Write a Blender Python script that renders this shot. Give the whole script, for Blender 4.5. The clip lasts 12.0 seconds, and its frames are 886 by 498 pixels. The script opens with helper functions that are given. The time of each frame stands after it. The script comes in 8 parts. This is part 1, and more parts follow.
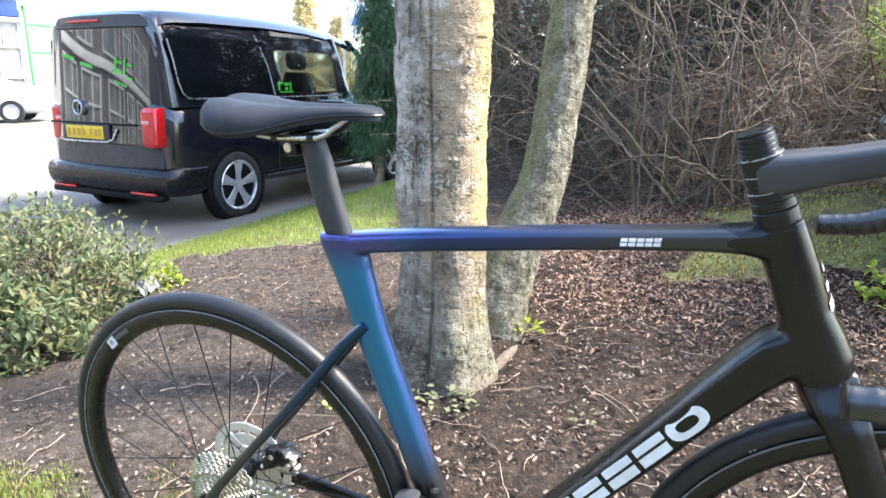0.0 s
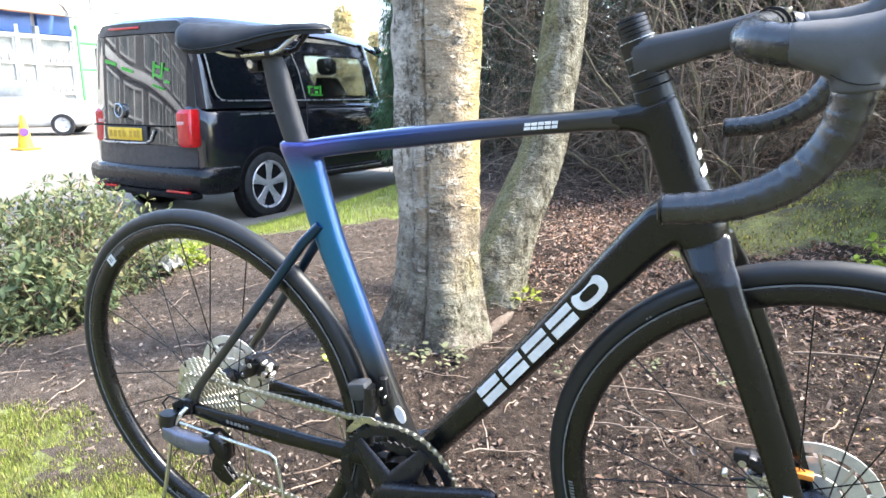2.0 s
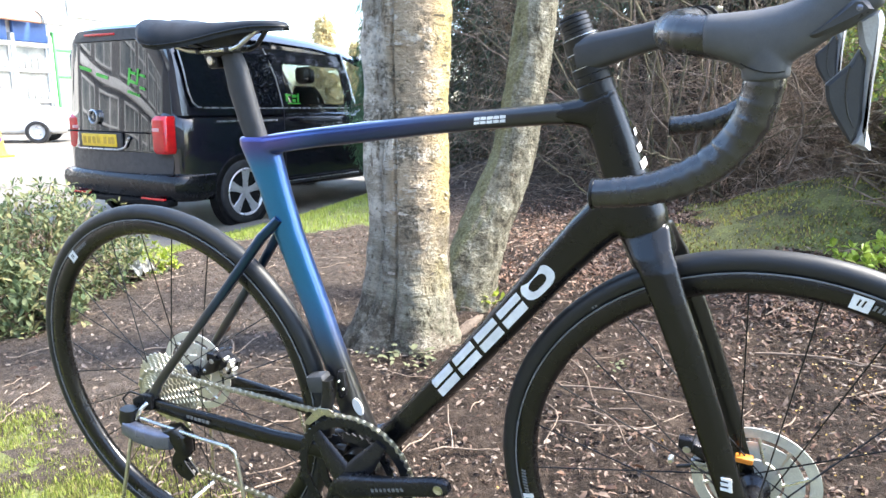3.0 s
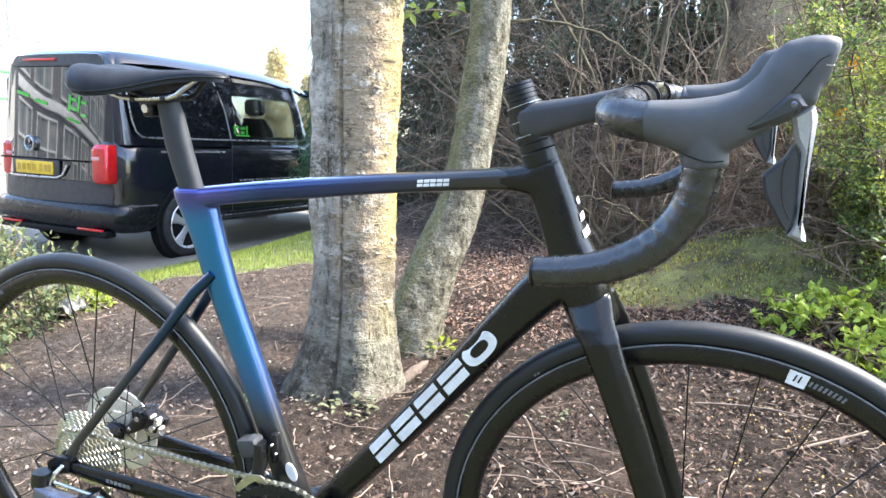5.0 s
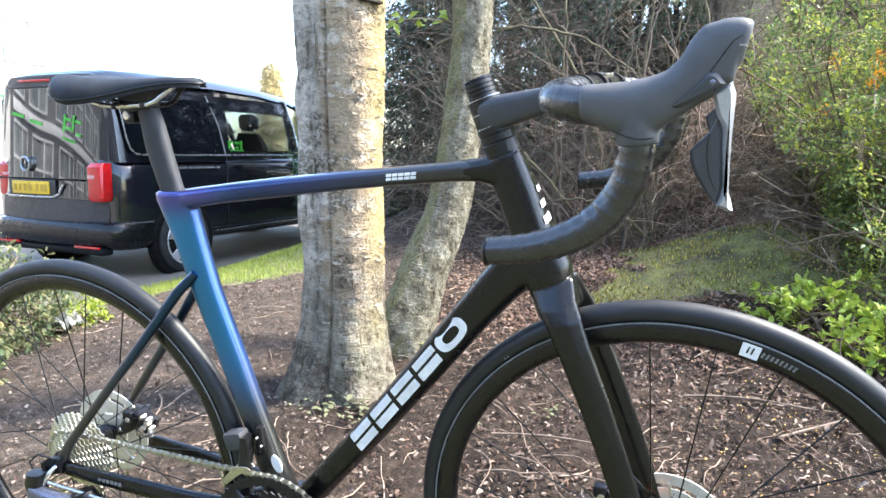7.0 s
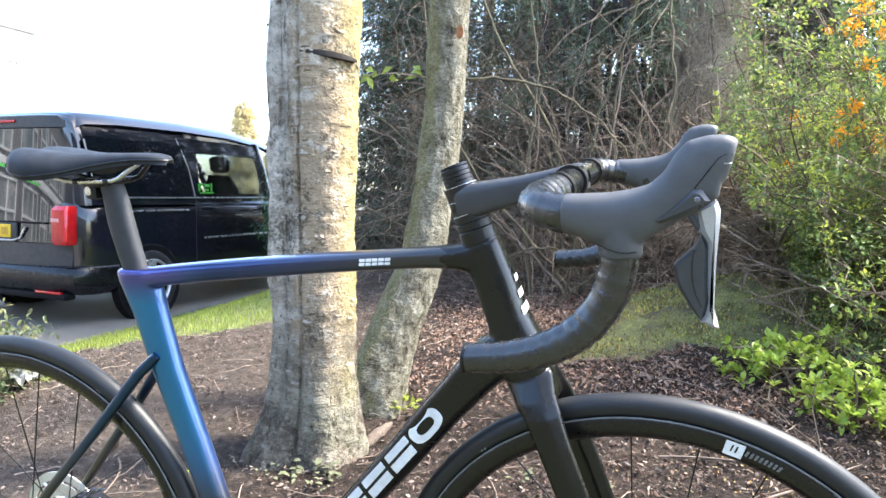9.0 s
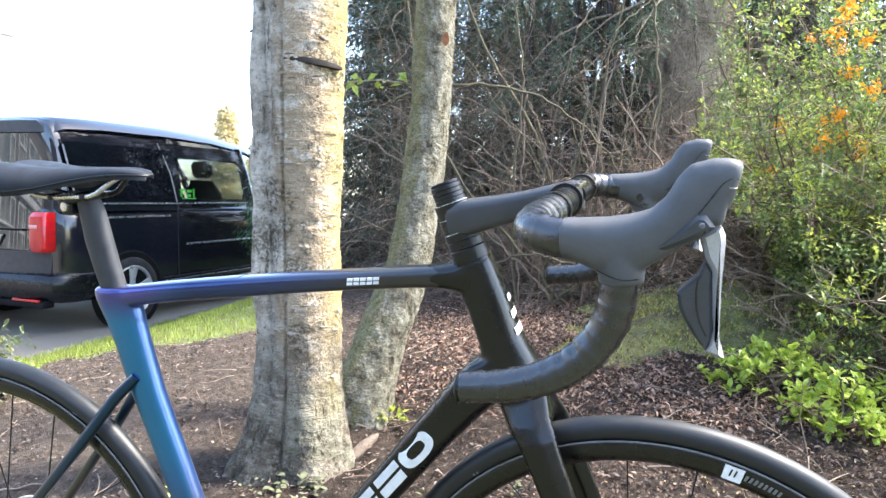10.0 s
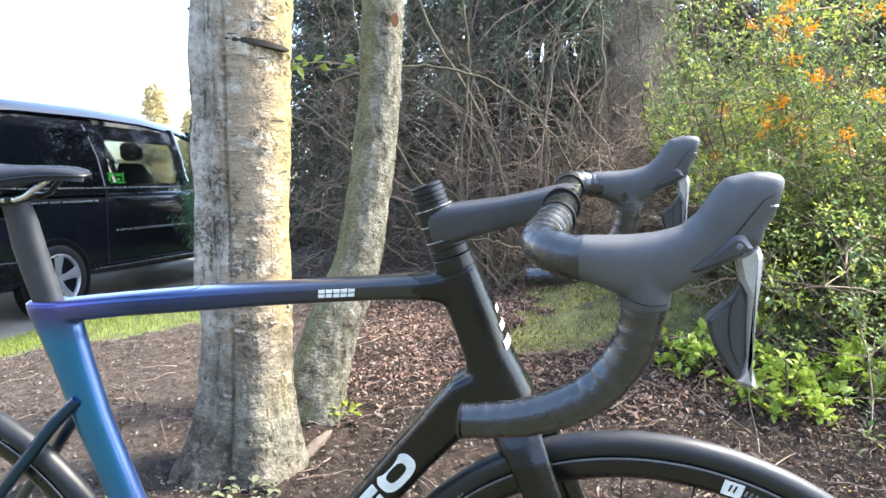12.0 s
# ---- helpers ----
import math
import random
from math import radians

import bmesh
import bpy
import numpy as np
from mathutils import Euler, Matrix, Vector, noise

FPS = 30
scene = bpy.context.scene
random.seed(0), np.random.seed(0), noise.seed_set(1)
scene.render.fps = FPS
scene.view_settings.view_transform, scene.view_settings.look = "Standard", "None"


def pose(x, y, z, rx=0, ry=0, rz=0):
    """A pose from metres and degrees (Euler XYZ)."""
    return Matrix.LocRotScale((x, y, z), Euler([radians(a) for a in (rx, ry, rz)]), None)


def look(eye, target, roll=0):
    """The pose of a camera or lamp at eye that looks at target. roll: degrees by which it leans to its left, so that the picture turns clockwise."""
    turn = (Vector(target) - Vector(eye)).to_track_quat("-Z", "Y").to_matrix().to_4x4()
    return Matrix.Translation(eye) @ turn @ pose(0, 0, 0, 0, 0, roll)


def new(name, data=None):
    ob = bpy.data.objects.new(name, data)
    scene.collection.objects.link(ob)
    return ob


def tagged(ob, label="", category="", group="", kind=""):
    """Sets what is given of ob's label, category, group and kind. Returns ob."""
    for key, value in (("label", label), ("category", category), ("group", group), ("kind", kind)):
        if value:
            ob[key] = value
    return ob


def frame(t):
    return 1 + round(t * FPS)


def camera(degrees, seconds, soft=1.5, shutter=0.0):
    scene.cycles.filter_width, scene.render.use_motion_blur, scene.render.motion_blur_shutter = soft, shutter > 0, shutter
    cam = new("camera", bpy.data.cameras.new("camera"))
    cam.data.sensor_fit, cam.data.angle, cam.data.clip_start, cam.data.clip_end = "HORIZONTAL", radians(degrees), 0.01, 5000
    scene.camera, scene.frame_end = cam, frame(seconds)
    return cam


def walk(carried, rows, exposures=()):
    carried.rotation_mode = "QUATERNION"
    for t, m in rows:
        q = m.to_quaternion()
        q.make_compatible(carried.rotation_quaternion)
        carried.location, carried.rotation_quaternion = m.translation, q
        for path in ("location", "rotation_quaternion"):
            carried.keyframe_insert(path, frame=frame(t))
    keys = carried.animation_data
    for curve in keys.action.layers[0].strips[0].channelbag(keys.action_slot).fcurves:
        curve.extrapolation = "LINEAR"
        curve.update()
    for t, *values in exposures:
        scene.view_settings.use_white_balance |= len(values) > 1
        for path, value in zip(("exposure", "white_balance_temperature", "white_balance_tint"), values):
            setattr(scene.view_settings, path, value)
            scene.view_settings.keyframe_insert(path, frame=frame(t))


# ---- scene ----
cam = camera(67.2, 12.0, shutter=0.3)
PATH = [
    (0, (0.695, -0.815, 0.996), (-0.046, 0.976, 0.502), 0.6),
    (0.5, (0.72, -0.841, 0.957), (-0.043, 0.94, 0.46), 0.8),
    (1, (0.771, -0.848, 0.934), (-0.051, 0.91, 0.451), 0.3),
    (1.5, (0.823, -0.866, 0.889), (-0.017, 0.894, 0.446), 0.2),
    (2, (0.874, -0.885, 0.868), (0.026, 0.868, 0.415), 0.0),
    (2.5, (0.91, -0.893, 0.854), (0.076, 0.872, 0.418), 0.2),
    (2.7, (0.917, -0.894, 0.848), (0.099, 0.879, 0.418), 0.3),
    (4.3, (0.92, -0.887, 0.866), (0.203, 0.947, 0.514), 2.0),
    (4.5, (0.917, -0.874, 0.877), (0.224, 0.972, 0.54), 2.2),
    (5, (0.916, -0.864, 0.881), (0.248, 0.995, 0.563), 2.4),
    (5.5, (0.916, -0.867, 0.876), (0.251, 0.994, 0.565), 2.1),
    (6, (0.928, -0.874, 0.868), (0.265, 0.986, 0.55), 1.5),
    (6.5, (0.947, -0.883, 0.862), (0.276, 0.976, 0.553), 1.0),
    (7, (0.966, -0.887, 0.862), (0.297, 0.975, 0.575), 0.7),
    (7.5, (0.963, -0.881, 0.879), (0.313, 0.994, 0.63), 0.9),
    (7.7, (0.958, -0.881, 0.895), (0.311, 0.999, 0.672), 0.9),
    (9.5, (0.947, -0.846, 0.925), (0.374, 1.063, 0.757), 1.2),
    (10, (0.936, -0.837, 0.935), (0.385, 1.079, 0.775), 1.1),
    (10.5, (0.914, -0.831, 0.939), (0.403, 1.096, 0.784), 1.0),
    (11, (0.885, -0.81, 0.954), (0.427, 1.129, 0.783), 0.8),
    (11.5, (0.869, -0.784, 0.959), (0.463, 1.166, 0.779), 1.0),
    (12, (0.874, -0.786, 0.959), (0.501, 1.167, 0.744), 0.9),
]
walk(cam, [(t, look(eye, target, roll)) for t, eye, target, roll in PATH], [(0.0, 2.74, 6500, 9), (4.0, 2.78, 6500, 9), (9.6, 2.78, 6500, 9), (10.5, 2.86, 6500, 9), (11.4, 2.74, 6500, 9), (12.0, 2.74, 6500, 9)])

# ---- daylight: bright hazy sky, soft high sun ----
SUN_EL, SUN_AZ = radians(52), radians(64)   # azimuth from +y towards +x
world = bpy.data.worlds.new("sky")
scene.world = world
world.use_nodes = True
wn = world.node_tree.nodes
sky = wn.new("ShaderNodeTexSky")
sky.sky_type = "NISHITA"
sky.sun_disc = False
sky.sun_elevation, sky.sun_rotation = SUN_EL, SUN_AZ
sky.air_density, sky.dust_density, sky.ozone_density = 1.0, 1.4, 1.0
wn["Background"].inputs["Strength"].default_value = 0.15
world.node_tree.links.new(sky.outputs[0], wn["Background"].inputs["Color"])
sun = new("sun", bpy.data.lights.new("sun", "SUN"))
sun.data.energy, sun.data.angle, sun.data.color = 2.5, radians(10), (1.0, 0.945, 0.86)
sun.matrix_world = look((20 * math.sin(SUN_AZ) * math.cos(SUN_EL), 20 * math.cos(SUN_AZ) * math.cos(SUN_EL), 20 * math.sin(SUN_EL)), (0, 0, 0))
scene.view_settings.exposure = 2.4

# ---- materials ----
def nodes_of(name):
    m = bpy.data.materials.new(name)
    m.use_nodes = True
    nt = m.node_tree
    return m, nt, nt.nodes["Principled BSDF"]


def link(nt, a, b):
    nt.links.new(a, b)


def noise_node(nt, scale, detail=4.0, stretch=(1, 1, 1), rough=0.6, kind="Object"):
    tc = nt.nodes.new("ShaderNodeTexCoord")
    mp = nt.nodes.new("ShaderNodeMapping")
    mp.inputs["Scale"].default_value = stretch
    n = nt.nodes.new("ShaderNodeTexNoise")
    n.inputs["Scale"].default_value, n.inputs["Detail"].default_value, n.inputs["Roughness"].default_value = scale, detail, rough
    link(nt, tc.outputs[kind], mp.inputs[0])
    link(nt, mp.outputs[0], n.inputs["Vector"])
    return n.outputs["Fac"]


def ramp(nt, fac, stops):
    r = nt.nodes.new("ShaderNodeValToRGB")
    e = r.color_ramp.elements
    while len(e) < len(stops):
        e.new(0.5)
    for el, (p, c) in zip(e, stops):
        el.position, el.color = p, (*c, 1) if len(c) == 3 else c
    link(nt, fac, r.inputs[0])
    return r.outputs[0]


def mix(nt, fac, a, b, kind="MIX"):
    m = nt.nodes.new("ShaderNodeMix")
    m.data_type, m.blend_type = "RGBA", kind
    for sock, val in ((m.inputs[0], fac), (m.inputs[6], a), (m.inputs[7], b)):
        if hasattr(val, "is_linked"):
            link(nt, val, sock)
        else:
            sock.default_value = val if not isinstance(val, tuple) else (*val, 1)[:4]
    return m.outputs[2]


def bump(nt, bsdf, height, strength=0.3, dist=0.01):
    b = nt.nodes.new("ShaderNodeBump")
    b.inputs["Strength"].default_value, b.inputs["Distance"].default_value = strength, dist
    link(nt, height, b.inputs["Height"])
    link(nt, b.outputs[0], bsdf.inputs["Normal"])


def surf(name, col, rough=0.5, metal=0.0, col2=None, scale=30, fine=300, grain=0.12, bumpy=0.0, bdist=0.002, coat=0.0, stretch=(1, 1, 1), spec=0.5, rvar=0.12):
    """Plain surface with patches at one scale and grain at another."""
    m, nt, p = nodes_of(name)
    col2 = col2 or tuple(c * 0.75 for c in col)
    big = noise_node(nt, scale, 4, stretch)
    small = noise_node(nt, fine, 2, stretch)
    c = ramp(nt, big, [(0.35, col), (0.68, col2)])
    g = ramp(nt, small, [(0.3, (1 - grain,) * 3), (0.7, (1 + grain,) * 3)])
    link(nt, mix(nt, 1.0, c, g, "MULTIPLY"), p.inputs["Base Color"])
    r = ramp(nt, big, [(0.3, (max(rough - rvar, 0.02),) * 3), (0.7, (min(rough + rvar, 1),) * 3)])
    link(nt, r, p.inputs["Roughness"])
    p.inputs["Metallic"].default_value, p.inputs["Coat Weight"].default_value, p.inputs["Specular IOR Level"].default_value = metal, coat, spec
    p.inputs["Coat Roughness"].default_value = 0.08
    if bumpy:
        bump(nt, p, small, bumpy, bdist)
    return m


def leafy(name, cols, rough=0.45, through_light=0.35, spec=0.4):
    """Leaves: each island its own tint, some light let through."""
    m, nt, p = nodes_of(name)
    geo = nt.nodes.new("ShaderNodeNewGeometry")
    n = len(cols)
    c = ramp(nt, geo.outputs["Random Per Island"], [(i / (n - 1), k) for i, k in enumerate(cols)])
    small = noise_node(nt, 60, 3)
    c = mix(nt, 1.0, c, ramp(nt, small, [(0.3, (0.75,) * 3), (0.7, (1.2,) * 3)]), "MULTIPLY")
    link(nt, c, p.inputs["Base Color"])
    p.inputs["Roughness"].default_value, p.inputs["Specular IOR Level"].default_value = rough, spec
    if through_light:
        tr = nt.nodes.new("ShaderNodeBsdfTranslucent")
        link(nt, c, tr.inputs["Color"])
        ms = nt.nodes.new("ShaderNodeMixShader")
        ms.inputs[0].default_value = through_light
        link(nt, p.outputs[0], ms.inputs[1])
        link(nt, tr.outputs[0], ms.inputs[2])
        link(nt, ms.outputs[0], nt.nodes["Material Output"].inputs["Surface"])
    return m


def glass(name, col=(0.9, 0.95, 0.95), rough=0.02, ior=1.45, weight=1.0, base=(0.02, 0.02, 0.025)):
    m, nt, p = nodes_of(name)
    p.inputs["Base Color"].default_value = (*(col if weight > 0.5 else base), 1)
    p.inputs["Roughness"].default_value, p.inputs["IOR"].default_value, p.inputs["Transmission Weight"].default_value = rough, ior, weight
    return m


# iridescent frame paint: black carbon at the head, blue and violet towards the seat
def frame_paint(name="iridescent_frame_paint", depth=1.0):
    m, nt, p = nodes_of(name)
    tc = nt.nodes.new("ShaderNodeTexCoord")
    sep = nt.nodes.new("ShaderNodeSeparateXYZ")
    link(nt, tc.outputs["Object"], sep.inputs[0])

    def mr(src, a, b):
        k = nt.nodes.new("ShaderNodeMapRange")
        k.inputs["From Min"].default_value, k.inputs["From Max"].default_value = a, b
        k.interpolation_type = "SMOOTHSTEP"
        link(nt, src, k.inputs["Value"])
        return k.outputs[0]

    x, z = sep.outputs[0], sep.outputs[2]
    along = mr(x, 0.69, 0.38)          # 0 at the head tube, 1 at the seat tube
    down = mr(z, 0.43, 0.60)           # fades to black towards the bottom bracket
    stay = mr(x, 0.0, 0.22)            # and towards the rear axle
    mul = nt.nodes.new("ShaderNodeMath")
    mul.operation = "MULTIPLY"
    link(nt, along, mul.inputs[0])
    link(nt, down, mul.inputs[1])
    slope = nt.nodes.new("ShaderNodeMath")      # height over the down tube's line, which stays black
    slope.operation = "MULTIPLY_ADD"
    link(nt, x, slope.inputs[0])
    slope.inputs[1].default_value, slope.inputs[2].default_value = -1.166, 0.202
    over = nt.nodes.new("ShaderNodeMath")
    link(nt, z, over.inputs[0])
    link(nt, slope.outputs[0], over.inputs[1])
    mul3 = nt.nodes.new("ShaderNodeMath")
    mul3.operation = "MULTIPLY"
    link(nt, mr(over.outputs[0], 0.03, 0.07), mul3.inputs[0])
    link(nt, mul.outputs[0], mul3.inputs[1])
    mul = mul3
    mul2 = nt.nodes.new("ShaderNodeMath")
    mul2.operation = "MULTIPLY"
    link(nt, mul.outputs[0], mul2.inputs[0])
    link(nt, stay, mul2.inputs[1])
    tn = nt.nodes.new("ShaderNodeSeparateXYZ")
    link(nt, tc.outputs["Normal"], tn.inputs[0])
    flank = nt.nodes.new("ShaderNodeMath")
    flank.operation = "ABSOLUTE"
    link(nt, tn.outputs[1], flank.inputs[0])
    vmax = nt.nodes.new("ShaderNodeMath")
    vmax.operation = "MAXIMUM"
    seat = nt.nodes.new("ShaderNodeMath")
    seat.operation = "MULTIPLY"
    link(nt, mr(z, 0.745, 0.79), seat.inputs[0])
    link(nt, mr(x, 0.46, 0.31), seat.inputs[1])
    edge = nt.nodes.new("ShaderNodeMath")
    edge.operation = "MULTIPLY"
    link(nt, mr(flank.outputs[0], 0.90, 0.45), edge.inputs[0])
    edge.inputs[1].default_value = 0.65
    link(nt, seat.outputs[0], vmax.inputs[0])
    link(nt, edge.outputs[0], vmax.inputs[1])
    violet = vmax.outputs[0]           # violet at the seat cluster and on the rounded edges
    blue = mix(nt, violet, tuple(k * depth for k in (0.022, 0.185, 0.43)), tuple(k * depth for k in (0.062, 0.066, 0.25)))
    blue = mix(nt, mr(x, 0.30, 0.40), blue, mix(nt, mr(z, 0.74, 0.78), blue, tuple(k * depth for k in (0.014, 0.034, 0.125))))
    flake = noise_node(nt, 2500, 1)
    blue = mix(nt, 1.0, blue, ramp(nt, flake, [(0.3, (0.8,) * 3), (0.7, (1.2,) * 3)]), "MULTIPLY")
    link(nt, mix(nt, mul2.outputs[0], (0.012, 0.012, 0.013), blue), p.inputs["Base Color"])
    met = nt.nodes.new("ShaderNodeMath")
    met.operation = "MULTIPLY"
    link(nt, mul2.outputs[0], met.inputs[0])
    met.inputs[1].default_value = 0.85
    link(nt, met.outputs[0], p.inputs["Metallic"])
    p.inputs["Roughness"].default_value = 0.30
    p.inputs["Coat Weight"].default_value, p.inputs["Coat Roughness"].default_value = 0.6, 0.16
    return m


PAINT = frame_paint()
STAYPAINT = frame_paint("dark_blue_stay_paint", 0.20)
CARBON = surf("matte_carbon", (0.0026, 0.0027, 0.003), 0.27, col2=(0.0032, 0.0033, 0.0036), scale=12, fine=900, spec=0.5, rvar=0.03)
POSTCARB = surf("raw_matte_carbon", (0.030, 0.031, 0.034), 0.55, col2=(0.042, 0.043, 0.046), scale=60, fine=1200, spec=0.35, grain=0.2)
RUBBER = surf("tyre_rubber", (0.0095, 0.0105, 0.012), 0.50, col2=(0.012, 0.013, 0.0145), scale=40, fine=1500, bumpy=0.15, bdist=0.0005)
RIMCARB = surf("carbon_rim", (0.004, 0.004, 0.0042), 0.28, scale=20, fine=900)
TAPE = surf("bar_tape", (0.0085, 0.009, 0.010), 0.27, col2=(0.014, 0.0145, 0.016), scale=60, fine=1200, bumpy=0.25, bdist=0.0006, spec=0.8, coat=0.3)
HOOD = surf("rubber_hood", (0.078, 0.079, 0.082), 0.46, scale=30, fine=1800, bumpy=0.25, bdist=0.0004)
SADDLE = surf("saddle_cover", (0.024, 0.027, 0.033), 0.62, scale=25, fine=1600, bumpy=0.3, bdist=0.0004, spec=0.2)
STEEL = surf("bright_steel", (0.80, 0.78, 0.73), 0.32, 1.0, scale=50, fine=900)
DARKMETAL = surf("dark_anodised_metal", (0.035, 0.035, 0.039), 0.30, 0.7, scale=50, fine=800)
DERGREY = surf("blue_grey_alloy", (0.20, 0.205, 0.25), 0.32, 0.6, scale=40, fine=800)
HOODPANEL = surf("smooth_grey_plastic", (0.050, 0.052, 0.056), 0.36, scale=40, fine=900)
STEMBLACK = surf("satin_black_alloy", (0.045, 0.046, 0.050), 0.40, scale=30, fine=1200, spec=0.5)
ROTOR = surf("pale_rotor_steel", (0.78, 0.77, 0.71), 0.38, 0.55, scale=40, fine=700)
SPROCKET = surf("golden_grey_sprocket", (0.76, 0.72, 0.60), 0.34, 0.85, col2=(0.66, 0.61, 0.47), scale=25, fine=700)
LEVER = surf("polished_lever_alloy", (0.44, 0.45, 0.48), 0.26, 0.55, col2=(0.52, 0.53, 0.57), scale=20, fine=900, rvar=0.05)
GREYMETAL = surf("grey_polished_alloy", (0.55, 0.56, 0.58), 0.25, 0.9, scale=40, fine=800)
PLASTIC = surf("black_plastic", (0.005, 0.005, 0.0053), 0.34, scale=40, fine=900)
SPOKE = surf("black_spoke", (0.02, 0.02, 0.02), 0.35, 0.6, scale=50, fine=500)
WHITEDECAL = surf("white_decal", (0.80, 0.795, 0.77), 0.5, scale=30, fine=500, grain=0.03, spec=0.3)
GREYDECAL = surf("grey_decal", (0.17, 0.17, 0.17), 0.45, scale=30, fine=500)
ORANGE = surf("orange_label", (0.75, 0.25, 0.03), 0.45)
BRASS = surf("chain_steel", (0.58, 0.56, 0.49), 0.36, 1.0, scale=60, fine=700)


def bark_mat(name, pale, dark, moss, mossiness=0.5, bands=1.0):
    m, nt, p = nodes_of(name)
    plates = noise_node(nt, 9, 6, (1, 1, 0.45), 0.65)
    fine = noise_node(nt, 70, 5, (1, 1, 0.8), 0.7)
    streak = noise_node(nt, 16, 5, (0.35, 0.35, 3.2), 0.7)
    patch = noise_node(nt, 3.2, 4, (1, 1, 0.7))
    c = ramp(nt, plates, [(0.34, dark), (0.44, tuple((a * 0.6 + b * 0.4) for a, b in zip(pale, dark))), (0.52, pale), (0.64, tuple(k * 0.62 for k in pale)), (0.72, tuple(k * 1.1 for k in pale))])
    c = mix(nt, 1.0, c, ramp(nt, fine, [(0.32, (0.35,) * 3), (0.47, (0.95,) * 3), (0.72, (1.25,) * 3)]), "MULTIPLY")
    c = mix(nt, 0.8 * bands, c, ramp(nt, streak, [(0.33, (0.45, 0.42, 0.38)), (0.46, (1.0,) * 3)]), "MULTIPLY")
    mk = ramp(nt, patch, [(0.50, (0,) * 3), (0.68, (mossiness,) * 3)])
    c = mix(nt, mk, c, mix(nt, 1.0, moss, ramp(nt, fine, [(0.3, (0.5,) * 3), (0.7, (1.3,) * 3)]), "MULTIPLY"))
    link(nt, c, p.inputs["Base Color"])
    p.inputs["Roughness"].default_value = 0.9
    p.inputs["Specular IOR Level"].default_value = 0.25
    add = nt.nodes.new("ShaderNodeMath")
    link(nt, plates, add.inputs[0])
    link(nt, fine, add.inputs[1])
    bump(nt, p, add.outputs[0], 1.0, 0.02)
    return m


def birch_mat():
    """Tan papery bark with pale peeled flakes, a grey fissured side and a cracked grey foot."""
    m, nt, p = nodes_of("birch_bark")
    tc = nt.nodes.new("ShaderNodeTexCoord")
    sep = nt.nodes.new("ShaderNodeSeparateXYZ")
    link(nt, tc.outputs["Object"], sep.inputs[0])

    def math_node(op, a, b):
        k = nt.nodes.new("ShaderNodeMath")
        k.operation = op
        for sock, v in zip(k.inputs, (a, b)):
            if hasattr(v, "is_linked"):
                link(nt, v, sock)
            else:
                sock.default_value = v
        return k.outputs[0]

    wob = noise_node(nt, 5, 5, (1, 1, 0.6))
    across = math_node("ADD", math_node("MULTIPLY", sep.outputs[0], 0.89), math_node("MULTIPLY", sep.outputs[1], 0.457))     # along the width of the trunk
    across = math_node("ADD", across, math_node("MULTIPLY", math_node("SUBTRACT", wob, 0.5), 0.10))
    low = math_node("ADD", sep.outputs[2], math_node("MULTIPLY", math_node("SUBTRACT", wob, 0.5), 0.9))
    # middle of the trunk lies at 0.404 on that line
    grey_side = ramp(nt, math_node("SUBTRACT", across, 0.0), [(0.335, (1,) * 3), (0.365, (0,) * 3)])
    yellow_side = ramp(nt, across, [(0.47, (0,) * 3), (0.535, (0.8,) * 3)])
    foot = ramp(nt, low, [(0.30, (1,) * 3), (0.62, (0,) * 3)])
    lines = noise_node(nt, 24, 4, (0.22, 0.22, 5.5), 0.75)
    flakes = noise_node(nt, 14, 7, (0.8, 0.8, 1.3), 0.74)
    fine = noise_node(nt, 95, 4, (1, 1, 1.6), 0.7)
    fissure = noise_node(nt, 34, 6, (1, 1, 0.20), 0.70)
    chips = noise_node(nt, 46, 5, (1, 1, 0.75), 0.72)
    crack = mix(nt, 1.0, ramp(nt, fissure, [(0.36, (0.34, 0.30, 0.26)), (0.395, (0.72, 0.69, 0.65)), (0.43, (1, 1, 1))]), ramp(nt, chips, [(0.36, (0.38, 0.35, 0.31)), (0.41, (0.88,) * 3), (0.6, (1.08,) * 3)]), "MULTIPLY")
    tan = mix(nt, wob, (0.43, 0.335, 0.225), (0.58, 0.48, 0.36))
    tan = mix(nt, 1.0, tan, ramp(nt, lines, [(0.34, (0.74, 0.70, 0.65)), (0.46, (0.98,) * 3), (0.66, (1.08,) * 3)]), "MULTIPLY")
    c = mix(nt, ramp(nt, flakes, [(0.53, (0,) * 3), (0.57, (0.9,) * 3)]), tan, (0.74, 0.69, 0.60))
    c = mix(nt, ramp(nt, flakes, [(0.335, (0.85,) * 3), (0.385, (0,) * 3)]), c, (0.30, 0.25, 0.19))
    c = mix(nt, yellow_side, c, (0.50, 0.42, 0.17))
    grey = mix(nt, ramp(nt, flakes, [(0.44, (0,) * 3), (0.56, (1,) * 3)]), (0.46, 0.415, 0.35), (0.76, 0.715, 0.64))
    grey = mix(nt, 1.0, grey, crack, "MULTIPLY")
    footc = mix(nt, ramp(nt, flakes, [(0.42, (0,) * 3), (0.6, (1,) * 3)]), (0.135, 0.116, 0.09), (0.375, 0.35, 0.295))
    footc = mix(nt, ramp(nt, wob, [(0.50, (0,) * 3), (0.62, (0.6,) * 3)]), footc, (0.25, 0.265, 0.195))
    footc = mix(nt, 1.0, footc, crack, "MULTIPLY")
    c = mix(nt, grey_side, c, grey)
    c = mix(nt, foot, c, footc)
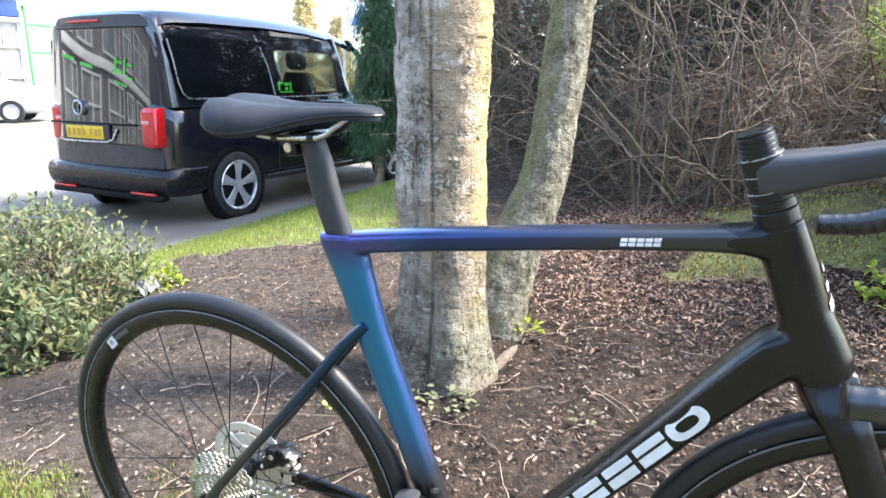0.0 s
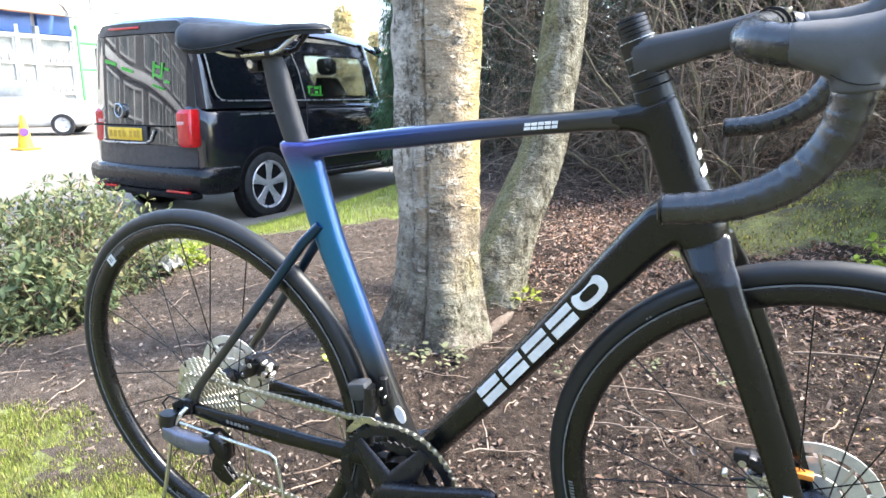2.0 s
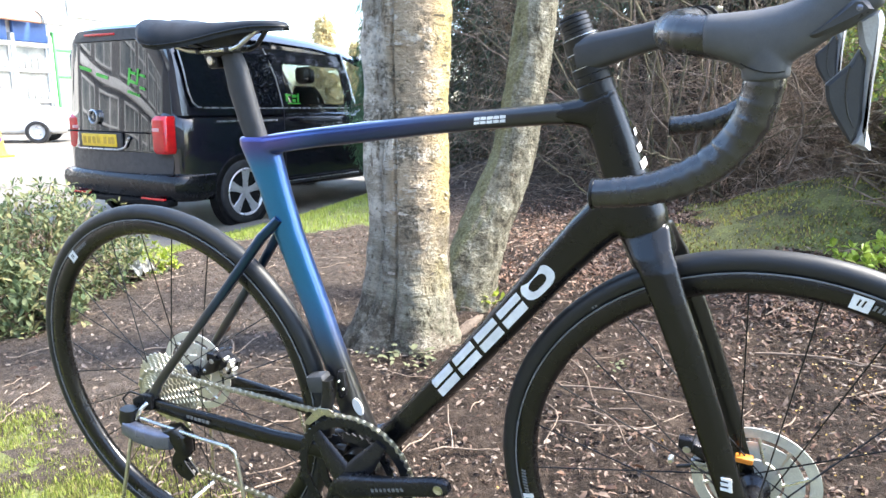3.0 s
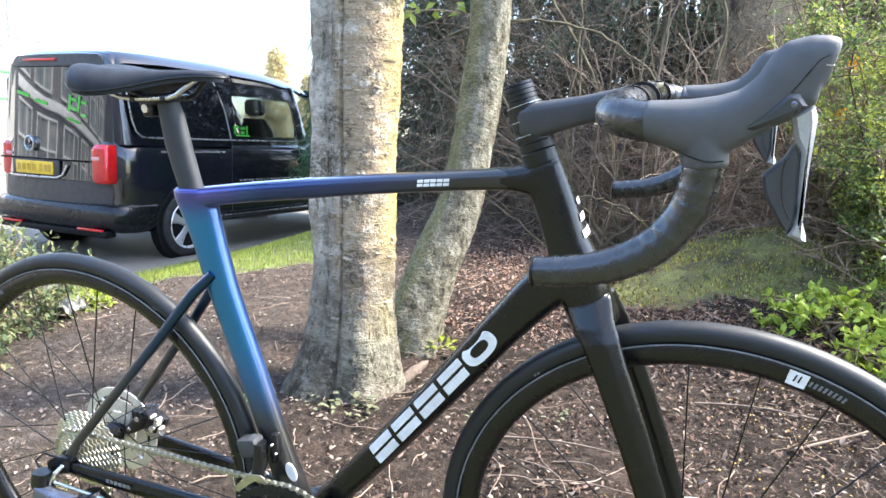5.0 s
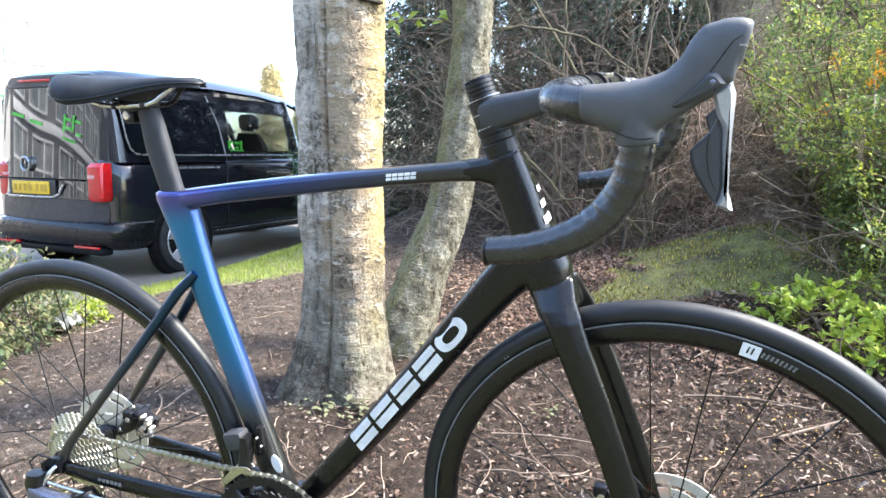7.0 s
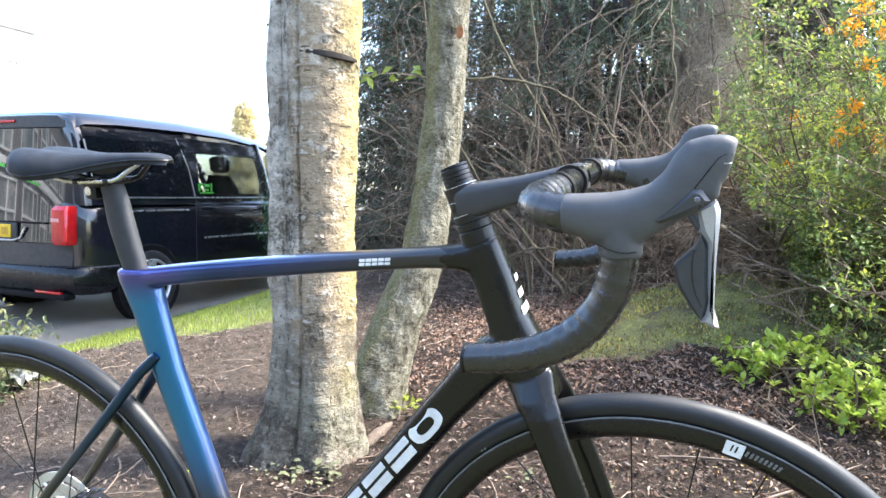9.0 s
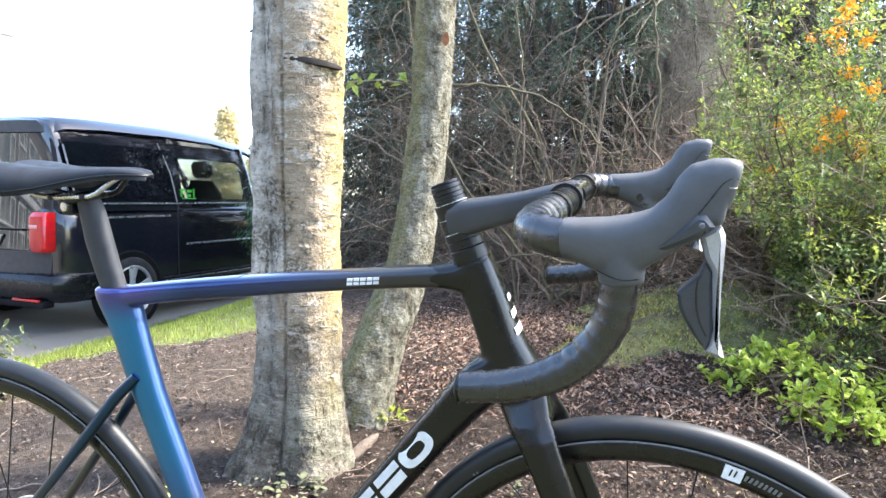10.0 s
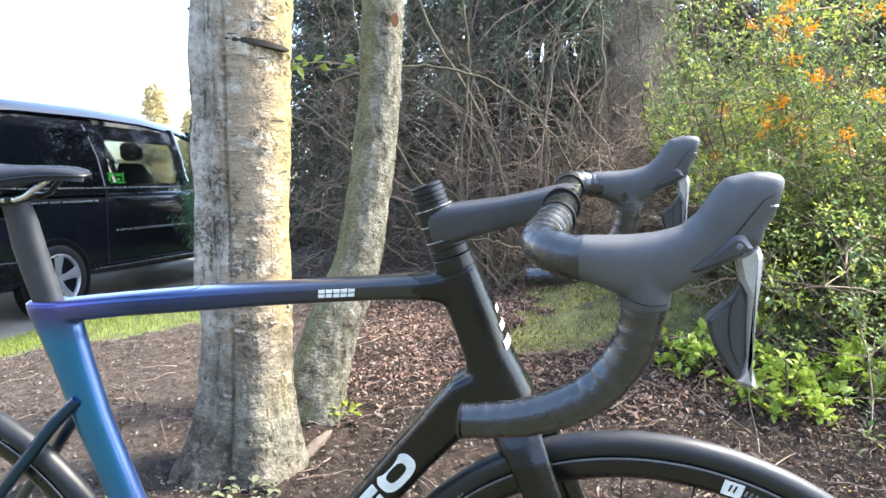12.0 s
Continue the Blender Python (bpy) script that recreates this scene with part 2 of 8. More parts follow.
    c = mix(nt, 1.0, c, ramp(nt, fine, [(0.30, (0.70,) * 3), (0.45, (0.97,) * 3), (0.70, (1.08,) * 3)]), "MULTIPLY")
    c = mix(nt, 1.0, c, ramp(nt, noise_node(nt, 30, 3, (0.45, 0.45, 4.5), 0.7), [(0.30, (0.5, 0.45, 0.38)), (0.35, (1.0,) * 3)]), "MULTIPLY")
    # dark lichen crusts in loose clusters and grey-green bloom
    crust = math_node("MULTIPLY", ramp(nt, noise_node(nt, 7, 3, (1, 1, 0.8)), [(0.56, (0,) * 3), (0.62, (1,) * 3)]), ramp(nt, noise_node(nt, 75, 4, (1, 1, 1.3), 0.75), [(0.47, (0,) * 3), (0.53, (0.8,) * 3)]))
    c = mix(nt, crust, c, (0.10, 0.09, 0.068))
    c = mix(nt, ramp(nt, noise_node(nt, 8.5, 4, (1, 1, 1.6), 0.7), [(0.58, (0,) * 3), (0.68, (0.30,) * 3)]), c, (0.30, 0.32, 0.25))
    c = mix(nt, 1.0, c, (0.93, 0.885, 0.825), "MULTIPLY")
    link(nt, c, p.inputs["Base Color"])
    p.inputs["Roughness"].default_value, p.inputs["Specular IOR Level"].default_value = 0.85, 0.25
    h = math_node("ADD", math_node("MULTIPLY", flakes, 1.2), math_node("MULTIPLY", lines, 0.15))
    h = math_node("ADD", h, math_node("MULTIPLY", fine, 0.6))
    bump(nt, p, math_node("ADD", h, math_node("MULTIPLY", crack, 0.35)), 1.0, 0.022)
    return m


BARK = birch_mat()
PEEL = surf("peeling_paper_bark", (0.33, 0.28, 0.22), 0.9, col2=(0.20, 0.165, 0.125), scale=25, fine=160, grain=0.25, spec=0.25)


def mossy_stem_mat():
    """Grey lichened bark with dark pits, yellow-green moss towards one side."""
    m, nt, p = nodes_of("mossy_bark")
    tc = nt.nodes.new("ShaderNodeTexCoord")
    sep = nt.nodes.new("ShaderNodeSeparateXYZ")
    link(nt, tc.outputs["Normal"], sep.inputs[0])
    plates = noise_node(nt, 22, 6, (1, 1, 0.7), 0.7)
    fine = noise_node(nt, 95, 5, (1, 1, 1.2), 0.7)
    pits = noise_node(nt, 48, 4, (1, 1, 1.6), 0.75)
    patch = noise_node(nt, 4.5, 5, (1, 1, 0.6), 0.65)
    c = ramp(nt, plates, [(0.34, (0.055, 0.048, 0.034)), (0.44, (0.155, 0.140, 0.10)), (0.54, (0.245, 0.228, 0.17)), (0.68, (0.38, 0.36, 0.285))])
    c = mix(nt, 1.0, c, ramp(nt, fine, [(0.30, (0.5,) * 3), (0.5, (1.0,) * 3), (0.72, (1.25,) * 3)]), "MULTIPLY")
    c = mix(nt, 1.0, c, ramp(nt, pits, [(0.33, (0.28, 0.25, 0.20)), (0.40, (1.0,) * 3)]), "MULTIPLY")
    turn = nt.nodes.new("ShaderNodeMapRange")
    turn.inputs["From Min"].default_value, turn.inputs["From Max"].default_value = 0.25, -0.75
    link(nt, sep.outputs[0], turn.inputs["Value"])
    add = nt.nodes.new("ShaderNodeMath")
    link(nt, turn.outputs[0], add.inputs[0])
    link(nt, patch, add.inputs[1])
    mk = ramp(nt, add.outputs[0], [(0.66, (0,) * 3), (1.0, (0.62,) * 3)])
    moss = mix(nt, 1.0, (0.27, 0.25, 0.105), ramp(nt, fine, [(0.3, (0.5,) * 3), (0.7, (1.25,) * 3)]), "MULTIPLY")
    link(nt, mix(nt, mk, c, moss), p.inputs["Base Color"])
    p.inputs["Roughness"].default_value, p.inputs["Specular IOR Level"].default_value = 0.9, 0.2
    h = nt.nodes.new("ShaderNodeMath")
    link(nt, plates, h.inputs[0])
    link(nt, pits, h.inputs[1])
    bump(nt, p, h.outputs[0], 1.0, 0.02)
    return m


BARK2 = mossy_stem_mat()
CONBARK = bark_mat("conifer_bark", (0.40, 0.31, 0.215), (0.12, 0.088, 0.064), (0.10, 0.10, 0.04), 0.4, 0.3)
DARKBARK = surf("dark_hedge_bark", (0.045, 0.034, 0.027), 0.95, col2=(0.022, 0.017, 0.014), scale=20, fine=140, grain=0.3, bumpy=0.5, bdist=0.004)


def cane_mat(name, cols, rough=0.85):
    """Dry twigs, each of its own tone, with grain along them."""
    m, nt, p = nodes_of(name)
    geo = nt.nodes.new("ShaderNodeNewGeometry")
    n = len(cols)
    c = ramp(nt, geo.outputs["Random Per Island"], [(i / (n - 1), k) for i, k in enumerate(cols)])
    c = mix(nt, 1.0, c, ramp(nt, noise_node(nt, 30, 4), [(0.3, (0.6,) * 3), (0.7, (1.25,) * 3)]), "MULTIPLY")
    c = mix(nt, 1.0, c, ramp(nt, noise_node(nt, 220, 2), [(0.3, (0.75,) * 3), (0.7, (1.2,) * 3)]), "MULTIPLY")
    link(nt, c, p.inputs["Base Color"])
    p.inputs["Roughness"].default_value, p.inputs["Specular IOR Level"].default_value = rough, 0.3
    return m


TWIG = cane_mat("dry_twigs", [(0.12, 0.088, 0.064), (0.25, 0.185, 0.13), (0.08, 0.06, 0.045), (0.40, 0.31, 0.225), (0.16, 0.115, 0.08), (0.22, 0.165, 0.12)])
PALETWIG = cane_mat("pale_dry_sticks", [(0.20, 0.15, 0.115), (0.40, 0.31, 0.24), (0.14, 0.10, 0.075), (0.30, 0.22, 0.165)], 0.75)
# bleached canes; sunlight on the heap is put into their pale colours too
STRAW = cane_mat("bleached_sunlit_canes", [(0.42, 0.30, 0.21), (0.64, 0.50, 0.38), (0.24, 0.16, 0.11), (0.54, 0.39, 0.285), (0.34, 0.215, 0.15)], 0.6)
DEADTWIG = cane_mat("dead_inner_twigs", [(0.12, 0.092, 0.066), (0.26, 0.205, 0.15), (0.08, 0.062, 0.047), (0.18, 0.14, 0.105)], 0.9)
BRANCH = surf("mossy_branch", (0.135, 0.115, 0.06), 0.9, col2=(0.075, 0.058, 0.042), scale=10, fine=120, grain=0.3, bumpy=0.5, bdist=0.004)


def soil_mat():
    m, nt, p = nodes_of("bark_mulch_soil")
    big = noise_node(nt, 2.2, 5)
    mid = noise_node(nt, 26, 6, rough=0.75)
    fine = noise_node(nt, 160, 4, rough=0.7)
    c = ramp(nt, mid, [(0.30, (0.020, 0.015, 0.012)), (0.46, (0.052, 0.039, 0.031)), (0.58, (0.094, 0.071, 0.057)), (0.74, (0.18, 0.145, 0.12))])
    c = mix(nt, 1.0, c, ramp(nt, fine, [(0.3, (0.55,) * 3), (0.7, (1.5,) * 3)]), "MULTIPLY")
    c = mix(nt, 1.0, c, ramp(nt, big, [(0.35, (0.50, 0.49, 0.48)), (0.65, (0.86, 0.81, 0.75))]), "MULTIPLY")
    # paler trodden earth on the side of the lawn
    tc = nt.nodes.new("ShaderNodeTexCoord")
    sep = nt.nodes.new("ShaderNodeSeparateXYZ")
    link(nt, tc.outputs["Object"], sep.inputs[0])
    edge = nt.nodes.new("ShaderNodeMath")
    edge.operation = "MULTIPLY_ADD"
    link(nt, big, edge.inputs[0])
    edge.inputs[1].default_value = 0.7
    link(nt, sep.outputs[0], edge.inputs[2])
    worn = nt.nodes.new("ShaderNodeMapRange")
    worn.inputs["From Min"].default_value, worn.inputs["From Max"].default_value = 0.25, -0.30
    link(nt, edge.outputs[0], worn.inputs["Value"])
    trodden = ramp(nt, mid, [(0.30, (0.044, 0.034, 0.027)), (0.5, (0.092, 0.072, 0.057)), (0.72, (0.160, 0.131, 0.109))])
    trodden = mix(nt, 1.0, trodden, ramp(nt, fine, [(0.3, (0.7,) * 3), (0.7, (1.3,) * 3)]), "MULTIPLY")
    c = mix(nt, worn.outputs[0], c, trodden)
    link(nt, c, p.inputs["Base Color"])
    p.inputs["Roughness"].default_value = 0.95
    p.inputs["Specular IOR Level"].default_value = 0.2
    add = nt.nodes.new("ShaderNodeMath")
    link(nt, mid, add.inputs[0])
    link(nt, fine, add.inputs[1])
    bump(nt, p, add.outputs[0], 0.9, 0.02)
    return m


SOIL = soil_mat()
TURF = surf("turf_soil", (0.13, 0.165, 0.035), 0.95, col2=(0.08, 0.068, 0.035), scale=6, fine=90, grain=0.4, bumpy=0.6, bdist=0.01)
MOSS = surf("moss_and_soil", (0.17, 0.17, 0.05), 0.95, col2=(0.05, 0.042, 0.027), scale=7, fine=110, grain=0.45, bumpy=0.8, bdist=0.012)
ASPHALT = surf("worn_asphalt", (0.165, 0.147, 0.122), 0.9, col2=(0.128, 0.114, 0.095), scale=0.8, fine=150, grain=0.2, bumpy=0.3, bdist=0.004)
PAVING = surf("worn_dark_turf", (0.075, 0.085, 0.035), 0.95, col2=(0.05, 0.045, 0.03), scale=3.0, fine=90, grain=0.4, bumpy=0.6, bdist=0.01)
KERB = surf("concrete_kerb", (0.12, 0.118, 0.10), 0.9, scale=6, fine=120, bumpy=0.3, bdist=0.003)

# ---- mesh helpers ----
class Geo:
    """Vertices and faces gathered for one mesh."""

    def __init__(self):
        self.v, self.f = [], []

    def add(self, verts, faces):
        k = len(self.v)
        self.v += [tuple(p) for p in verts]
        self.f += [tuple(i + k for i in q) for q in faces]
        return self

    def rings(self, rings, closed=True, caps=True, loop=False):
        n, verts, faces = len(rings[0]), [p for r in rings for p in r], []
        m = len(rings)
        for i in range(m if loop else m - 1):
            a, b = i * n, ((i + 1) % m) * n
            for j in range(n if closed else n - 1):
                k = (j + 1) % n
                faces.append((a + j, a + k, b + k, b + j))
        if caps and not loop:
            faces.append(tuple(range(n))[::-1])
            faces.append(tuple(range((m - 1) * n, m * n)))
        return self.add(verts, faces)

    def loft(self, sections, n=20, caps=True, bevel=0.0):
        """sections: centre, half-axis a, half-axis b, power (2 an ellipse, more is boxier).
        bevel cuts flat facets across the two corners on the a side."""
        rings = []
        for c, a, b, p in sections:
            c, a, b, ring = Vector(c), Vector(a), Vector(b), []
            for j in range(n):
                t = 2 * math.pi * j / n
                co, si = math.cos(t), math.sin(t)
                ka, kb = math.copysign(abs(co) ** (2 / p), co), math.copysign(abs(si) ** (2 / p), si)
                if bevel and co > 0:
                    cut = min(1.0, bevel / (ka + abs(kb)))
                    ka, kb = ka * cut, kb * cut
                ring.append(c + a * ka + b * kb)
            rings.append(ring)
        return self.rings(rings, caps=caps)

    def tube(self, pts, radii, n=10, caps=True, loop=False):
        pts = [Vector(p) for p in pts]
        if not hasattr(radii, "__len__"):
            radii = [radii] * len(pts)
        rings, up = [], None
        m = len(pts)
        for i, p in enumerate(pts):
            d = (pts[(i + 1) % m] - pts[i - 1]) if loop else pts[min(i + 1, m - 1)] - pts[max(i - 1, 0)]
            d = d.normalized() if d.length > 1e-9 else Vector((0, 0, 1))
            if up is None:
                up = Vector((0, 0, 1)) if abs(d.z) < 0.9 else Vector((0, 1, 0))
            up = (up - d * up.dot(d)).normalized()
            side = d.cross(up)
            rings.append([p + (up * math.cos(2 * math.pi * j / n) + side * math.sin(2 * math.pi * j / n)) * radii[i] for j in range(n)])
        return self.rings(rings, caps=caps, loop=loop)

    def lathe(self, profile, centre=(0, 0, 0), n=48, axis="y", closed=False):
        """profile: (radius, offset along the axis)."""
        cx, cy, cz = centre
        rings = []
        for i in range(n):
            t = 2 * math.pi * i / n
            co, si = math.cos(t), math.sin(t)
            if axis == "y":
                rings.append([(cx + r * co, cy + h, cz + r * si) for r, h in profile])
            elif axis == "x":
                rings.append([(cx + h, cy + r * co, cz + r * si) for r, h in profile])
            else:
                rings.append([(cx + r * co, cy + r * si, cz + h) for r, h in profile])
        return self.rings(rings, closed=closed, caps=False, loop=True)

    def box(self, centre, size, bevel=0.0, turn=None):
        bm = bmesh.new()
        bmesh.ops.create_cube(bm, size=1.0)
        bmesh.ops.scale(bm, vec=size, verts=bm.verts)
        if bevel:
            bmesh.ops.bevel(bm, geom=list(bm.edges), offset=bevel, segments=2, affect="EDGES", profile=0.5)
        m = Matrix.Translation(centre) @ (turn.to_4x4() if turn else Matrix())
        bm.verts.ensure_lookup_table()
        vs = [m @ v.co for v in bm.verts]
        fs = [[v.index for v in f.verts] for f in bm.faces]
        bm.free()
        return self.add(vs, fs)

    def prism(self, outline, y0, y1, bevel=0.0):
        """An outline in x and z pushed from y0 to y1, with its edges taken off."""
        n = len(outline)
        area = sum(outline[i][0] * outline[(i + 1) % n][1] - outline[(i + 1) % n][0] * outline[i][1] for i in range(n))
        if area < 0:
            outline = outline[::-1]
        c = Vector((sum(p[0] for p in outline) / n, sum(p[1] for p in outline) / n))

        def inset(d):
            out = []
            for i in range(n):
                a, b, e = Vector(outline[i - 1]), Vector(outline[i]), Vector(outline[(i + 1) % n])
                u, w = (b - a).normalized(), (e - b).normalized()
                nn = Vector((-u.y - w.y, u.x + w.x))
                nn = nn.normalized() if nn.length > 1e-6 else Vector((-u.y, u.x))
                out.append(b + nn * d)
            return out

        if bevel:
            s = 1 if y1 > y0 else -1
            layers = [(inset(bevel), y0), (outline, y0 + s * bevel), (outline, y1 - s * bevel), (inset(bevel), y1)]
        else:
            layers = [(outline, y0), (outline, y1)]
        return self.rings([[(p[0], y, p[1]) for p in o] for o, y in layers])

    def moved(self, m):
        self.v = [tuple(m @ Vector(p)) for p in self.v]
        return self


def make(name, geo, material, parent=None, label="", smooth=True, sharp=38):
    """One mesh object; under a parent it is a part."""
    me = bpy.data.meshes.new(name)
    me.from_pydata(geo.v, [], geo.f)
    for m in (material if isinstance(material, (list, tuple)) else [material]):
        me.materials.append(m)
    if smooth:
        me.shade_smooth()
        me.set_sharp_from_angle(angle=radians(sharp))
    bm = bmesh.new()
    bm.from_mesh(me)
    bmesh.ops.recalc_face_normals(bm, faces=bm.faces)
    bm.to_mesh(me)
    bm.free()
    me.update()
    ob = new(name, me)
    if parent:
        ob.parent = parent
    if label:
        ob["label"] = label
    return ob


def thing(name, m, label, category, group=""):
    ob = new(name)
    ob.empty_display_size = 0.1
    ob.matrix_world = m
    return tagged(ob, label, category, group)


def fast_mesh(name, verts, faces, material, smooth=False, parent=None):
    """A large mesh straight from arrays; faces all of one size."""
    me = bpy.data.meshes.new(name)
    nv, (nf, k) = len(verts), faces.shape
    me.vertices.add(nv)
    me.vertices.foreach_set("co", np.ascontiguousarray(verts, np.float32).ravel())
    me.loops.add(nf * k)
    me.loops.foreach_set("vertex_index", np.ascontiguousarray(faces, np.int32).ravel())
    me.polygons.add(nf)
    me.polygons.foreach_set("loop_start", np.arange(0, nf * k, k, dtype=np.int32))
    me.update(calc_edges=True)
    for m in (material if isinstance(material, (list, tuple)) else [material]):
        me.materials.append(m)
    if smooth:
        me.shade_smooth()
    ob = new(name, me)
    if parent:
        ob.parent = parent
    return ob


def unit(a):
    return a / np.maximum(np.linalg.norm(a, axis=-1, keepdims=True), 1e-9)


def leaf_mesh(name, pos, along, normal, length, width, material, fold=0.25, parent=None, wide=0.45):
    """Many leaves in one mesh: each is folded along its midrib and droops at the tip."""
    n = len(pos)
    along = unit(along)
    side = unit(np.cross(along, normal))
    up = np.cross(side, along)
    length, width = np.broadcast_to(length, (n,))[:, None], np.broadcast_to(width, (n,))[:, None]
    base, mid = pos, pos + along * length * wide - up * length * 0.02
    tip = pos + along * length - up * length * 0.16
    left = mid + side * width * 0.5 + up * width * fold
    right = mid - side * width * 0.5 + up * width * fold
    v = np.stack([base, left, mid, right, tip], 1).reshape(-1, 3)
    k = np.arange(n)[:, None, None] * 5
    f = (k + np.array([[0, 2, 1], [0, 3, 2], [1, 2, 4], [2, 3, 4]])[None]).reshape(-1, 3)
    return fast_mesh(name, v, f, material, smooth=False, parent=parent)


def oval_leaf_mesh(name, pos, along, normal, length, width, material, fold=0.25, parent=None, curl=0.16):
    """Many oval leaves in one mesh, folded along the midrib and curling at both ends."""
    n = len(pos)
    along = unit(along)
    side = unit(np.cross(along, normal))
    up = np.cross(side, along)
    length, width = np.broadcast_to(length, (n,))[:, None], np.broadcast_to(width, (n,))[:, None]
    rib = lambda t: pos + along * length * t - up * length * curl * (t - 0.35) ** 2 * 2
    edge = lambda t, w, k: rib(t) + side * width * w * k + up * width * fold * w
    v = np.stack([rib(0.0), edge(0.22, 0.38, 1), rib(0.3), edge(0.22, 0.38, -1), edge(0.62, 0.44, 1), rib(0.68), edge(0.62, 0.44, -1), rib(1.0)], 1).reshape(-1, 3)
    k = np.arange(n)[:, None, None] * 8
    f = (k + np.array([[0, 2, 1], [0, 3, 2], [1, 2, 4], [2, 5, 4], [2, 3, 6], [2, 6, 5], [4, 5, 7], [5, 6, 7]])[None]).reshape(-1, 3)
    return fast_mesh(name, v, f, material, smooth=False, parent=parent)


def twig_mesh(name, lines, material, sides=4, parent=None):
    """Many thin tapering twigs in one mesh. lines: (points, radii)."""
    vs, fs, k = [], [], 0
    ang = np.arange(sides) * 2 * np.pi / sides
    for pts, rad in lines:
        pts = np.asarray(pts, float)
        rad = np.asarray(rad, float)
        d = unit(np.gradient(pts, axis=0))
        ref = np.where(np.abs(d[:, 2:3]) < 0.9, np.array([[0, 0, 1.0]]), np.array([[1.0, 0, 0]]))
        a = unit(np.cross(d, ref))
        b = np.cross(d, a)
        ring = pts[:, None] + (a[:, None] * np.cos(ang)[None, :, None] + b[:, None] * np.sin(ang)[None, :, None]) * rad[:, None, None]
        m = len(pts)
        vs.append(ring.reshape(-1, 3))
        i = np.arange(m - 1)[:, None] * sides
        j = np.arange(sides)[None]
        q = np.stack([i + j, i + (j + 1) % sides, i + sides + (j + 1) % sides, i + sides + j], -1).reshape(-1, 4)
        fs.append(q + k)
        k += m * sides
    return fast_mesh(name, np.concatenate(vs), np.concatenate(fs), material, smooth=True, parent=parent)


def wander(rng, start, direction, length, steps=7, bend=0.35, sag=0.0):
    """A crooked line from start."""
    p, d, out = np.array(start, float), unit(np.array(direction, float)), []
    for _ in range(steps):
        out.append(p.copy())
        d = unit(d + rng.normal(0, bend, 3) - np.array([0, 0, sag]))
        p = p + d * length / (steps - 1)
    return np.array(out)


def sstep(a, b, x):
    t = np.clip((x - a) / (b - a), 0, 1)
    return t * t * (3 - 2 * t)


def wobble(x, y, s, seed=0.0):
    """Cheap smooth noise on the plan, about -1 to 1."""
    return (np.sin(x * s * 1.3 + y * s * 0.7 + seed) + np.sin(y * s * 1.7 - x * s * 0.9 + 2.1 * seed + 1.3) + np.sin((x + y) * s * 2.3 + seed * 3.7) * 0.6) / 2.6


def ground_z(x, y):
    """Height of the ground: a planted bank that rises away from the bicycle and falls to the car park."""
    x, y = np.asarray(x, float), np.asarray(y, float)
    z = 0.0165 * np.clip(x, -1.5, 3) + 0.078 * np.clip(y, -1.5, 5.5)
    z = z * sstep(-3.0, -1.0, x) - 0.2 * (1 - sstep(-3.0, -1.3, x))
    return z + 0.25 * np.exp(-(((x - 1.45) / 0.62) ** 2) - ((y - 2.95) / 0.62) ** 2)

# ---- ground: one sheet to the horizon ----
def is_turf(x, y):
    w = wobble(x, y, 5.0, 1.0) * 0.10 + wobble(x, y, 17.0, 4.0) * 0.05
    bank = (y > 2.08 + 1.2 * np.maximum(0, x + 1.25) + 0.3 * np.maximum(0, -1.9 - x) + w) & (x < -0.90 - 0.42 * np.maximum(0, y - 2.4) + w)
    near = y < 0.085 + w - 0.35 * np.clip(x + 0.3, 0, 9)
    return bank | near | ((x < -2.35 + w) & (y > -8))


def is_moss(x, y):
    w = wobble(x, y, 4.0, 2.0) * 0.16 + wobble(x, y, 13.0, 7.0) * 0.06
    return (x > 0.62 + w) & (y > 2.2 + w + 0.25 * np.maximum(0, x - 1.2)) & (y < 3.15 + w)


def spaced(lo, hi, step, far):
    core = np.arange(lo, hi + step / 2, step)
    grow = np.cumsum(step * 1.25 ** np.arange(1, 60))
    grow = grow[grow < far]
    return np.concatenate([lo - grow[::-1], core, hi + grow])


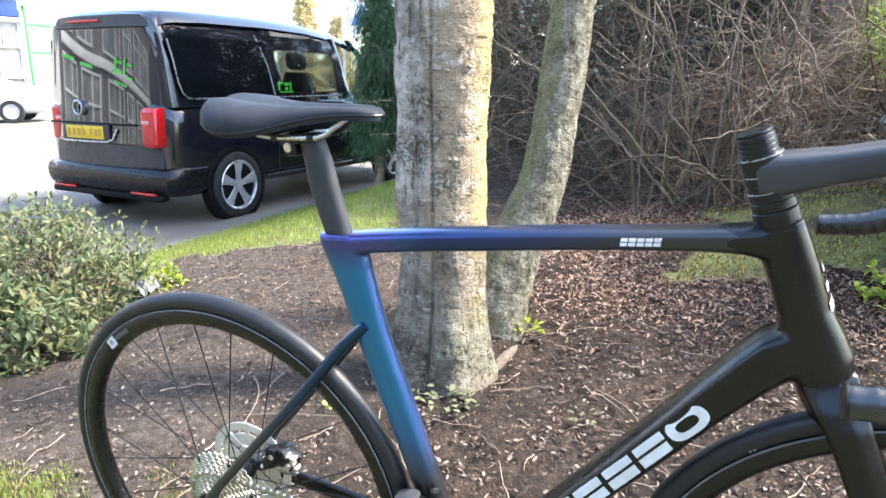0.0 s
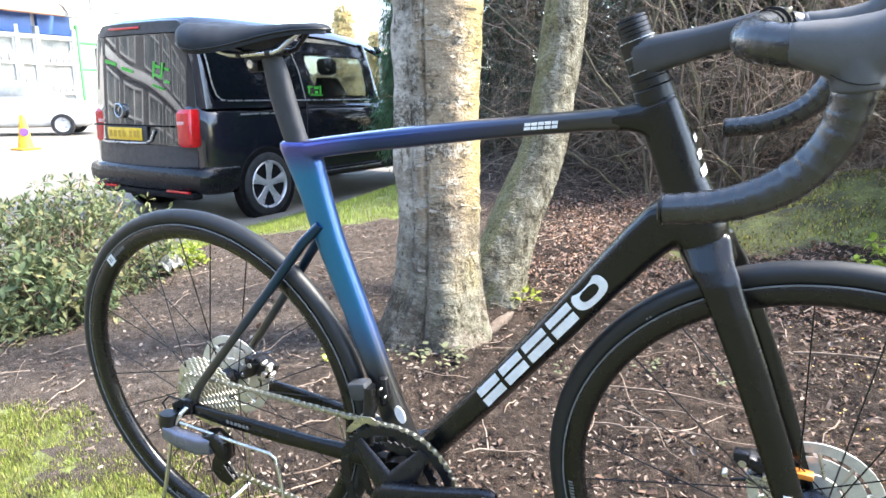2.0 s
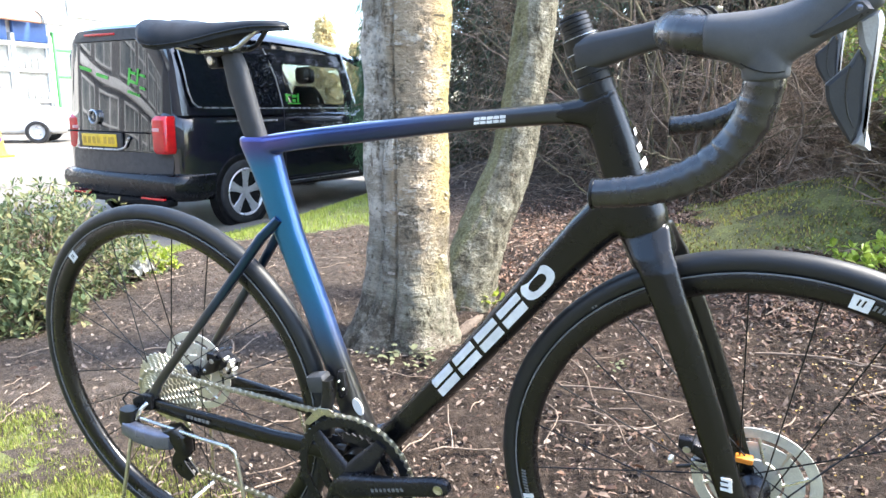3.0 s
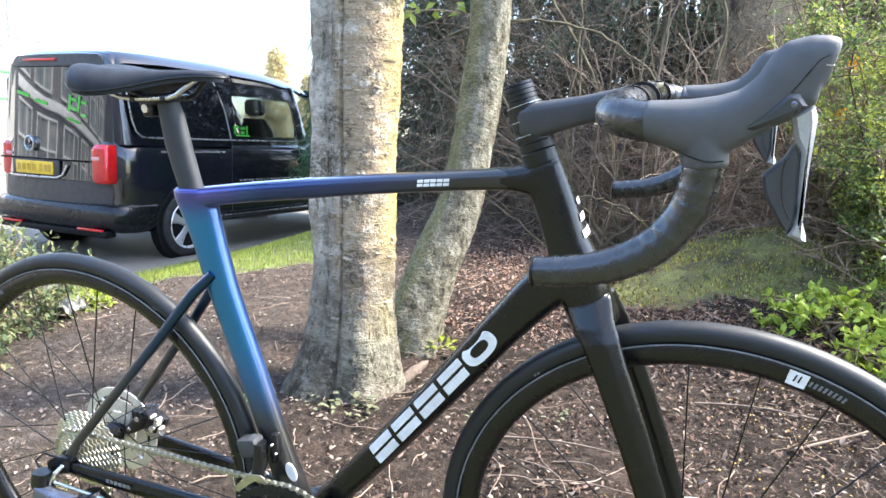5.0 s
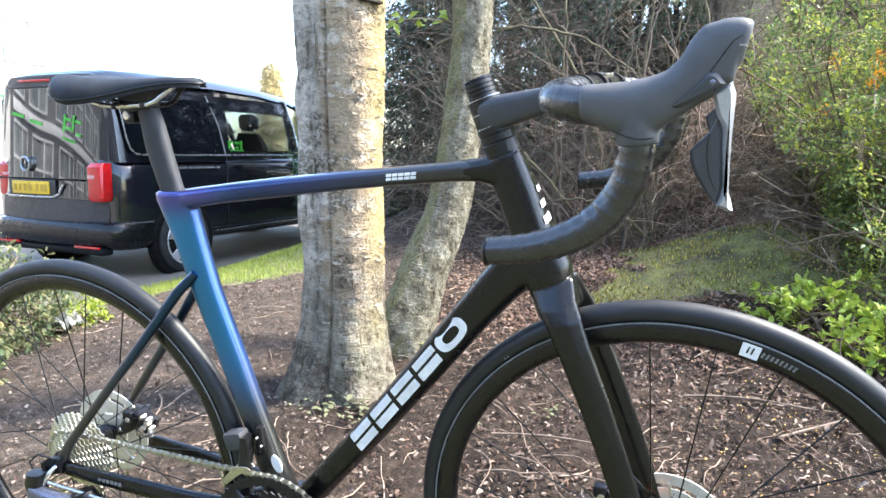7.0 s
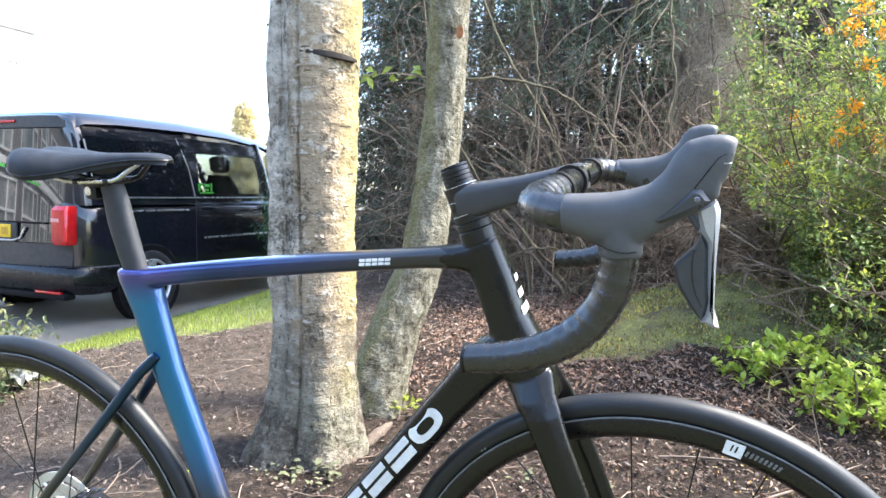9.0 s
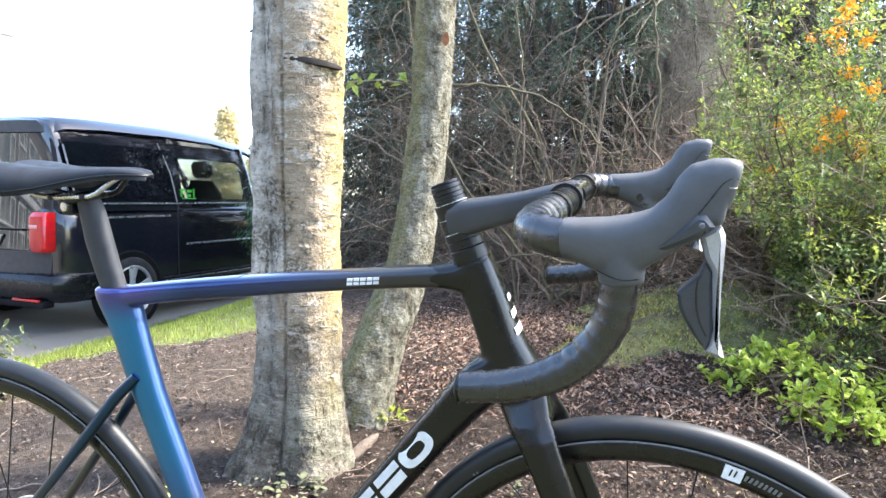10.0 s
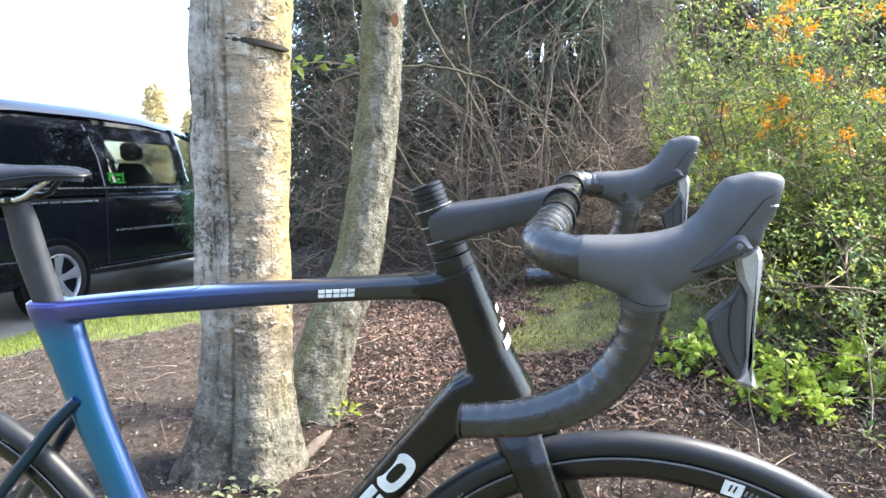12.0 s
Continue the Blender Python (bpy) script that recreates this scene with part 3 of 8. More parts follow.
def build_ground():
    xs, ys = spaced(-3.0, 3.2, 0.03, 900), spaced(-1.2, 5.6, 0.03, 900)
    X, Y = np.meshgrid(xs, ys, indexing="ij")
    Z = ground_z(X, Y)
    near = np.exp(-((np.hypot(X - 0.5, Y - 1.5) / 4.5) ** 4))
    bumps = 0.012 * wobble(X, Y, 9, 0.3) + 0.008 * wobble(X, Y, 31, 2.0) + 0.005 * wobble(X, Y, 77, 5.0)
    rng = np.random.RandomState(3)
    bumps += rng.normal(0, 0.0035, X.shape)
    wheel = sstep(0.03, 0.12, np.hypot(X, Y)) * sstep(0.03, 0.12, np.hypot(X - 0.975, Y))
    Z = Z + bumps * near * wheel
    Z = np.where(X < -2.93, np.minimum(Z, -0.42), Z)
    nx, ny = X.shape
    idx = np.arange(nx * ny).reshape(nx, ny)
    f = np.stack([idx[:-1, :-1], idx[1:, :-1], idx[1:, 1:], idx[:-1, 1:]], -1).reshape(-1, 4)
    ob = fast_mesh("ground", np.stack([X, Y, Z], -1).reshape(-1, 3), f, [SOIL, TURF, MOSS, PAVING], smooth=True)
    cx = (X[:-1, :-1] + X[1:, 1:]) / 2
    cy = (Y[:-1, :-1] + Y[1:, 1:]) / 2
    mi = np.where(is_turf(cx, cy) & ((cy > 0.5) | (cx < -2.3) | (wobble(cx, cy, 23, 3.0) > 0.05)), 1, np.where(is_moss(cx, cy), 2, 0))
    mi = np.where((cy < -0.22) & (cx > -2.9), 3, mi).astype(np.int32).ravel()
    ob.data.polygons.foreach_set("material_index", mi)
    return tagged(ob, "dark bark mulch bank with turf and moss patches", "ground", kind="structure")


ground = build_ground()
LOT_Z = -0.30
g = Geo()
g.box((-62.95, 0, LOT_Z - 0.05), (120, 240, 0.10))
tagged(make("road", g, ASPHALT, smooth=False), "pale sunlit worn asphalt of the car park", "car park", kind="structure")
# pale paving added out of view, to brighten reflections on the near side
g = Geo()
g.box((20, -63.2, -0.36), (300, 120, 0.10))
tagged(make("unseen_pavement", g, ASPHALT, smooth=False), "unseen pale paved yard added behind the bank for reflections", "yard", kind="structure")
kerbs = new("kerb")
tagged(kerbs, "row of worn concrete kerb stones along the lawn", "kerb", kind="structure")
kg = Geo()
kg.box((0, 0, 0), (0.12, 0.90, 0.20), 0.012)
for i in range(16):
    k = make("kerb_stone", kg, KERB, kerbs) if i == 0 else new("kerb_stone", first_kerb.data)
    if i == 0:
        first_kerb = k
    k.parent = kerbs
    k.matrix_world = pose(-2.93, -2.6 + 0.91 * i, -0.30 + 0.004 * (i % 3), 0, 0, 0.4 * ((i * 7) % 5 - 2))

# ---- road bicycle (x forward, y to its left, z up from the tyre contact) ----
BIKE = Matrix(((0.9999, -0.0017, -0.0167, 0), (0.0, 0.9951, -0.0989, 0), (0.0168, 0.0989, 0.995, 0), (0, 0, 0, 1)))
bike = thing("road_bicycle", BIKE, "black carbon road bicycle with iridescent blue seat tube", "bicycle")
AXF, AXR, AXZ = 0.975, 0.0, 0.34
# the bars are turned a little to the right about the steering axis
STEER = Matrix.Translation((0.80, 0, 0.77)) @ Matrix.Rotation(radians(-3.0), 4, Vector((-0.335, 0, 0.942))) @ Matrix.Translation((-0.80, 0, -0.77))


def bpart(name, geo, material, parent=None, label="", turned=False, sharp=38):
    if turned:
        geo.moved(STEER)
    return make(name, geo, material, parent or bike, label, sharp=sharp)


def blended(ob, voxel=0.0022, rounds=10):
    """Melts the pieces of one moulded part together."""
    m = ob.modifiers.new("meld", "REMESH")
    m.mode, m.voxel_size, m.use_smooth_shade = "VOXEL", voxel, True
    k = ob.modifiers.new("soften", "SMOOTH")
    k.factor, k.iterations = 0.5, rounds
    return ob


def flat(cx, cz, hx, hy, p=2.6, y=0.0):
    return ((cx, y, cz), (hx, 0, 0), (0, hy, 0), p)


frame_ob = bpart("frame", Geo().loft([((0.407, -0.044, 0.272), (0.036, 0, 0), (0, 0, 0.036), 2), ((0.407, 0.044, 0.272), (0.036, 0, 0), (0, 0, 0.036), 2)], 28), CARBON, label="matte black bottom bracket shell")
bpart("seat_tube", Geo().loft([flat(0.405, 0.285, 0.030, 0.028), flat(0.392, 0.34, 0.024, 0.021), flat(0.374, 0.40, 0.0225, 0.017), flat(0.356, 0.456, 0.0225, 0.016), flat(0.332, 0.537, 0.0230, 0.016),
      flat(0.312, 0.60, 0.0235, 0.016), flat(0.295, 0.655, 0.0245, 0.016), flat(0.280, 0.72, 0.026, 0.0165), flat(0.268, 0.765, 0.030, 0.017), flat(0.262, 0.785, 0.0315, 0.0175), flat(0.2605, 0.797, 0.031, 0.0175), flat(0.2615, 0.800, 0.028, 0.0155)], 28),
      PAINT, frame_ob, "iridescent blue aero seat tube")
tt = [(0.262, 0.785, 0.014, 0.016), (0.30, 0.791, 0.0135, 0.0175), (0.36, 0.7985, 0.013, 0.0185), (0.466, 0.8095, 0.0132, 0.0195), (0.55, 0.818, 0.0125, 0.020), (0.632, 0.825, 0.012, 0.0205), (0.70, 0.8305, 0.0123, 0.021), (0.74, 0.833, 0.014, 0.022), (0.762, 0.833, 0.019, 0.023), (0.782, 0.829, 0.028, 0.023)]
bpart("top_tube", Geo().loft([((x, 0, z), (-0.1 * h, 0, h), (0, w, 0), 3.2) for x, z, h, w in tt], 28), PAINT, frame_ob, "top tube fading from violet blue to black")
ht = [(0.769, 0.8530, 0.0235, 0.0225), (0.774, 0.838, 0.0245, 0.023), (0.789, 0.80, 0.0245, 0.0235), (0.802, 0.762, 0.0250, 0.025), (0.813, 0.730, 0.031, 0.027), (0.822, 0.708, 0.033, 0.029), (0.829, 0.690, 0.0275, 0.0295)]
bpart("head_tube", Geo().loft([((x, 0, z), (0.93 * h, 0, 0.36 * h), (0, w, 0), 2.7) for x, z, h, w in ht], 28), CARBON, frame_ob, "black head tube")
dt = [(0.415, 0.282, 0.021, 0.026), (0.4385, 0.309, 0.020, 0.026), (0.490, 0.367, 0.0198, 0.0265), (0.547, 0.430, 0.0203, 0.0265), (0.641, 0.540, 0.0220, 0.027), (0.722, 0.638, 0.0238, 0.027), (0.762, 0.683, 0.0255, 0.0275), (0.789, 0.710, 0.0275, 0.0275), (0.812, 0.724, 0.026, 0.026)]
# crowned top, flat flanks, narrowing underside: height and half-width of one side
DT_SIDE = [(1.12, 0.0), (1.11, 0.2), (1.09, 0.45), (1.05, 0.68), (0.99, 0.84), (0.91, 0.94), (0.78, 0.99), (0.4, 1.0), (0.0, 1.0), (-0.35, 0.985), (-0.48, 0.95), (-0.60, 0.86), (-0.78, 0.66), (-0.93, 0.42), (-1.0, 0.15)]


def down_tube_ring(x, z, h, w):
    half = [(x - 0.764 * h * a, w * b, z + 0.645 * h * a) for a, b in DT_SIDE]
    return half + [(px, -py, pz) for px, py, pz in half[:0:-1]]


bpart("down_tube", Geo().rings([down_tube_ring(*q) for q in dt]), CARBON, frame_ob, "broad black down tube")
for s in (-1, 1):
    ss = [(0.292, 0.677, 0.013, 0.0075, 0.008), (0.262, 0.648, 0.024, 0.0085, 0.007), (0.196, 0.570, 0.036, 0.0078, 0.0065), (0.10, 0.462, 0.050, 0.0075, 0.006), (0.03, 0.382, 0.060, 0.0080, 0.006), (0.002, 0.342, 0.063, 0.011, 0.006)]
    bpart("seat_stay", Geo().loft([((x, s * y, z), (-0.75 * h, 0, 0.66 * h), (0, w, 0), 2.3) for x, z, y, h, w in ss], 14), STAYPAINT, frame_ob, "slim dark blue seat stay")
    cs = [(0.385, 0.292, 0.032, 0.019, 0.010), (0.33, 0.303, 0.042, 0.0155, 0.009), (0.26, 0.309, 0.050, 0.0135, 0.008), (0.18, 0.315, 0.056, 0.0150, 0.007), (0.08, 0.323, 0.061, 0.0135, 0.006), (0.0, 0.332, 0.064, 0.013, 0.006), (-0.010, 0.334, 0.064, 0.008, 0.005)]
    bpart("chain_stay", Geo().loft([((x, s * y, z), (0, 0, h), (0, w, 0), 2.8) for x, z, y, h, w in cs], 16), CARBON, frame_ob, "glossy black chain stay")

# moulded joints of the frame
HW = 0.0007
jg = Geo()
tap = [-0.0016, -0.0004, HW, HW, HW]
jg.loft([((x, 0, z), (0.93 * (h + HW), 0, 0.36 * (h + HW)), (0, w + HW, 0), 2.7) for x, z, h, w in ht], 28)
jg.loft([((x, 0, z), (-0.1 * h, 0, h + k), (0, w + k, 0), 3.2) for (x, z, h, w), k in zip(tt[-5:], tap)], 28)
jg.rings([down_tube_ring(x, z, h + k, w + k) for (x, z, h, w), k in zip(dt[-5:], tap)])
blended(bpart("head_joint", jg, CARBON, frame_ob, "smooth black moulded head joint"), 0.0022, 22)
jg = Geo()
jg.loft([flat(0.2852, 0.70, 0.0238, 0.0150), flat(0.2745, 0.740, 0.0276, 0.0166), flat(0.268, 0.765, 0.030 + HW, 0.017 + HW), flat(0.262, 0.785, 0.0315 + HW, 0.0175 + HW), flat(0.2605, 0.797, 0.031 + HW, 0.0175 + HW)], 28)
jg.loft([((x, 0, z), (-0.1 * h, 0, h + HW), (0, w + k, 0), 3.2) for (x, z, h, w), k in zip(tt[:4], (HW, HW, 0.0001, -0.0016))], 28)
blended(bpart("seat_joint", jg, PAINT, frame_ob, "violet blue moulded seat joint"), 0.0022, 10)

# fork
fg = Geo()
fg.loft([((0.8235, 0, 0.706), (0.0255, 0, 0.0098), (0, 0.0275, 0), 2.6), ((0.8290, 0, 0.690), (0.0275, 0, 0.0104), (0, 0.0297, 0), 2.6), ((0.834, 0, 0.677), (0.0262, 0, 0.01), (0, 0.033, 0), 2.8), ((0.8395, 0, 0.664), (0.024, 0, 0.009), (0, 0.044, 0), 3), ((0.845, 0, 0.656), (0.019, 0, 0.006), (0, 0.047, 0), 3)], 24)
for s in (-1, 1):
    fb = [(0.8307, 0.697, 0.012, 0.0283, 0.015), (0.8367, 0.684, 0.021, 0.0265, 0.0145), (0.8427, 0.672, 0.031, 0.0243, 0.0135), (0.8532, 0.655, 0.04, 0.0221, 0.0125), (0.8677, 0.62, 0.0455, 0.02, 0.0112), (0.891, 0.56, 0.048, 0.0192, 0.0102), (0.9194, 0.48, 0.051, 0.0181, 0.0098), (0.9458, 0.4, 0.0535, 0.0164, 0.0098), (0.9644, 0.352, 0.0545, 0.0157, 0.0098), (0.9722, 0.334, 0.0545, 0.0119, 0.009)]
    fg.loft([((x, s * y, z), (0.96 * h, 0, 0.28 * h), (0, w, 0), 3.2) for x, z, y, h, w in fb], 48, bevel=1.28)
fork = blended(bpart("fork", fg, CARBON, label="matte black moulded carbon fork", turned=True), 0.0022, 12)
# crown stripes on the front of the head tube and the mark low on the fork
for i in range(3):
    zc = 0.799 - 0.0175 * i
    g = Geo()
    ringset = []
    for z in (zc - 0.0034 - 0.0006 * i, zc + 0.0034 + 0.0006 * i):
        xs_, hs_, ws_ = (float(np.interp(z, [q[1] for q in ht][::-1], [q[k] for q in ht][::-1])) for k in (0, 2, 3))
        ring = []
        for a in np.linspace(radians(4), radians(-13 - 9 * i), 12):
            co, si = math.cos(a), math.sin(a)
            u, w = abs(co) ** (2 / 2.7), -math.copysign(abs(si) ** (2 / 2.7), -si)
            ring.append((xs_ + 0.93 * (hs_ + 0.0012) * u, (ws_ + 0.0012) * w, z + 0.36 * hs_ * u + 0.004 * (1 + w)))
        ringset.append(ring)
    bpart("head_stripe", g.rings(ringset, closed=False, caps=False), WHITEDECAL, frame_ob, "white stripe")
mk = Geo()
for z in (0.398, 0.405, 0.412):
    mk.prism([(0.9395, z - 0.0018), (0.9515, z - 0.0018), (0.9505, z + 0.0018), (0.9385, z + 0.0018)], -0.0645, -0.0628)
mk.prism([(0.9485, 0.396), (0.9525, 0.396), (0.9505, 0.414), (0.9465, 0.414)], -0.0647, -0.0630)
bpart("fork_mark", mk, WHITEDECAL, fork, "small white maker's mark", turned=True)


# wheels
def wheel(name, ax, rear, label):
    hub = Geo()
    c = (ax, 0, AXZ)
    hub.lathe([(0.006, -0.062), (0.010, -0.062), (0.010, -0.050), (0.024 if rear else 0.018, -0.038), (0.024 if rear else 0.018, -0.034), (0.012, -0.026), (0.012, 0.024), (0.020, 0.032), (0.020, 0.037), (0.011, 0.042), (0.011, 0.060), (0.006, 0.062)], c, 32)
    t = None if rear else True
    w = bpart(name, hub, DARKMETAL, label=label, turned=t)
    prof = [(0.326 + 0.0142 * math.cos(a), 0.0142 * math.sin(a)) for a in [2 * math.pi * i / 22 for i in range(22)]]
    bpart("tyre", Geo().lathe(prof, c, 128, closed=True), RUBBER, w, "black slick road tyre", turned=t)
    rp = [(0.3155, 0.0115), (0.313, 0.0132), (0.302, 0.0136), (0.293, 0.0105), (0.2885, 0.005), (0.2875, 0.0), (0.2885, -0.005), (0.293, -0.0105), (0.302, -0.0136), (0.313, -0.0132), (0.3155, -0.0115)]
    bpart("rim", Geo().lathe(rp, c, 128, closed=True), RIMCARB, w, "black carbon rim", turned=t)
    bead = [(0.3158 + 0.0012 * math.cos(a), -0.0133 + 0.0012 * math.sin(a)) for a in [2 * math.pi * i / 8 for i in range(8)]]
    bpart("tyre_bead_line", Geo().lathe(bead, c, 128, closed=True), GREYDECAL, w, "thin grey line where tyre meets rim", turned=t)
    n = 24
    for i in range(n):
        side = -1 if i % 2 else 1
        a = 2 * math.pi * (i + 0.35) / n
        lean = radians(62 if (i // 2) % 2 else -62) if not (not rear and side < 0) else 0
        rh = 0.021
        p = (c[0] + rh * math.cos(a + lean), side * 0.035, c[2] + rh * math.sin(a + lean))
        q = (c[0] + 0.289 * math.cos(a), side * 0.002, c[2] + 0.289 * math.sin(a))
        bpart("spoke", Geo().tube([p, q], 0.00105, 5), SPOKE, w, turned=t)
    # disc rotor on the far side
    rot = Geo()
    rot.lathe([(0.0655, 0.0495), (0.080, 0.0495), (0.080, 0.0515), (0.0655, 0.0515)], c, 64, closed=True)
    rot.lathe([(0.012, 0.048), (0.033, 0.0485), (0.033, 0.0525), (0.012, 0.053)], c, 32, closed=True)
    bpart("disc_rotor", rot, ROTOR, w, "bright steel brake disc", turned=t)
    for i in range(10):
        p0 = 2 * math.pi * i / 10
        p1 = p0 + 0.32
        bpart("rotor_arm", Geo().tube([(c[0] + 0.030 * math.cos(p0), 0.0505, c[2] + 0.030 * math.sin(p0)), (c[0] + 0.067 * math.cos(p1), 0.0505, c[2] + 0.067 * math.sin(p1))], 0.0028, 6), STEEL, w, turned=t)
    cool = Geo().lathe([(0.036, 0.0488), (0.060, 0.0488), (0.060, 0.0498), (0.036, 0.0498)], c, 48, closed=True)
    bpart("rotor_carrier", cool, ROTOR, w, "silver cooling ring", turned=t)
    if not rear:
        bpart("hub_label", Geo().box((0.960, 0.030, 0.384), (0.022, 0.014, 0.008), 0.002), ORANGE, w, "small orange hub label", turned=t)
    # rim stickers
    for k, a0 in enumerate((radians(76.0), radians(196.0), radians(316.0)) if not rear else (radians(131.6), radians(251.6))):
        for y in (-1, 1):
            st = Geo()
            ring0 = [(c[0] + r * math.cos(a0 - d), y * 0.0142, c[2] + r * math.sin(a0 - d)) for r, d in ((0.2965, 0), (0.2965, 0.066), (0.3130, 0.066), (0.3130, 0))]
            ring1 = [(p[0], p[1] + y * 0.0004, p[2]) for p in ring0]
            st.rings([ring0, ring1])
            bpart("rim_sticker", st, WHITEDECAL, w, "white square rim sticker", turned=t)
        dk = Geo()
        for d in (0.020, 0.036):
            ring0 = [(c[0] + r * math.cos(a0 - e), -0.0147, c[2] + r * math.sin(a0 - e)) for r, e in ((0.3015, d), (0.3015, d + 0.006), (0.3095, d + 0.009), (0.3095, d + 0.003))]
            dk.rings([ring0, [(p[0], p[1] - 0.0004, p[2]) for p in ring0]])
        bpart("sticker_mark", dk, PLASTIC, w, turned=t)
        wr = Geo()
        d = 0.072
        for i in range(8):
            e = d + 0.0165 * i
            ring0 = [(c[0] + r * math.cos(a0 - q), -0.0142, c[2] + r * math.sin(a0 - q)) for r, q in ((0.302, e), (0.302, e + 0.009), (0.3085, e + 0.012), (0.3085, e + 0.003))]
            wr.rings([ring0, [(p[0], p[1] - 0.0004, p[2]) for p in ring0]])
        bpart("rim_lettering", wr, GREYDECAL, w, "row of small grey bars", turned=t)
    # tyre side mark opposite the stickers
    for a0 in (radians(58 if rear else 130), radians(238)):
        tm = Geo()
        for i in range(2):
            e = 0.016 * i
            ring0 = [(c[0] + r * math.cos(a0 - q), -0.0128, c[2] + r * math.sin(a0 - q)) for r, q in ((0.3195, e), (0.3195, e + 0.008), (0.3235, e + 0.011), (0.3235, e + 0.003))]
            tm.rings([ring0, [(p[0], p[1] - 0.0008, p[2]) for p in ring0]])
        bpart("tyre_lettering", tm, GREYDECAL, w, "faint grey mark", turned=t)
    return w


front = wheel("front_wheel", AXF, False, "black front wheel with carbon rim and disc")
rearw = wheel("rear_wheel", AXR, True, "black rear wheel with silver cassette and disc")

# cassette
for i in range(11):
    r = 0.0715 - 0.0047 * i
    teeth = 34 - 2 * i
    y = -0.022 - 0.0036 * i
    out, inn = [], []
    for j in range(teeth * 2):
        a = math.pi * j / teeth
        rr = r if j % 2 == 0 else r - 0.0042
        out.append((rr * math.cos(a), AXZ + rr * math.sin(a)))
    g = Geo().prism(out, y, y - 0.0017)
    bpart("sprocket", g, SPROCKET, rearw, "bright steel sprocket")
bpart("lock_ring", Geo().lathe([(0.006, -0.0625), (0.016, -0.0625), (0.018, -0.061), (0.018, -0.059)], (0, 0, AXZ), 32), DARKMETAL, rearw)
bpart("axle_end", Geo().lathe([(0.0, -0.0725), (0.007, -0.0725), (0.0085, -0.071), (0.0085, -0.06)], (0, 0, AXZ), 24), PLASTIC, rearw)

# brake calipers
for ax, cx, cz, t in ((0, 0.075, 0.372, False), (AXF, 0.905, 0.372, True)):
    cg = Geo()
    k = 0.62 if t else 1.0
    cg.box((cx, 0.052, cz), (0.050 * k, 0.030, 0.026 * k), 0.005, Matrix.Rotation(radians(28), 3, "Y"))
    cg.box((cx - 0.018, 0.040, cz + 0.012), (0.020, 0.018, 0.018), 0.004)
    cal = bpart("brake_caliper", cg, DARKMETAL, label="dark brake caliper with bright bolts", turned=t)
    for dx, dz in ((-0.016, 0.006), (0.014, -0.008), (0.026, 0.004)):
        bpart("caliper_bolt", Geo().lathe([(0.0, -0.004), (0.0048, -0.004), (0.0055, -0.002), (0.0055, 0.006)], (cx + dx, 0.034, cz + dz), 14), STEEL, cal, "bright bolt", turned=t)
    bpart("caliper_cover", Geo().loft([((cx + 0.004, 0.040, cz + 0.028), (0.006, 0, 0.002), (0, 0.008, 0), 2), ((cx + 0.016, 0.038, cz + 0.033), (0.008, 0, 0.004), (0, 0.010, 0), 2), ((cx + 0.026, 0.040, cz + 0.034), (0.004, 0, 0.002), (0, 0.006, 0), 2)], 12), DARKMETAL, cal, turned=t)
    hose = [(cx + 0.030, 0.050, cz + 0.006), (cx + 0.022, 0.052, cz - 0.012), (cx - 0.004, 0.054, cz - 0.030), (cx - 0.030, 0.055, cz - 0.040)]
    bpart("brake_hose", Geo().tube(hose, 0.0026, 8), PLASTIC, cal, turned=t)
    if not t:
        bpart("caliper_bracket", Geo().loft([((cx - 0.052, 0.044, cz - 0.030), (0.016, 0, 0), (0, 0.010, 0), 2.4), ((cx - 0.030, 0.042, cz - 0.016), (0.020, 0, 0), (0, 0.012, 0), 2.4), ((cx - 0.008, 0.042, cz + 0.010), (0.014, 0, 0), (0, 0.010, 0), 2.4)], 14), PLASTIC, cal, turned=t)
    for dx, dz in ((0.030, 0.012), (0.034, -0.004), (0.018, 0.016), (-0.036, -0.016)):
        bpart("caliper_bolt", Geo().lathe([(0.0, -0.006), (0.0030, -0.006), (0.0038, -0.004), (0.0038, 0.006)], (cx + dx, 0.034, cz + dz), 12), STEEL, cal, "bright bolt", turned=t)
    bpart("caliper_fins", Geo().box((cx + 0.006, 0.046, cz - 0.022), (0.034, 0.014, 0.016), 0.003), GREYMETAL, cal, turned=t)

# crankset
BBX, BBZ = 0.407, 0.272
crank = bpart("crankset", Geo().lathe([(0.0, -0.086), (0.010, -0.086), (0.014, -0.084), (0.016, -0.076), (0.020, -0.060), (0.018, -0.044)], (BBX, 0, BBZ), 32), DARKMETAL, label="dark grey crankset with two chainrings")
for r, y, teeth in ((0.1050, -0.0500, 52), (0.0740, -0.0425, 36)):
    out = []
    for j in range(teeth * 2):
        a = math.pi * j / teeth
        rr = r if j % 2 == 0 else r - 0.004
        out.append((rr * math.cos(a), rr * math.sin(a)))
    k = len(out)
    g = Geo()
    loops = []
    for y0, inner in ((y, False), (y - 0.0030, False), (y - 0.0030, True), (y, True)):
        loops.append([(BBX + (p[0] if not inner else p[0] / math.hypot(*p) * (r - 0.017)), y0, BBZ + (p[1] if not inner else p[1] / math.hypot(*p) * (r - 0.017))) for p in out])
    g.rings(loops, caps=False, loop=True)
    bpart("chainring", g, DARKMETAL, crank, "dark chainring with worn teeth")
sp = Geo()
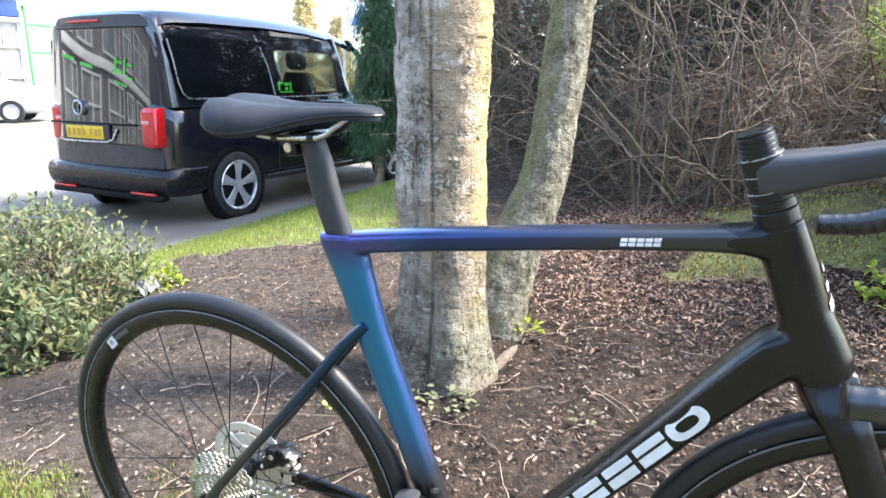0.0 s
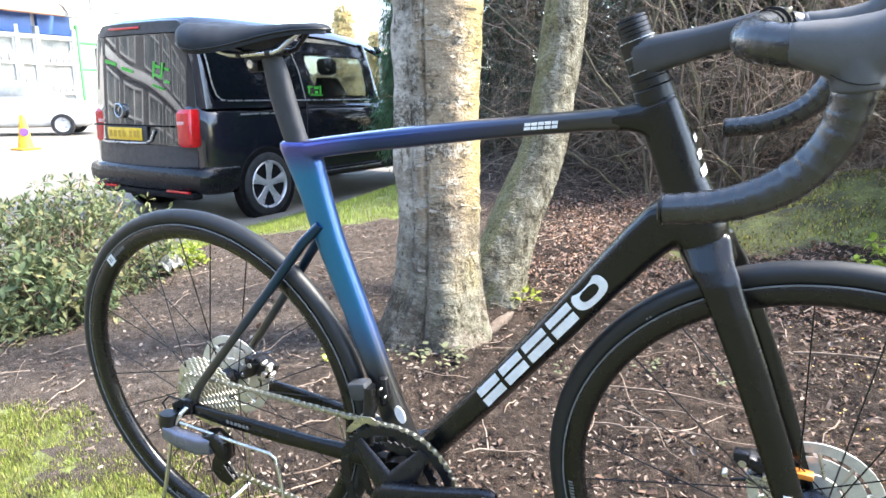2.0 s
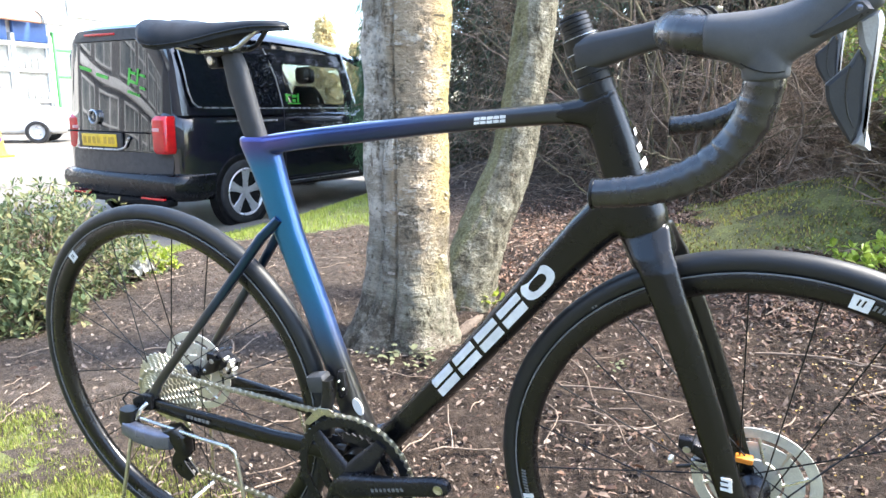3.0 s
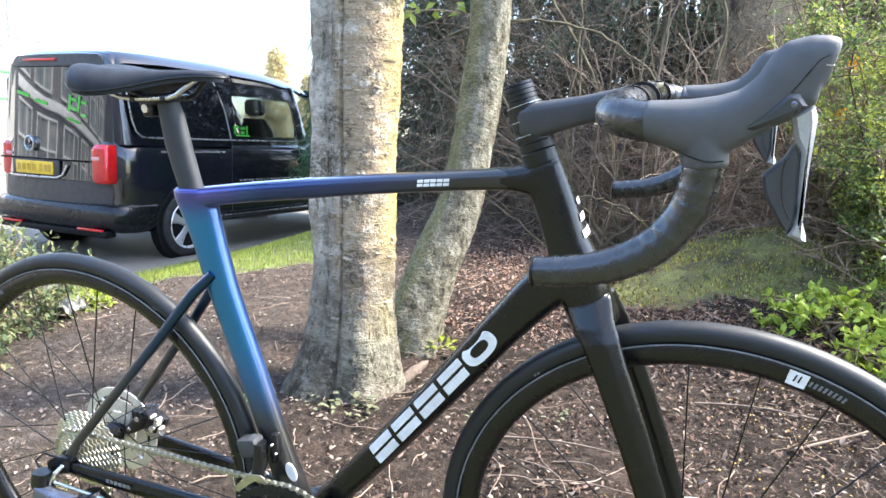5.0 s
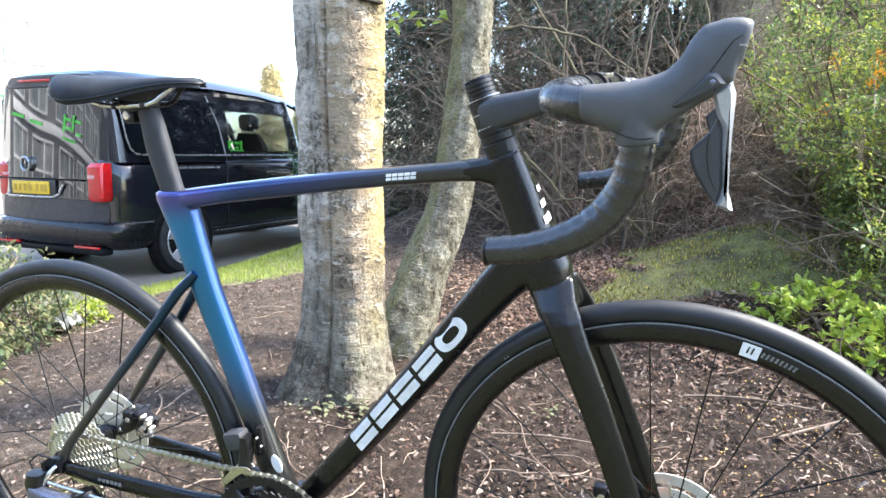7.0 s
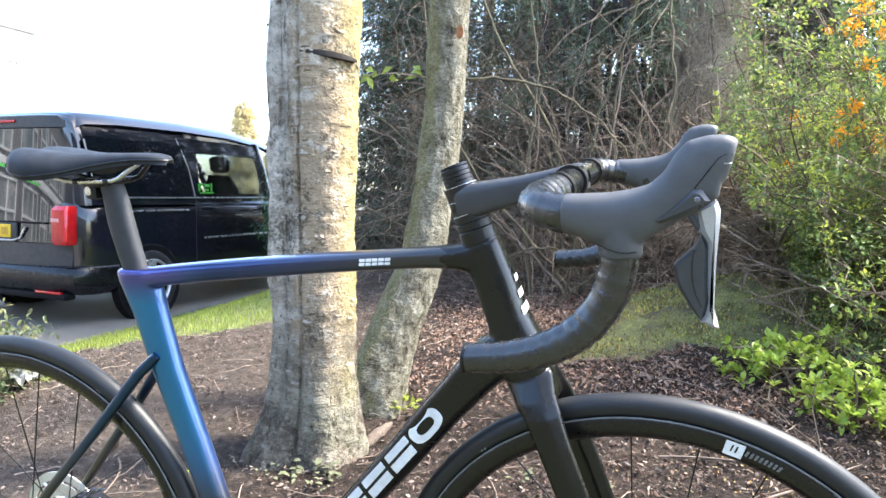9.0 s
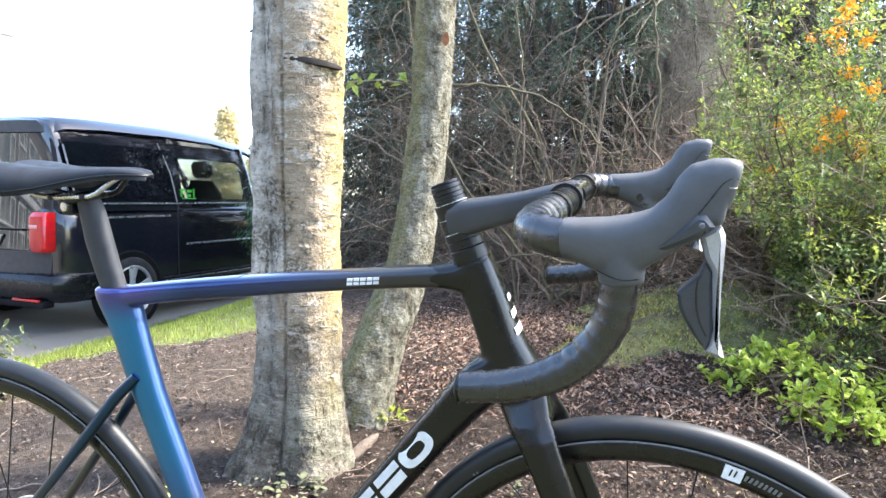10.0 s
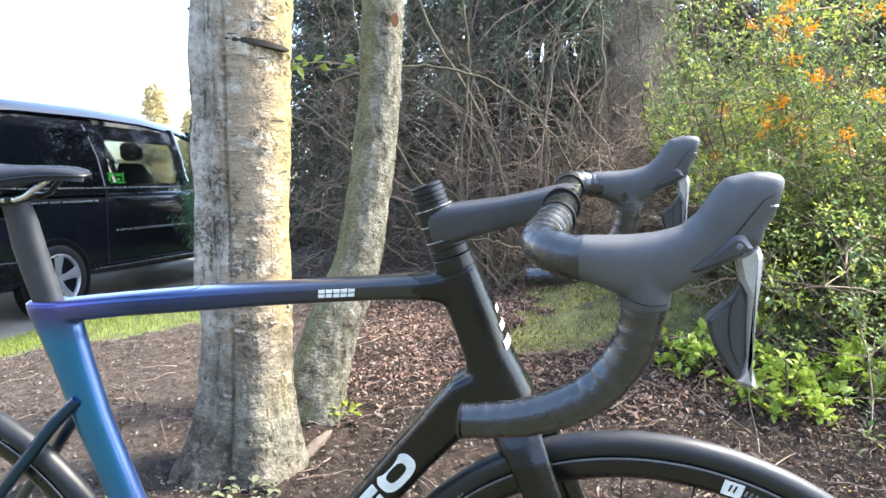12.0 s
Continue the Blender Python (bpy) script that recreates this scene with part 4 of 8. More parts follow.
for a in (radians(52), radians(132), radians(232), radians(-24)):
    co, si = math.cos(a), math.sin(a)
    sp.loft([((BBX + 0.006 * co, -0.066, BBZ + 0.006 * si), (-si * 0.024, 0, co * 0.024), (0, 0.008, 0), 2.2), ((BBX + 0.045 * co, -0.062, BBZ + 0.045 * si), (-si * 0.019, 0, co * 0.019), (0, 0.006, 0), 2.2), ((BBX + 0.075 * co, -0.057, BBZ + 0.075 * si), (-si * 0.013, 0, co * 0.013), (0, 0.004, 0), 2.4), ((BBX + 0.092 * co, -0.0545, BBZ + 0.092 * si), (-si * 0.010, 0, co * 0.010), (0, 0.003, 0), 3)], 16)
bpart("spider", sp, DARKMETAL, crank, "smooth dark spider arms")


def crank_arm(s, a):
    co, si = math.cos(a), math.sin(a)
    secs = []
    for d, h, y, w in ((-0.018, 0.011, 0.074, 0.009), (0.0, 0.021, 0.076, 0.011), (0.03, 0.0195, 0.077, 0.0105), (0.08, 0.016, 0.079, 0.009), (0.13, 0.0145, 0.081, 0.0085), (0.165, 0.0150, 0.082, 0.0085), (0.180, 0.0125, 0.082, 0.0080), (0.187, 0.006, 0.082, 0.006)):
        secs.append(((BBX + d * co, s * y, BBZ + d * si), (-si * h, 0, co * h), (0, w, 0), 3.0))
    arm = bpart("crank_arm", Geo().loft(secs, 20), DARKMETAL, crank, "satin dark crank arm")
    e = (BBX + 0.172 * co, 0, BBZ + 0.172 * si)
    bpart("pedal_thread", Geo().lathe([(0.0, s * 0.0905), (0.0045, s * 0.0905), (0.0060, s * 0.0912), (0.0072, s * 0.0912), (0.0072, s * 0.088)], e, 20), STEEL, crank, "bright pedal thread")
    return arm


crank_arm(-1, radians(15.3))
crank_arm(1, radians(195.3))
cm = Geo()
for i in range(8):
    d = 0.058 + 0.0075 * i
    co, si = math.cos(radians(15.3)), math.sin(radians(15.3))
    cm.box((BBX + d * co, -0.0889, BBZ + d * si), (0.0045, 0.0006, 0.0055), 0, Matrix.Rotation(radians(-15.3), 3, "Y"))
bpart("crank_lettering", cm, GREYDECAL, crank, "row of small grey bars")

# chain: links along the upper run, round the ring and back through the derailleur
def arc(cx, cz, r, a0, a1, n):
    return [(cx + r * math.cos(radians(a0 + (a1 - a0) * i / n)), cz + r * math.sin(radians(a0 + (a1 - a0) * i / n))) for i in range(n + 1)]


chain_line = arc(0, AXZ, 0.046, 200, 83, 14) + arc(BBX, BBZ, 0.103, 95, -92, 36) + [(0.24, 0.178)] + arc(0.064, 0.214, 0.020, -75, -190, 8) + arc(0.036, 0.284, 0.022, -10, 150, 10)
chain_y = lambda x: -0.043 - 0.006 * min(max(x / 0.3, 0), 1)
pts, acc = [], 0.0
prev = chain_line[0]
for q in chain_line[1:]:
    seg = math.hypot(q[0] - prev[0], q[1] - prev[1])
    while acc <= seg:
        f = acc / seg
        pts.append((prev[0] + (q[0] - prev[0]) * f, prev[1] + (q[1] - prev[1]) * f))
        acc += 0.0127
    acc -= seg
    prev = q
chain = bpart("chain", Geo().tube([(0.0, -0.046, AXZ + 0.0455), (0.003, -0.046, AXZ + 0.0457)], 0.002, 6), BRASS, label="silver roller chain")
lk = Geo()
for s in (-1, 1):
    lk.loft([((-0.0088, s * 0.0026, 0), (0, 0, 0.0036), (0, 0.0006, 0), 3), ((-0.0055, s * 0.0026, 0), (0, 0, 0.0043), (0, 0.0006, 0), 3), ((0, s * 0.0026, 0), (0, 0, 0.0030), (0, 0.0006, 0), 3), ((0.0055, s * 0.0026, 0), (0, 0, 0.0043), (0, 0.0006, 0), 3), ((0.0088, s * 0.0026, 0), (0, 0, 0.0036), (0, 0.0006, 0), 3)], 8)
lk.tube([(0.0063, -0.0036, 0), (0.0063, 0.0036, 0)], 0.0034, 8)
link_me = make("link", lk, BRASS, chain).data
for i in range(len(pts) - 1):
    (x0, z0), (x1, z1) = pts[i], pts[i + 1]
    ob = new("link", link_me)
    ob.parent = chain
    ob.matrix_local = Matrix.Translation(((x0 + x1) / 2, chain_y(x0) + (0.0012 if i % 2 else 0), (z0 + z1) / 2)) @ Matrix.Rotation(-math.atan2(z1 - z0, x1 - x0), 4, "Y") @ Matrix.Diagonal((1, 0.8 if i % 2 else 1, 1, 1))

# rear derailleur
rdg = Geo()
rdg.loft([((-0.028, -0.090, 0.330), (0.016, 0, 0), (0, 0.012, 0), 3), ((-0.030, -0.092, 0.310), (0.017, 0, 0), (0, 0.014, 0), 3), ((-0.026, -0.092, 0.292), (0.015, 0, 0), (0, 0.013, 0), 3)], 18)
rd = bpart("rear_derailleur", rdg, PLASTIC, label="dark electronic rear derailleur with grey body")
bpart("derailleur_body", Geo().loft([((-0.034, -0.098, 0.298), (0.004, 0, 0.014), (0, 0.010, 0), 3.5), ((0.0, -0.100, 0.292), (0.004, 0, 0.016), (0, 0.012, 0), 3.5), ((0.045, -0.098, 0.287), (0.004, 0, 0.017), (0, 0.012, 0), 3.5), ((0.066, -0.090, 0.285), (0.003, 0, 0.016), (0, 0.010, 0), 3.5)], 18), DERGREY, rd, "blue-grey metal body")
bpart("derailleur_knuckle", Geo().loft([((0.060, -0.082, 0.306), (0.018, 0, 0.004), (0, 0.016, 0), 2.6), ((0.078, -0.080, 0.288), (0.016, 0, 0.008), (0, 0.017, 0), 2.6), ((0.076, -0.078, 0.262), (0.014, 0, -0.004), (0, 0.014, 0), 2.6)], 18), PLASTIC, rd)
cage = [(0.070, 0.290), (0.086, 0.276), (0.082, 0.252), (0.062, 0.232), (0.082, 0.206), (0.066, 0.190), (0.046, 0.196), (0.030, 0.214), (0.036, 0.236), (0.054, 0.262)]
for y in (-0.062, -0.072):
    bpart("derailleur_cage", Geo().prism(cage, y, y + 0.003, 0.0008), PLASTIC, rd, "black cage plate")
for (cx, cz) in ((0.060, 0.262), (0.058, 0.208)):
    out = []
    for j in range(22):
        a = math.pi * j / 11
        rr = 0.020 if j % 2 == 0 else 0.0165
        out.append((cx + rr * math.cos(a), cz + rr * math.sin(a)))
    bpart("jockey_wheel", Geo().prism(out, -0.064, -0.0675), PLASTIC, rd)
bpart("hanger", Geo().prism([(-0.012, 0.352), (0.012, 0.352), (0.010, 0.325), (-0.016, 0.318), (-0.036, 0.322), (-0.036, 0.338)], -0.066, -0.074, 0.001), DARKMETAL, rd)
wire = [(-0.036, -0.088, 0.335), (-0.044, -0.086, 0.345), (-0.03, -0.08, 0.358), (0.0, -0.074, 0.35)]
bpart("cable", Geo().tube(wire, 0.0018, 6), PLASTIC, rd)

# front derailleur and sticker on the seat tube
fdg = Geo().box((0.348, -0.034, 0.420), (0.034, 0.026, 0.030), 0.006, Matrix.Rotation(radians(-12), 3, "Y"))
fd = bpart("front_derailleur", fdg, HOODPANEL, label="dark electronic front derailleur with metal cage")
bpart("derailleur_arm", Geo().loft([((0.366, -0.036, 0.430), (0.009, 0, 0), (0, 0.010, 0), 3), ((0.368, -0.040, 0.405), (0.011, 0, 0), (0, 0.009, 0), 3), ((0.366, -0.048, 0.380), (0.010, 0, 0), (0, 0.006, 0), 3)], 14), PLASTIC, fd)
bpart("derailleur_mount", Geo().loft([((0.384, -0.022, 0.440), (0.006, 0, 0), (0, 0.006, 0), 3), ((0.386, -0.026, 0.412), (0.009, 0, 0), (0, 0.008, 0), 3), ((0.380, -0.024, 0.395), (0.006, 0, 0), (0, 0.006, 0), 3)], 14), DARKMETAL, fd)
for x, z in ((0.383, 0.426), (0.390, 0.414)):
    bpart("derailleur_bolt", Geo().lathe([(0.0, -0.0350), (0.0015, -0.0350), (0.0022, -0.0340), (0.0022, -0.028)], (x, 0, z), 12), STEEL, fd, "small bright bolt")
for y, mt in ((-0.0560, BRASS), (-0.0440, STEEL)):
    bpart("cage_plate", Geo().prism([(0.326, 0.354), (0.335, 0.366), (0.356, 0.388), (0.378, 0.390), (0.384, 0.386), (0.361, 0.374), (0.337, 0.354)], y, y - 0.0015, 0.0004), mt, fd, "bright cage plate")
stk = Geo()
ring = [(0.4085 + 0.0085 * math.cos(a) - 0.004 * math.sin(a), 0.382 + 0.0145 * math.sin(a) + 0.001 * math.cos(a)) for a in [2 * math.pi * i / 24 for i in range(24)]]
bpart("round_sticker", stk.prism(ring, -0.0225, -0.0255, 0.0006), WHITEDECAL, frame_ob, "small oval white sticker")

# seatpost, clamp and saddle
bpart("seatpost", Geo().loft([flat(0.2585, 0.79, 0.0185, 0.0125, 2.4), flat(0.2495, 0.825, 0.0195, 0.0128, 2.4), flat(0.2405, 0.865, 0.0205, 0.0128, 2.4), flat(0.2360, 0.896, 0.0185, 0.013, 2.4), flat(0.2315, 0.915, 0.0165, 0.0135, 2.4), flat(0.2285, 0.926, 0.014, 0.013, 2.4)], 24), POSTCARB, label="matte dark grey aero seatpost")
SADDLE_FIT = Matrix.Translation((0.197, 0, 0)) @ Matrix.Diagonal((0.885, 1, 1, 1)) @ Matrix.Translation((-0.197, 0, 0))     # short saddle


def spart(name, geo, material, parent=None, label=""):
    """Part of the saddle or its clamp, set along the seatpost head."""
    return bpart(name, geo.moved(Matrix.Translation((0.011, 0, 0.0055)) @ SADDLE_FIT), material, parent, label)


cl = Geo()
cl.box((0.206, 0, 0.917), (0.058, 0.030, 0.011), 0.003, Matrix.Rotation(radians(-8), 3, "Y"))
cl.box((0.191, 0, 0.905), (0.022, 0.026, 0.020), 0.004)
sc = spart("seat_clamp", cl, DARKMETAL, label="dark seat clamp with bright bolt")
spart("clamp_bolt", Geo().lathe([(0.0, -0.0175), (0.003, -0.0175), (0.0062, -0.017), (0.0068, -0.015), (0.0068, -0.010)], (0.191, 0, 0.907), 20), STEEL, sc, "bright clamp bolt")
for x in (0.176, 0.236):
    spart("clamp_jaw", Geo().box((x, 0, 0.921), (0.012, 0.050, 0.009), 0.002), DARKMETAL, sc)


def saddle():
    prof = [(0.07, 0.026, 0.969, 0.0138), (0.0735, 0.042, 0.9712, 0.0206), (0.083, 0.058, 0.9725, 0.0284), (0.1, 0.067, 0.9715, 0.0344), (0.125, 0.0695, 0.969, 0.0361), (0.15, 0.064, 0.965, 0.0318), (0.175, 0.053, 0.9625, 0.0267), (0.2, 0.0415, 0.9612, 0.0211), (0.225, 0.0335, 0.9605, 0.0159), (0.255, 0.0275, 0.96, 0.0116), (0.285, 0.024, 0.9595, 0.009), (0.31, 0.0215, 0.958, 0.0073), (0.328, 0.0165, 0.955, 0.0052), (0.3365, 0.0085, 0.952, 0.0034)]
    rings = []
    for x, w, zt, drop in prof:
        ring = []
        for j in range(25):
            t = -1 + 2 * j / 24
            dip = -0.006 * math.exp(-((t / 0.22) ** 2)) * (1 if x < 0.3 else 0.3)
            ring.append((x, w * math.sin(t * math.pi / 2) ** 1 if abs(t) < 1 else w * t, zt - drop * abs(t) ** 2.6 + dip))
        for j in range(25):
            t = 1 - 2 * j / 24
            ring.append((x + 0.002, w * 0.93 * math.sin(t * math.pi / 2), zt - 0.0065 - (drop + 0.001) * abs(t) ** 2.2))
        rings.append(ring)
    sd = spart("saddle", Geo().rings(rings), SADDLE, label="dark grey short-nosed saddle")
    edge = [(x, -w * 0.985, zt - drop - 0.0012) for x, w, zt, drop in prof[1:-1]]
    edge2 = [(x, -y, z) for x, y, z in edge][::-1]
    nose = [(0.3385, -0.006, 0.9475), (0.3385, 0.006, 0.9475)]
    spart("saddle_trim", Geo().tube(edge + nose + edge2, 0.0016, 6), PLASTIC, sd, "shiny black edge trim")
    for s in (-1, 1):
        rail = [(0.105, s * 0.022, 0.934), (0.125, s * 0.021, 0.930), (0.150, s * 0.021, 0.923), (0.175, s * 0.021, 0.9205), (0.245, s * 0.021, 0.9215), (0.258, s * 0.020, 0.925), (0.285, s * 0.012, 0.942), (0.298, s * 0.008, 0.949)]
        spart("saddle_rail", Geo().tube(rail, 0.0036, 10), STEEL if s < 0 else DARKMETAL, sd, "metal saddle rail")
    return sd


saddle()

# stem, spacers, handlebar
AXD = Vector((-0.335, 0, 0.942))
A0 = Vector((0.7685, 0, 0.8555))


def spacer(h0, h1, r, name="spacer", mat=PLASTIC, bevel=0.0006, label=""):
    prof = [(0.0, h0), (r - bevel, h0), (r, h0 + bevel), (r, h1 - bevel), (r - bevel, h1), (0.0, h1)]
    q = Vector((0, 0, 1)).rotation_difference(AXD).to_matrix().to_4x4()
    return bpart(name, Geo().lathe(prof, (0, 0, 0), 32, "z").moved(Matrix.Translation(A0) @ q), mat, label=label, turned=True)


spacer(-0.003, 0.0125, 0.0222, "headset_cover", label="black headset top cover")
for i in range(2):
    spacer(0.0132 + 0.0097 * i, 0.0228 + 0.0097 * i, 0.0215, label="thin black headset spacer")
spacer(0.0326, 0.0672, 0.0208, "steerer_sleeve")
for h in (0.0327, 0.0500, 0.0672):
    spacer(h - 0.00045, h + 0.00045, 0.0213, "spacer_edge", GREYMETAL, 0.0001, "thin bright edge between spacers")
for i in range(4):
    spacer(0.0674 + 0.0053 * i, 0.0726 + 0.0053 * i, 0.0178, label="thin black spacer above the stem")
spacer(0.0890, 0.0925, 0.0170, "steerer_cap", DARKMETAL, label="dark steerer cap")
st = [((0.7455, 0, 0.8985), 0.0190, 0.0200), ((0.7500, 0, 0.8995), 0.0205, 0.0218), ((0.768, 0, 0.9030), 0.0205, 0.0228), ((0.79, 0, 0.9080), 0.0182, 0.021), ((0.82, 0, 0.9145), 0.0158, 0.019), ((0.85, 0, 0.921), 0.0155, 0.019), ((0.872, 0, 0.9255), 0.0165, 0.022), ((0.887, 0, 0.9285), 0.0165, 0.022), ((0.894, 0, 0.930), 0.0135, 0.0205)]
stem = bpart("stem", Geo().loft([(c, (-0.2 * h, 0, 0.98 * h), (0, w, 0), 4.0) for c, h, w in st], 28), STEMBLACK, label="boxy matte black stem", turned=True)
for s in (-1, 1):
    bpart("faceplate_bolt", Geo().lathe([(0.0, 0), (0.004, 0), (0.0048, 0.001), (0.0048, 0.005)], (0.893, s * 0.014, 0.938), 14, "z"), STEEL, stem, "bright bolt", turned=True)

OFF = 0.0115


def side_bar(s):
    y = 0.208
    c = [(0.882, 0.015, 0.9265), (0.882, 0.06, 0.9265), (0.8815, 0.105, 0.926), (0.879, 0.145, 0.9245), (0.8765, 0.168, 0.9235), (0.878, 0.185, 0.922), (0.886, 0.199, 0.9205), (0.900, 0.2065, 0.9185), (0.920, 0.209, 0.9155)]
    core = [(x + 0.0, s * yy, z) for x, yy, z in c]
    bar = bpart("handlebar", Geo().tube(core[:5], 0.0152, 18), CARBON, label="black bar with wrapped drops", turned=True)
    # wrapped tape: overlapping turns
    top = core[2:] + [(0.944, s * 0.209, 0.9105), (0.9515, s * y, 0.900)]
    drop = [(0.952, s * y, 0.896), (0.9522, s * y, 0.884), (0.9495, s * y, 0.868), (0.9455, s * y, 0.853), (0.9375, s * y, 0.838), (0.927, s * (y + 0.001), 0.824), (0.915, s * (y + 0.002), 0.8135), (0.900, s * (y + 0.003), 0.8045), (0.882, s * (y + 0.004), 0.797), (0.862, s * (y + 0.005), 0.7915), (0.842, s * (y + 0.006), 0.789), (0.8215, s * (y + 0.007), 0.787)]
    for line, r0 in ((top, 0.0168), (drop, 0.0160)):
        fine = []
        for a, b in zip(line, line[1:]):
            a, b = Vector(a), Vector(b)
            k = max(2, round((b - a).length / 0.0018))
            fine += [a.lerp(b, i / k) for i in range(k)]
        fine.append(Vector(line[-1]))
        d, rad = 0.0, []
        for i, p in enumerate(fine):
            if i:
                d += (p - fine[i - 1]).length
            ph = (d / 0.0145) % 1.0
            rad.append(r0 - 0.0003 + 0.00022 * math.cos(2 * math.pi * ph) - 0.0005 * ph)
        if line is drop:
            n = len(rad)
            rad = [r - 0.0024 * max(0, (i / n - 0.55) / 0.45) if i / n > 0.55 else r for i, r in enumerate(rad)]
        else:
            rad[0] = 0.0156
        bpart("bar_tape", Geo().tube(fine, rad, 20), TAPE, bar, "wrapped glossy black bar tape", turned=True)
    bpart("tape_band", Geo().tube([(0.8822, s * 0.098, 0.926), (0.882, s * 0.110, 0.926)], 0.0172, 20), PLASTIC, bar, turned=True)
    bpart("bar_plug", Geo().tube([(0.8215, s * (y + 0.007), 0.787), (0.8195, s * (y + 0.007), 0.787), (0.8180, s * (y + 0.007), 0.787)], [0.0142, 0.0142, 0.011], 20), PLASTIC, bar, "black bar end plug", turned=True)
    # hood
    yy = s * (y + 0.002)
    hs = [((0.906, 0.9195), 0.0150, (0.0, 1.0), 0.0158), ((0.918, 0.9175), 0.0172, (0, 1), 0.0175), ((0.940, 0.9135), 0.0222, (0.05, 1.0), 0.0178), ((0.9590, 0.9140), 0.0245, (0.02, 1.0), 0.0172), ((0.976, 0.9225), 0.0205, (-0.12, 0.99), 0.0165), ((0.990, 0.9335), 0.0202, (-0.30, 0.95), 0.0152), ((1.000, 0.9435), 0.0245, (-0.36, 0.93), 0.0142), ((1.009, 0.9512), 0.0262, (-0.34, 0.94), 0.0132), ((1.0172, 0.9572), 0.0228, (-0.05, 0.99), 0.0126), ((1.0232, 0.9595), 0.0205, (0.16, 0.98), 0.0120), ((1.0285, 0.9600), 0.0185, (0.22, 0.97), 0.0112), ((1.0318, 0.9602), 0.0150, (0.24, 0.97), 0.0085)]
    hg = Geo().loft([((c[0], yy, c[1]), (u[0] * h, 0, u[1] * h), (0, w, 0), 2.5) for c, h, u, w in hs], 28)
    hg.tube([(0.944, yy, 0.918), (0.949, yy, 0.908), (0.9515, yy, 0.899), (0.9524, yy, 0.889), (0.9526, yy, 0.884)], [0.0165, 0.0174, 0.0180, 0.0176, 0.0172], 22)
    hg.loft([((0.960, yy, 0.900), (0.018, 0, 0.006), (0, 0.013, 0), 2), ((0.978, yy, 0.913), (0.012, 0, 0.008), (0, 0.012, 0), 2)], 16)
    hg.prism([(px + 0.0104, pz + 0.0037) for px, pz in [(1.000, 0.962), (0.993, 0.938), (1.000, 0.934), (1.0080, 0.9265), (1.0130, 0.929), (1.0150, 0.942), (1.0190, 0.957), (1.012, 0.967)]], yy - 0.0118, yy + 0.0118, 0.003)
    hood = blended(bpart("brake_hood", hg, HOOD, label="dark grey rubber brake hood and shift lever", turned=True), 0.0016, 12)
    # seams of the moulding on both flanks, and the small slot near the nose
    for f in (-1, 1):
        low = [(0.9345, 0.8975, 0.0150), (0.9395, 0.8945, 0.0160), (0.9455, 0.8922, 0.0170), (0.952, 0.8905, 0.0174), (0.9585, 0.8900, 0.0168), (0.9655, 0.8905, 0.0130)]
        bpart("hood_seam", Geo().tube([(px, yy + f * w, pz) for px, pz, w in low], 0.0005, 6), PLASTIC, hood, "dark seam line", turned=True)
        top = [(1.0060, 0.9405, 0.0138), (1.0110, 0.9475, 0.0135), (1.0165, 0.9555, 0.0128), (1.0215, 0.9625, 0.0121), (1.0265, 0.9655, 0.0112), (1.0315, 0.9650, 0.0092)]
        bpart("hood_seam", Geo().tube([(px, yy + f * w, pz) for px, pz, w in top], 0.0004, 6), PLASTIC, hood, "dark seam line", turned=True)
        bpart("hood_slot", Geo().tube([(1.0255, yy + f * 0.0116, 0.9590), (1.0305, yy + f * 0.0100, 0.9585)], 0.0007, 6), GREYMETAL, hood, "small bright slot", turned=True)
    def plate(outline, half, bevel):
        return Geo().prism([(px + 0.0104, pz + 0.0037) for px, pz in outline], yy - half, yy + half, bevel)

    bpart("hood_bracket", plate([(0.966, 0.9115), (0.983, 0.9265), (0.994, 0.9365), (1.001, 0.936), (1.007, 0.9275), (0.997, 0.9205), (0.985, 0.9145), (0.972, 0.9090)], 0.0163, 0.0035), HOODPANEL, hood, "dark lever bracket", turned=True)
    bpart("lever_pivot", Geo().lathe([(0.0, s * 0.0166), (0.0017, s * 0.0166), (0.0023, s * 0.0162), (0.0023, s * 0.010)], (1.0084, yy, 0.9327), 18), DERGREY, hood, "dull grey pivot pin", turned=True)
    lever = bpart("brake_lever", plate([(0.998, 0.9205), (1.007, 0.9265), (1.012, 0.927), (1.0145, 0.921), (1.015, 0.916), (1.0145, 0.904), (1.0135, 0.881), (1.0135, 0.858), (1.0135, 0.843), (1.0165, 0.833), (1.0175, 0.828), (1.013, 0.8275), (1.0045, 0.832), (1.0075, 0.840), (1.0092, 0.850), (1.0082, 0.861), (1.0075, 0.875), (1.0068, 0.894), (1.0015, 0.904)], 0.0088, 0.0034), LEVER, hood, "polished grey brake lever", turned=True)
    bpart("shift_paddle", plate([(1.002, 0.901), (0.997, 0.890), (0.983, 0.876), (0.9845, 0.866), (0.988, 0.857), (0.995, 0.845), (1.004, 0.833), (1.008, 0.842), (1.0088, 0.850), (1.008, 0.861), (1.0072, 0.875), (1.0066, 0.892)], 0.0080, 0.0025), HOODPANEL, hood, "dark shift paddle", turned=True)
    for f in (-1, 1):
        gl = [(0.997, 0.8895), (0.9962, 0.878), (0.9968, 0.867), (0.9995, 0.855), (1.0045, 0.8445)]
        bpart("paddle_groove", Geo().tube([(px + 0.0104, yy + f * 0.0080, pz + 0.0037) for px, pz in gl], 0.0007, 6), PLASTIC, hood, "black gap between the paddles", turned=True)
    return bar


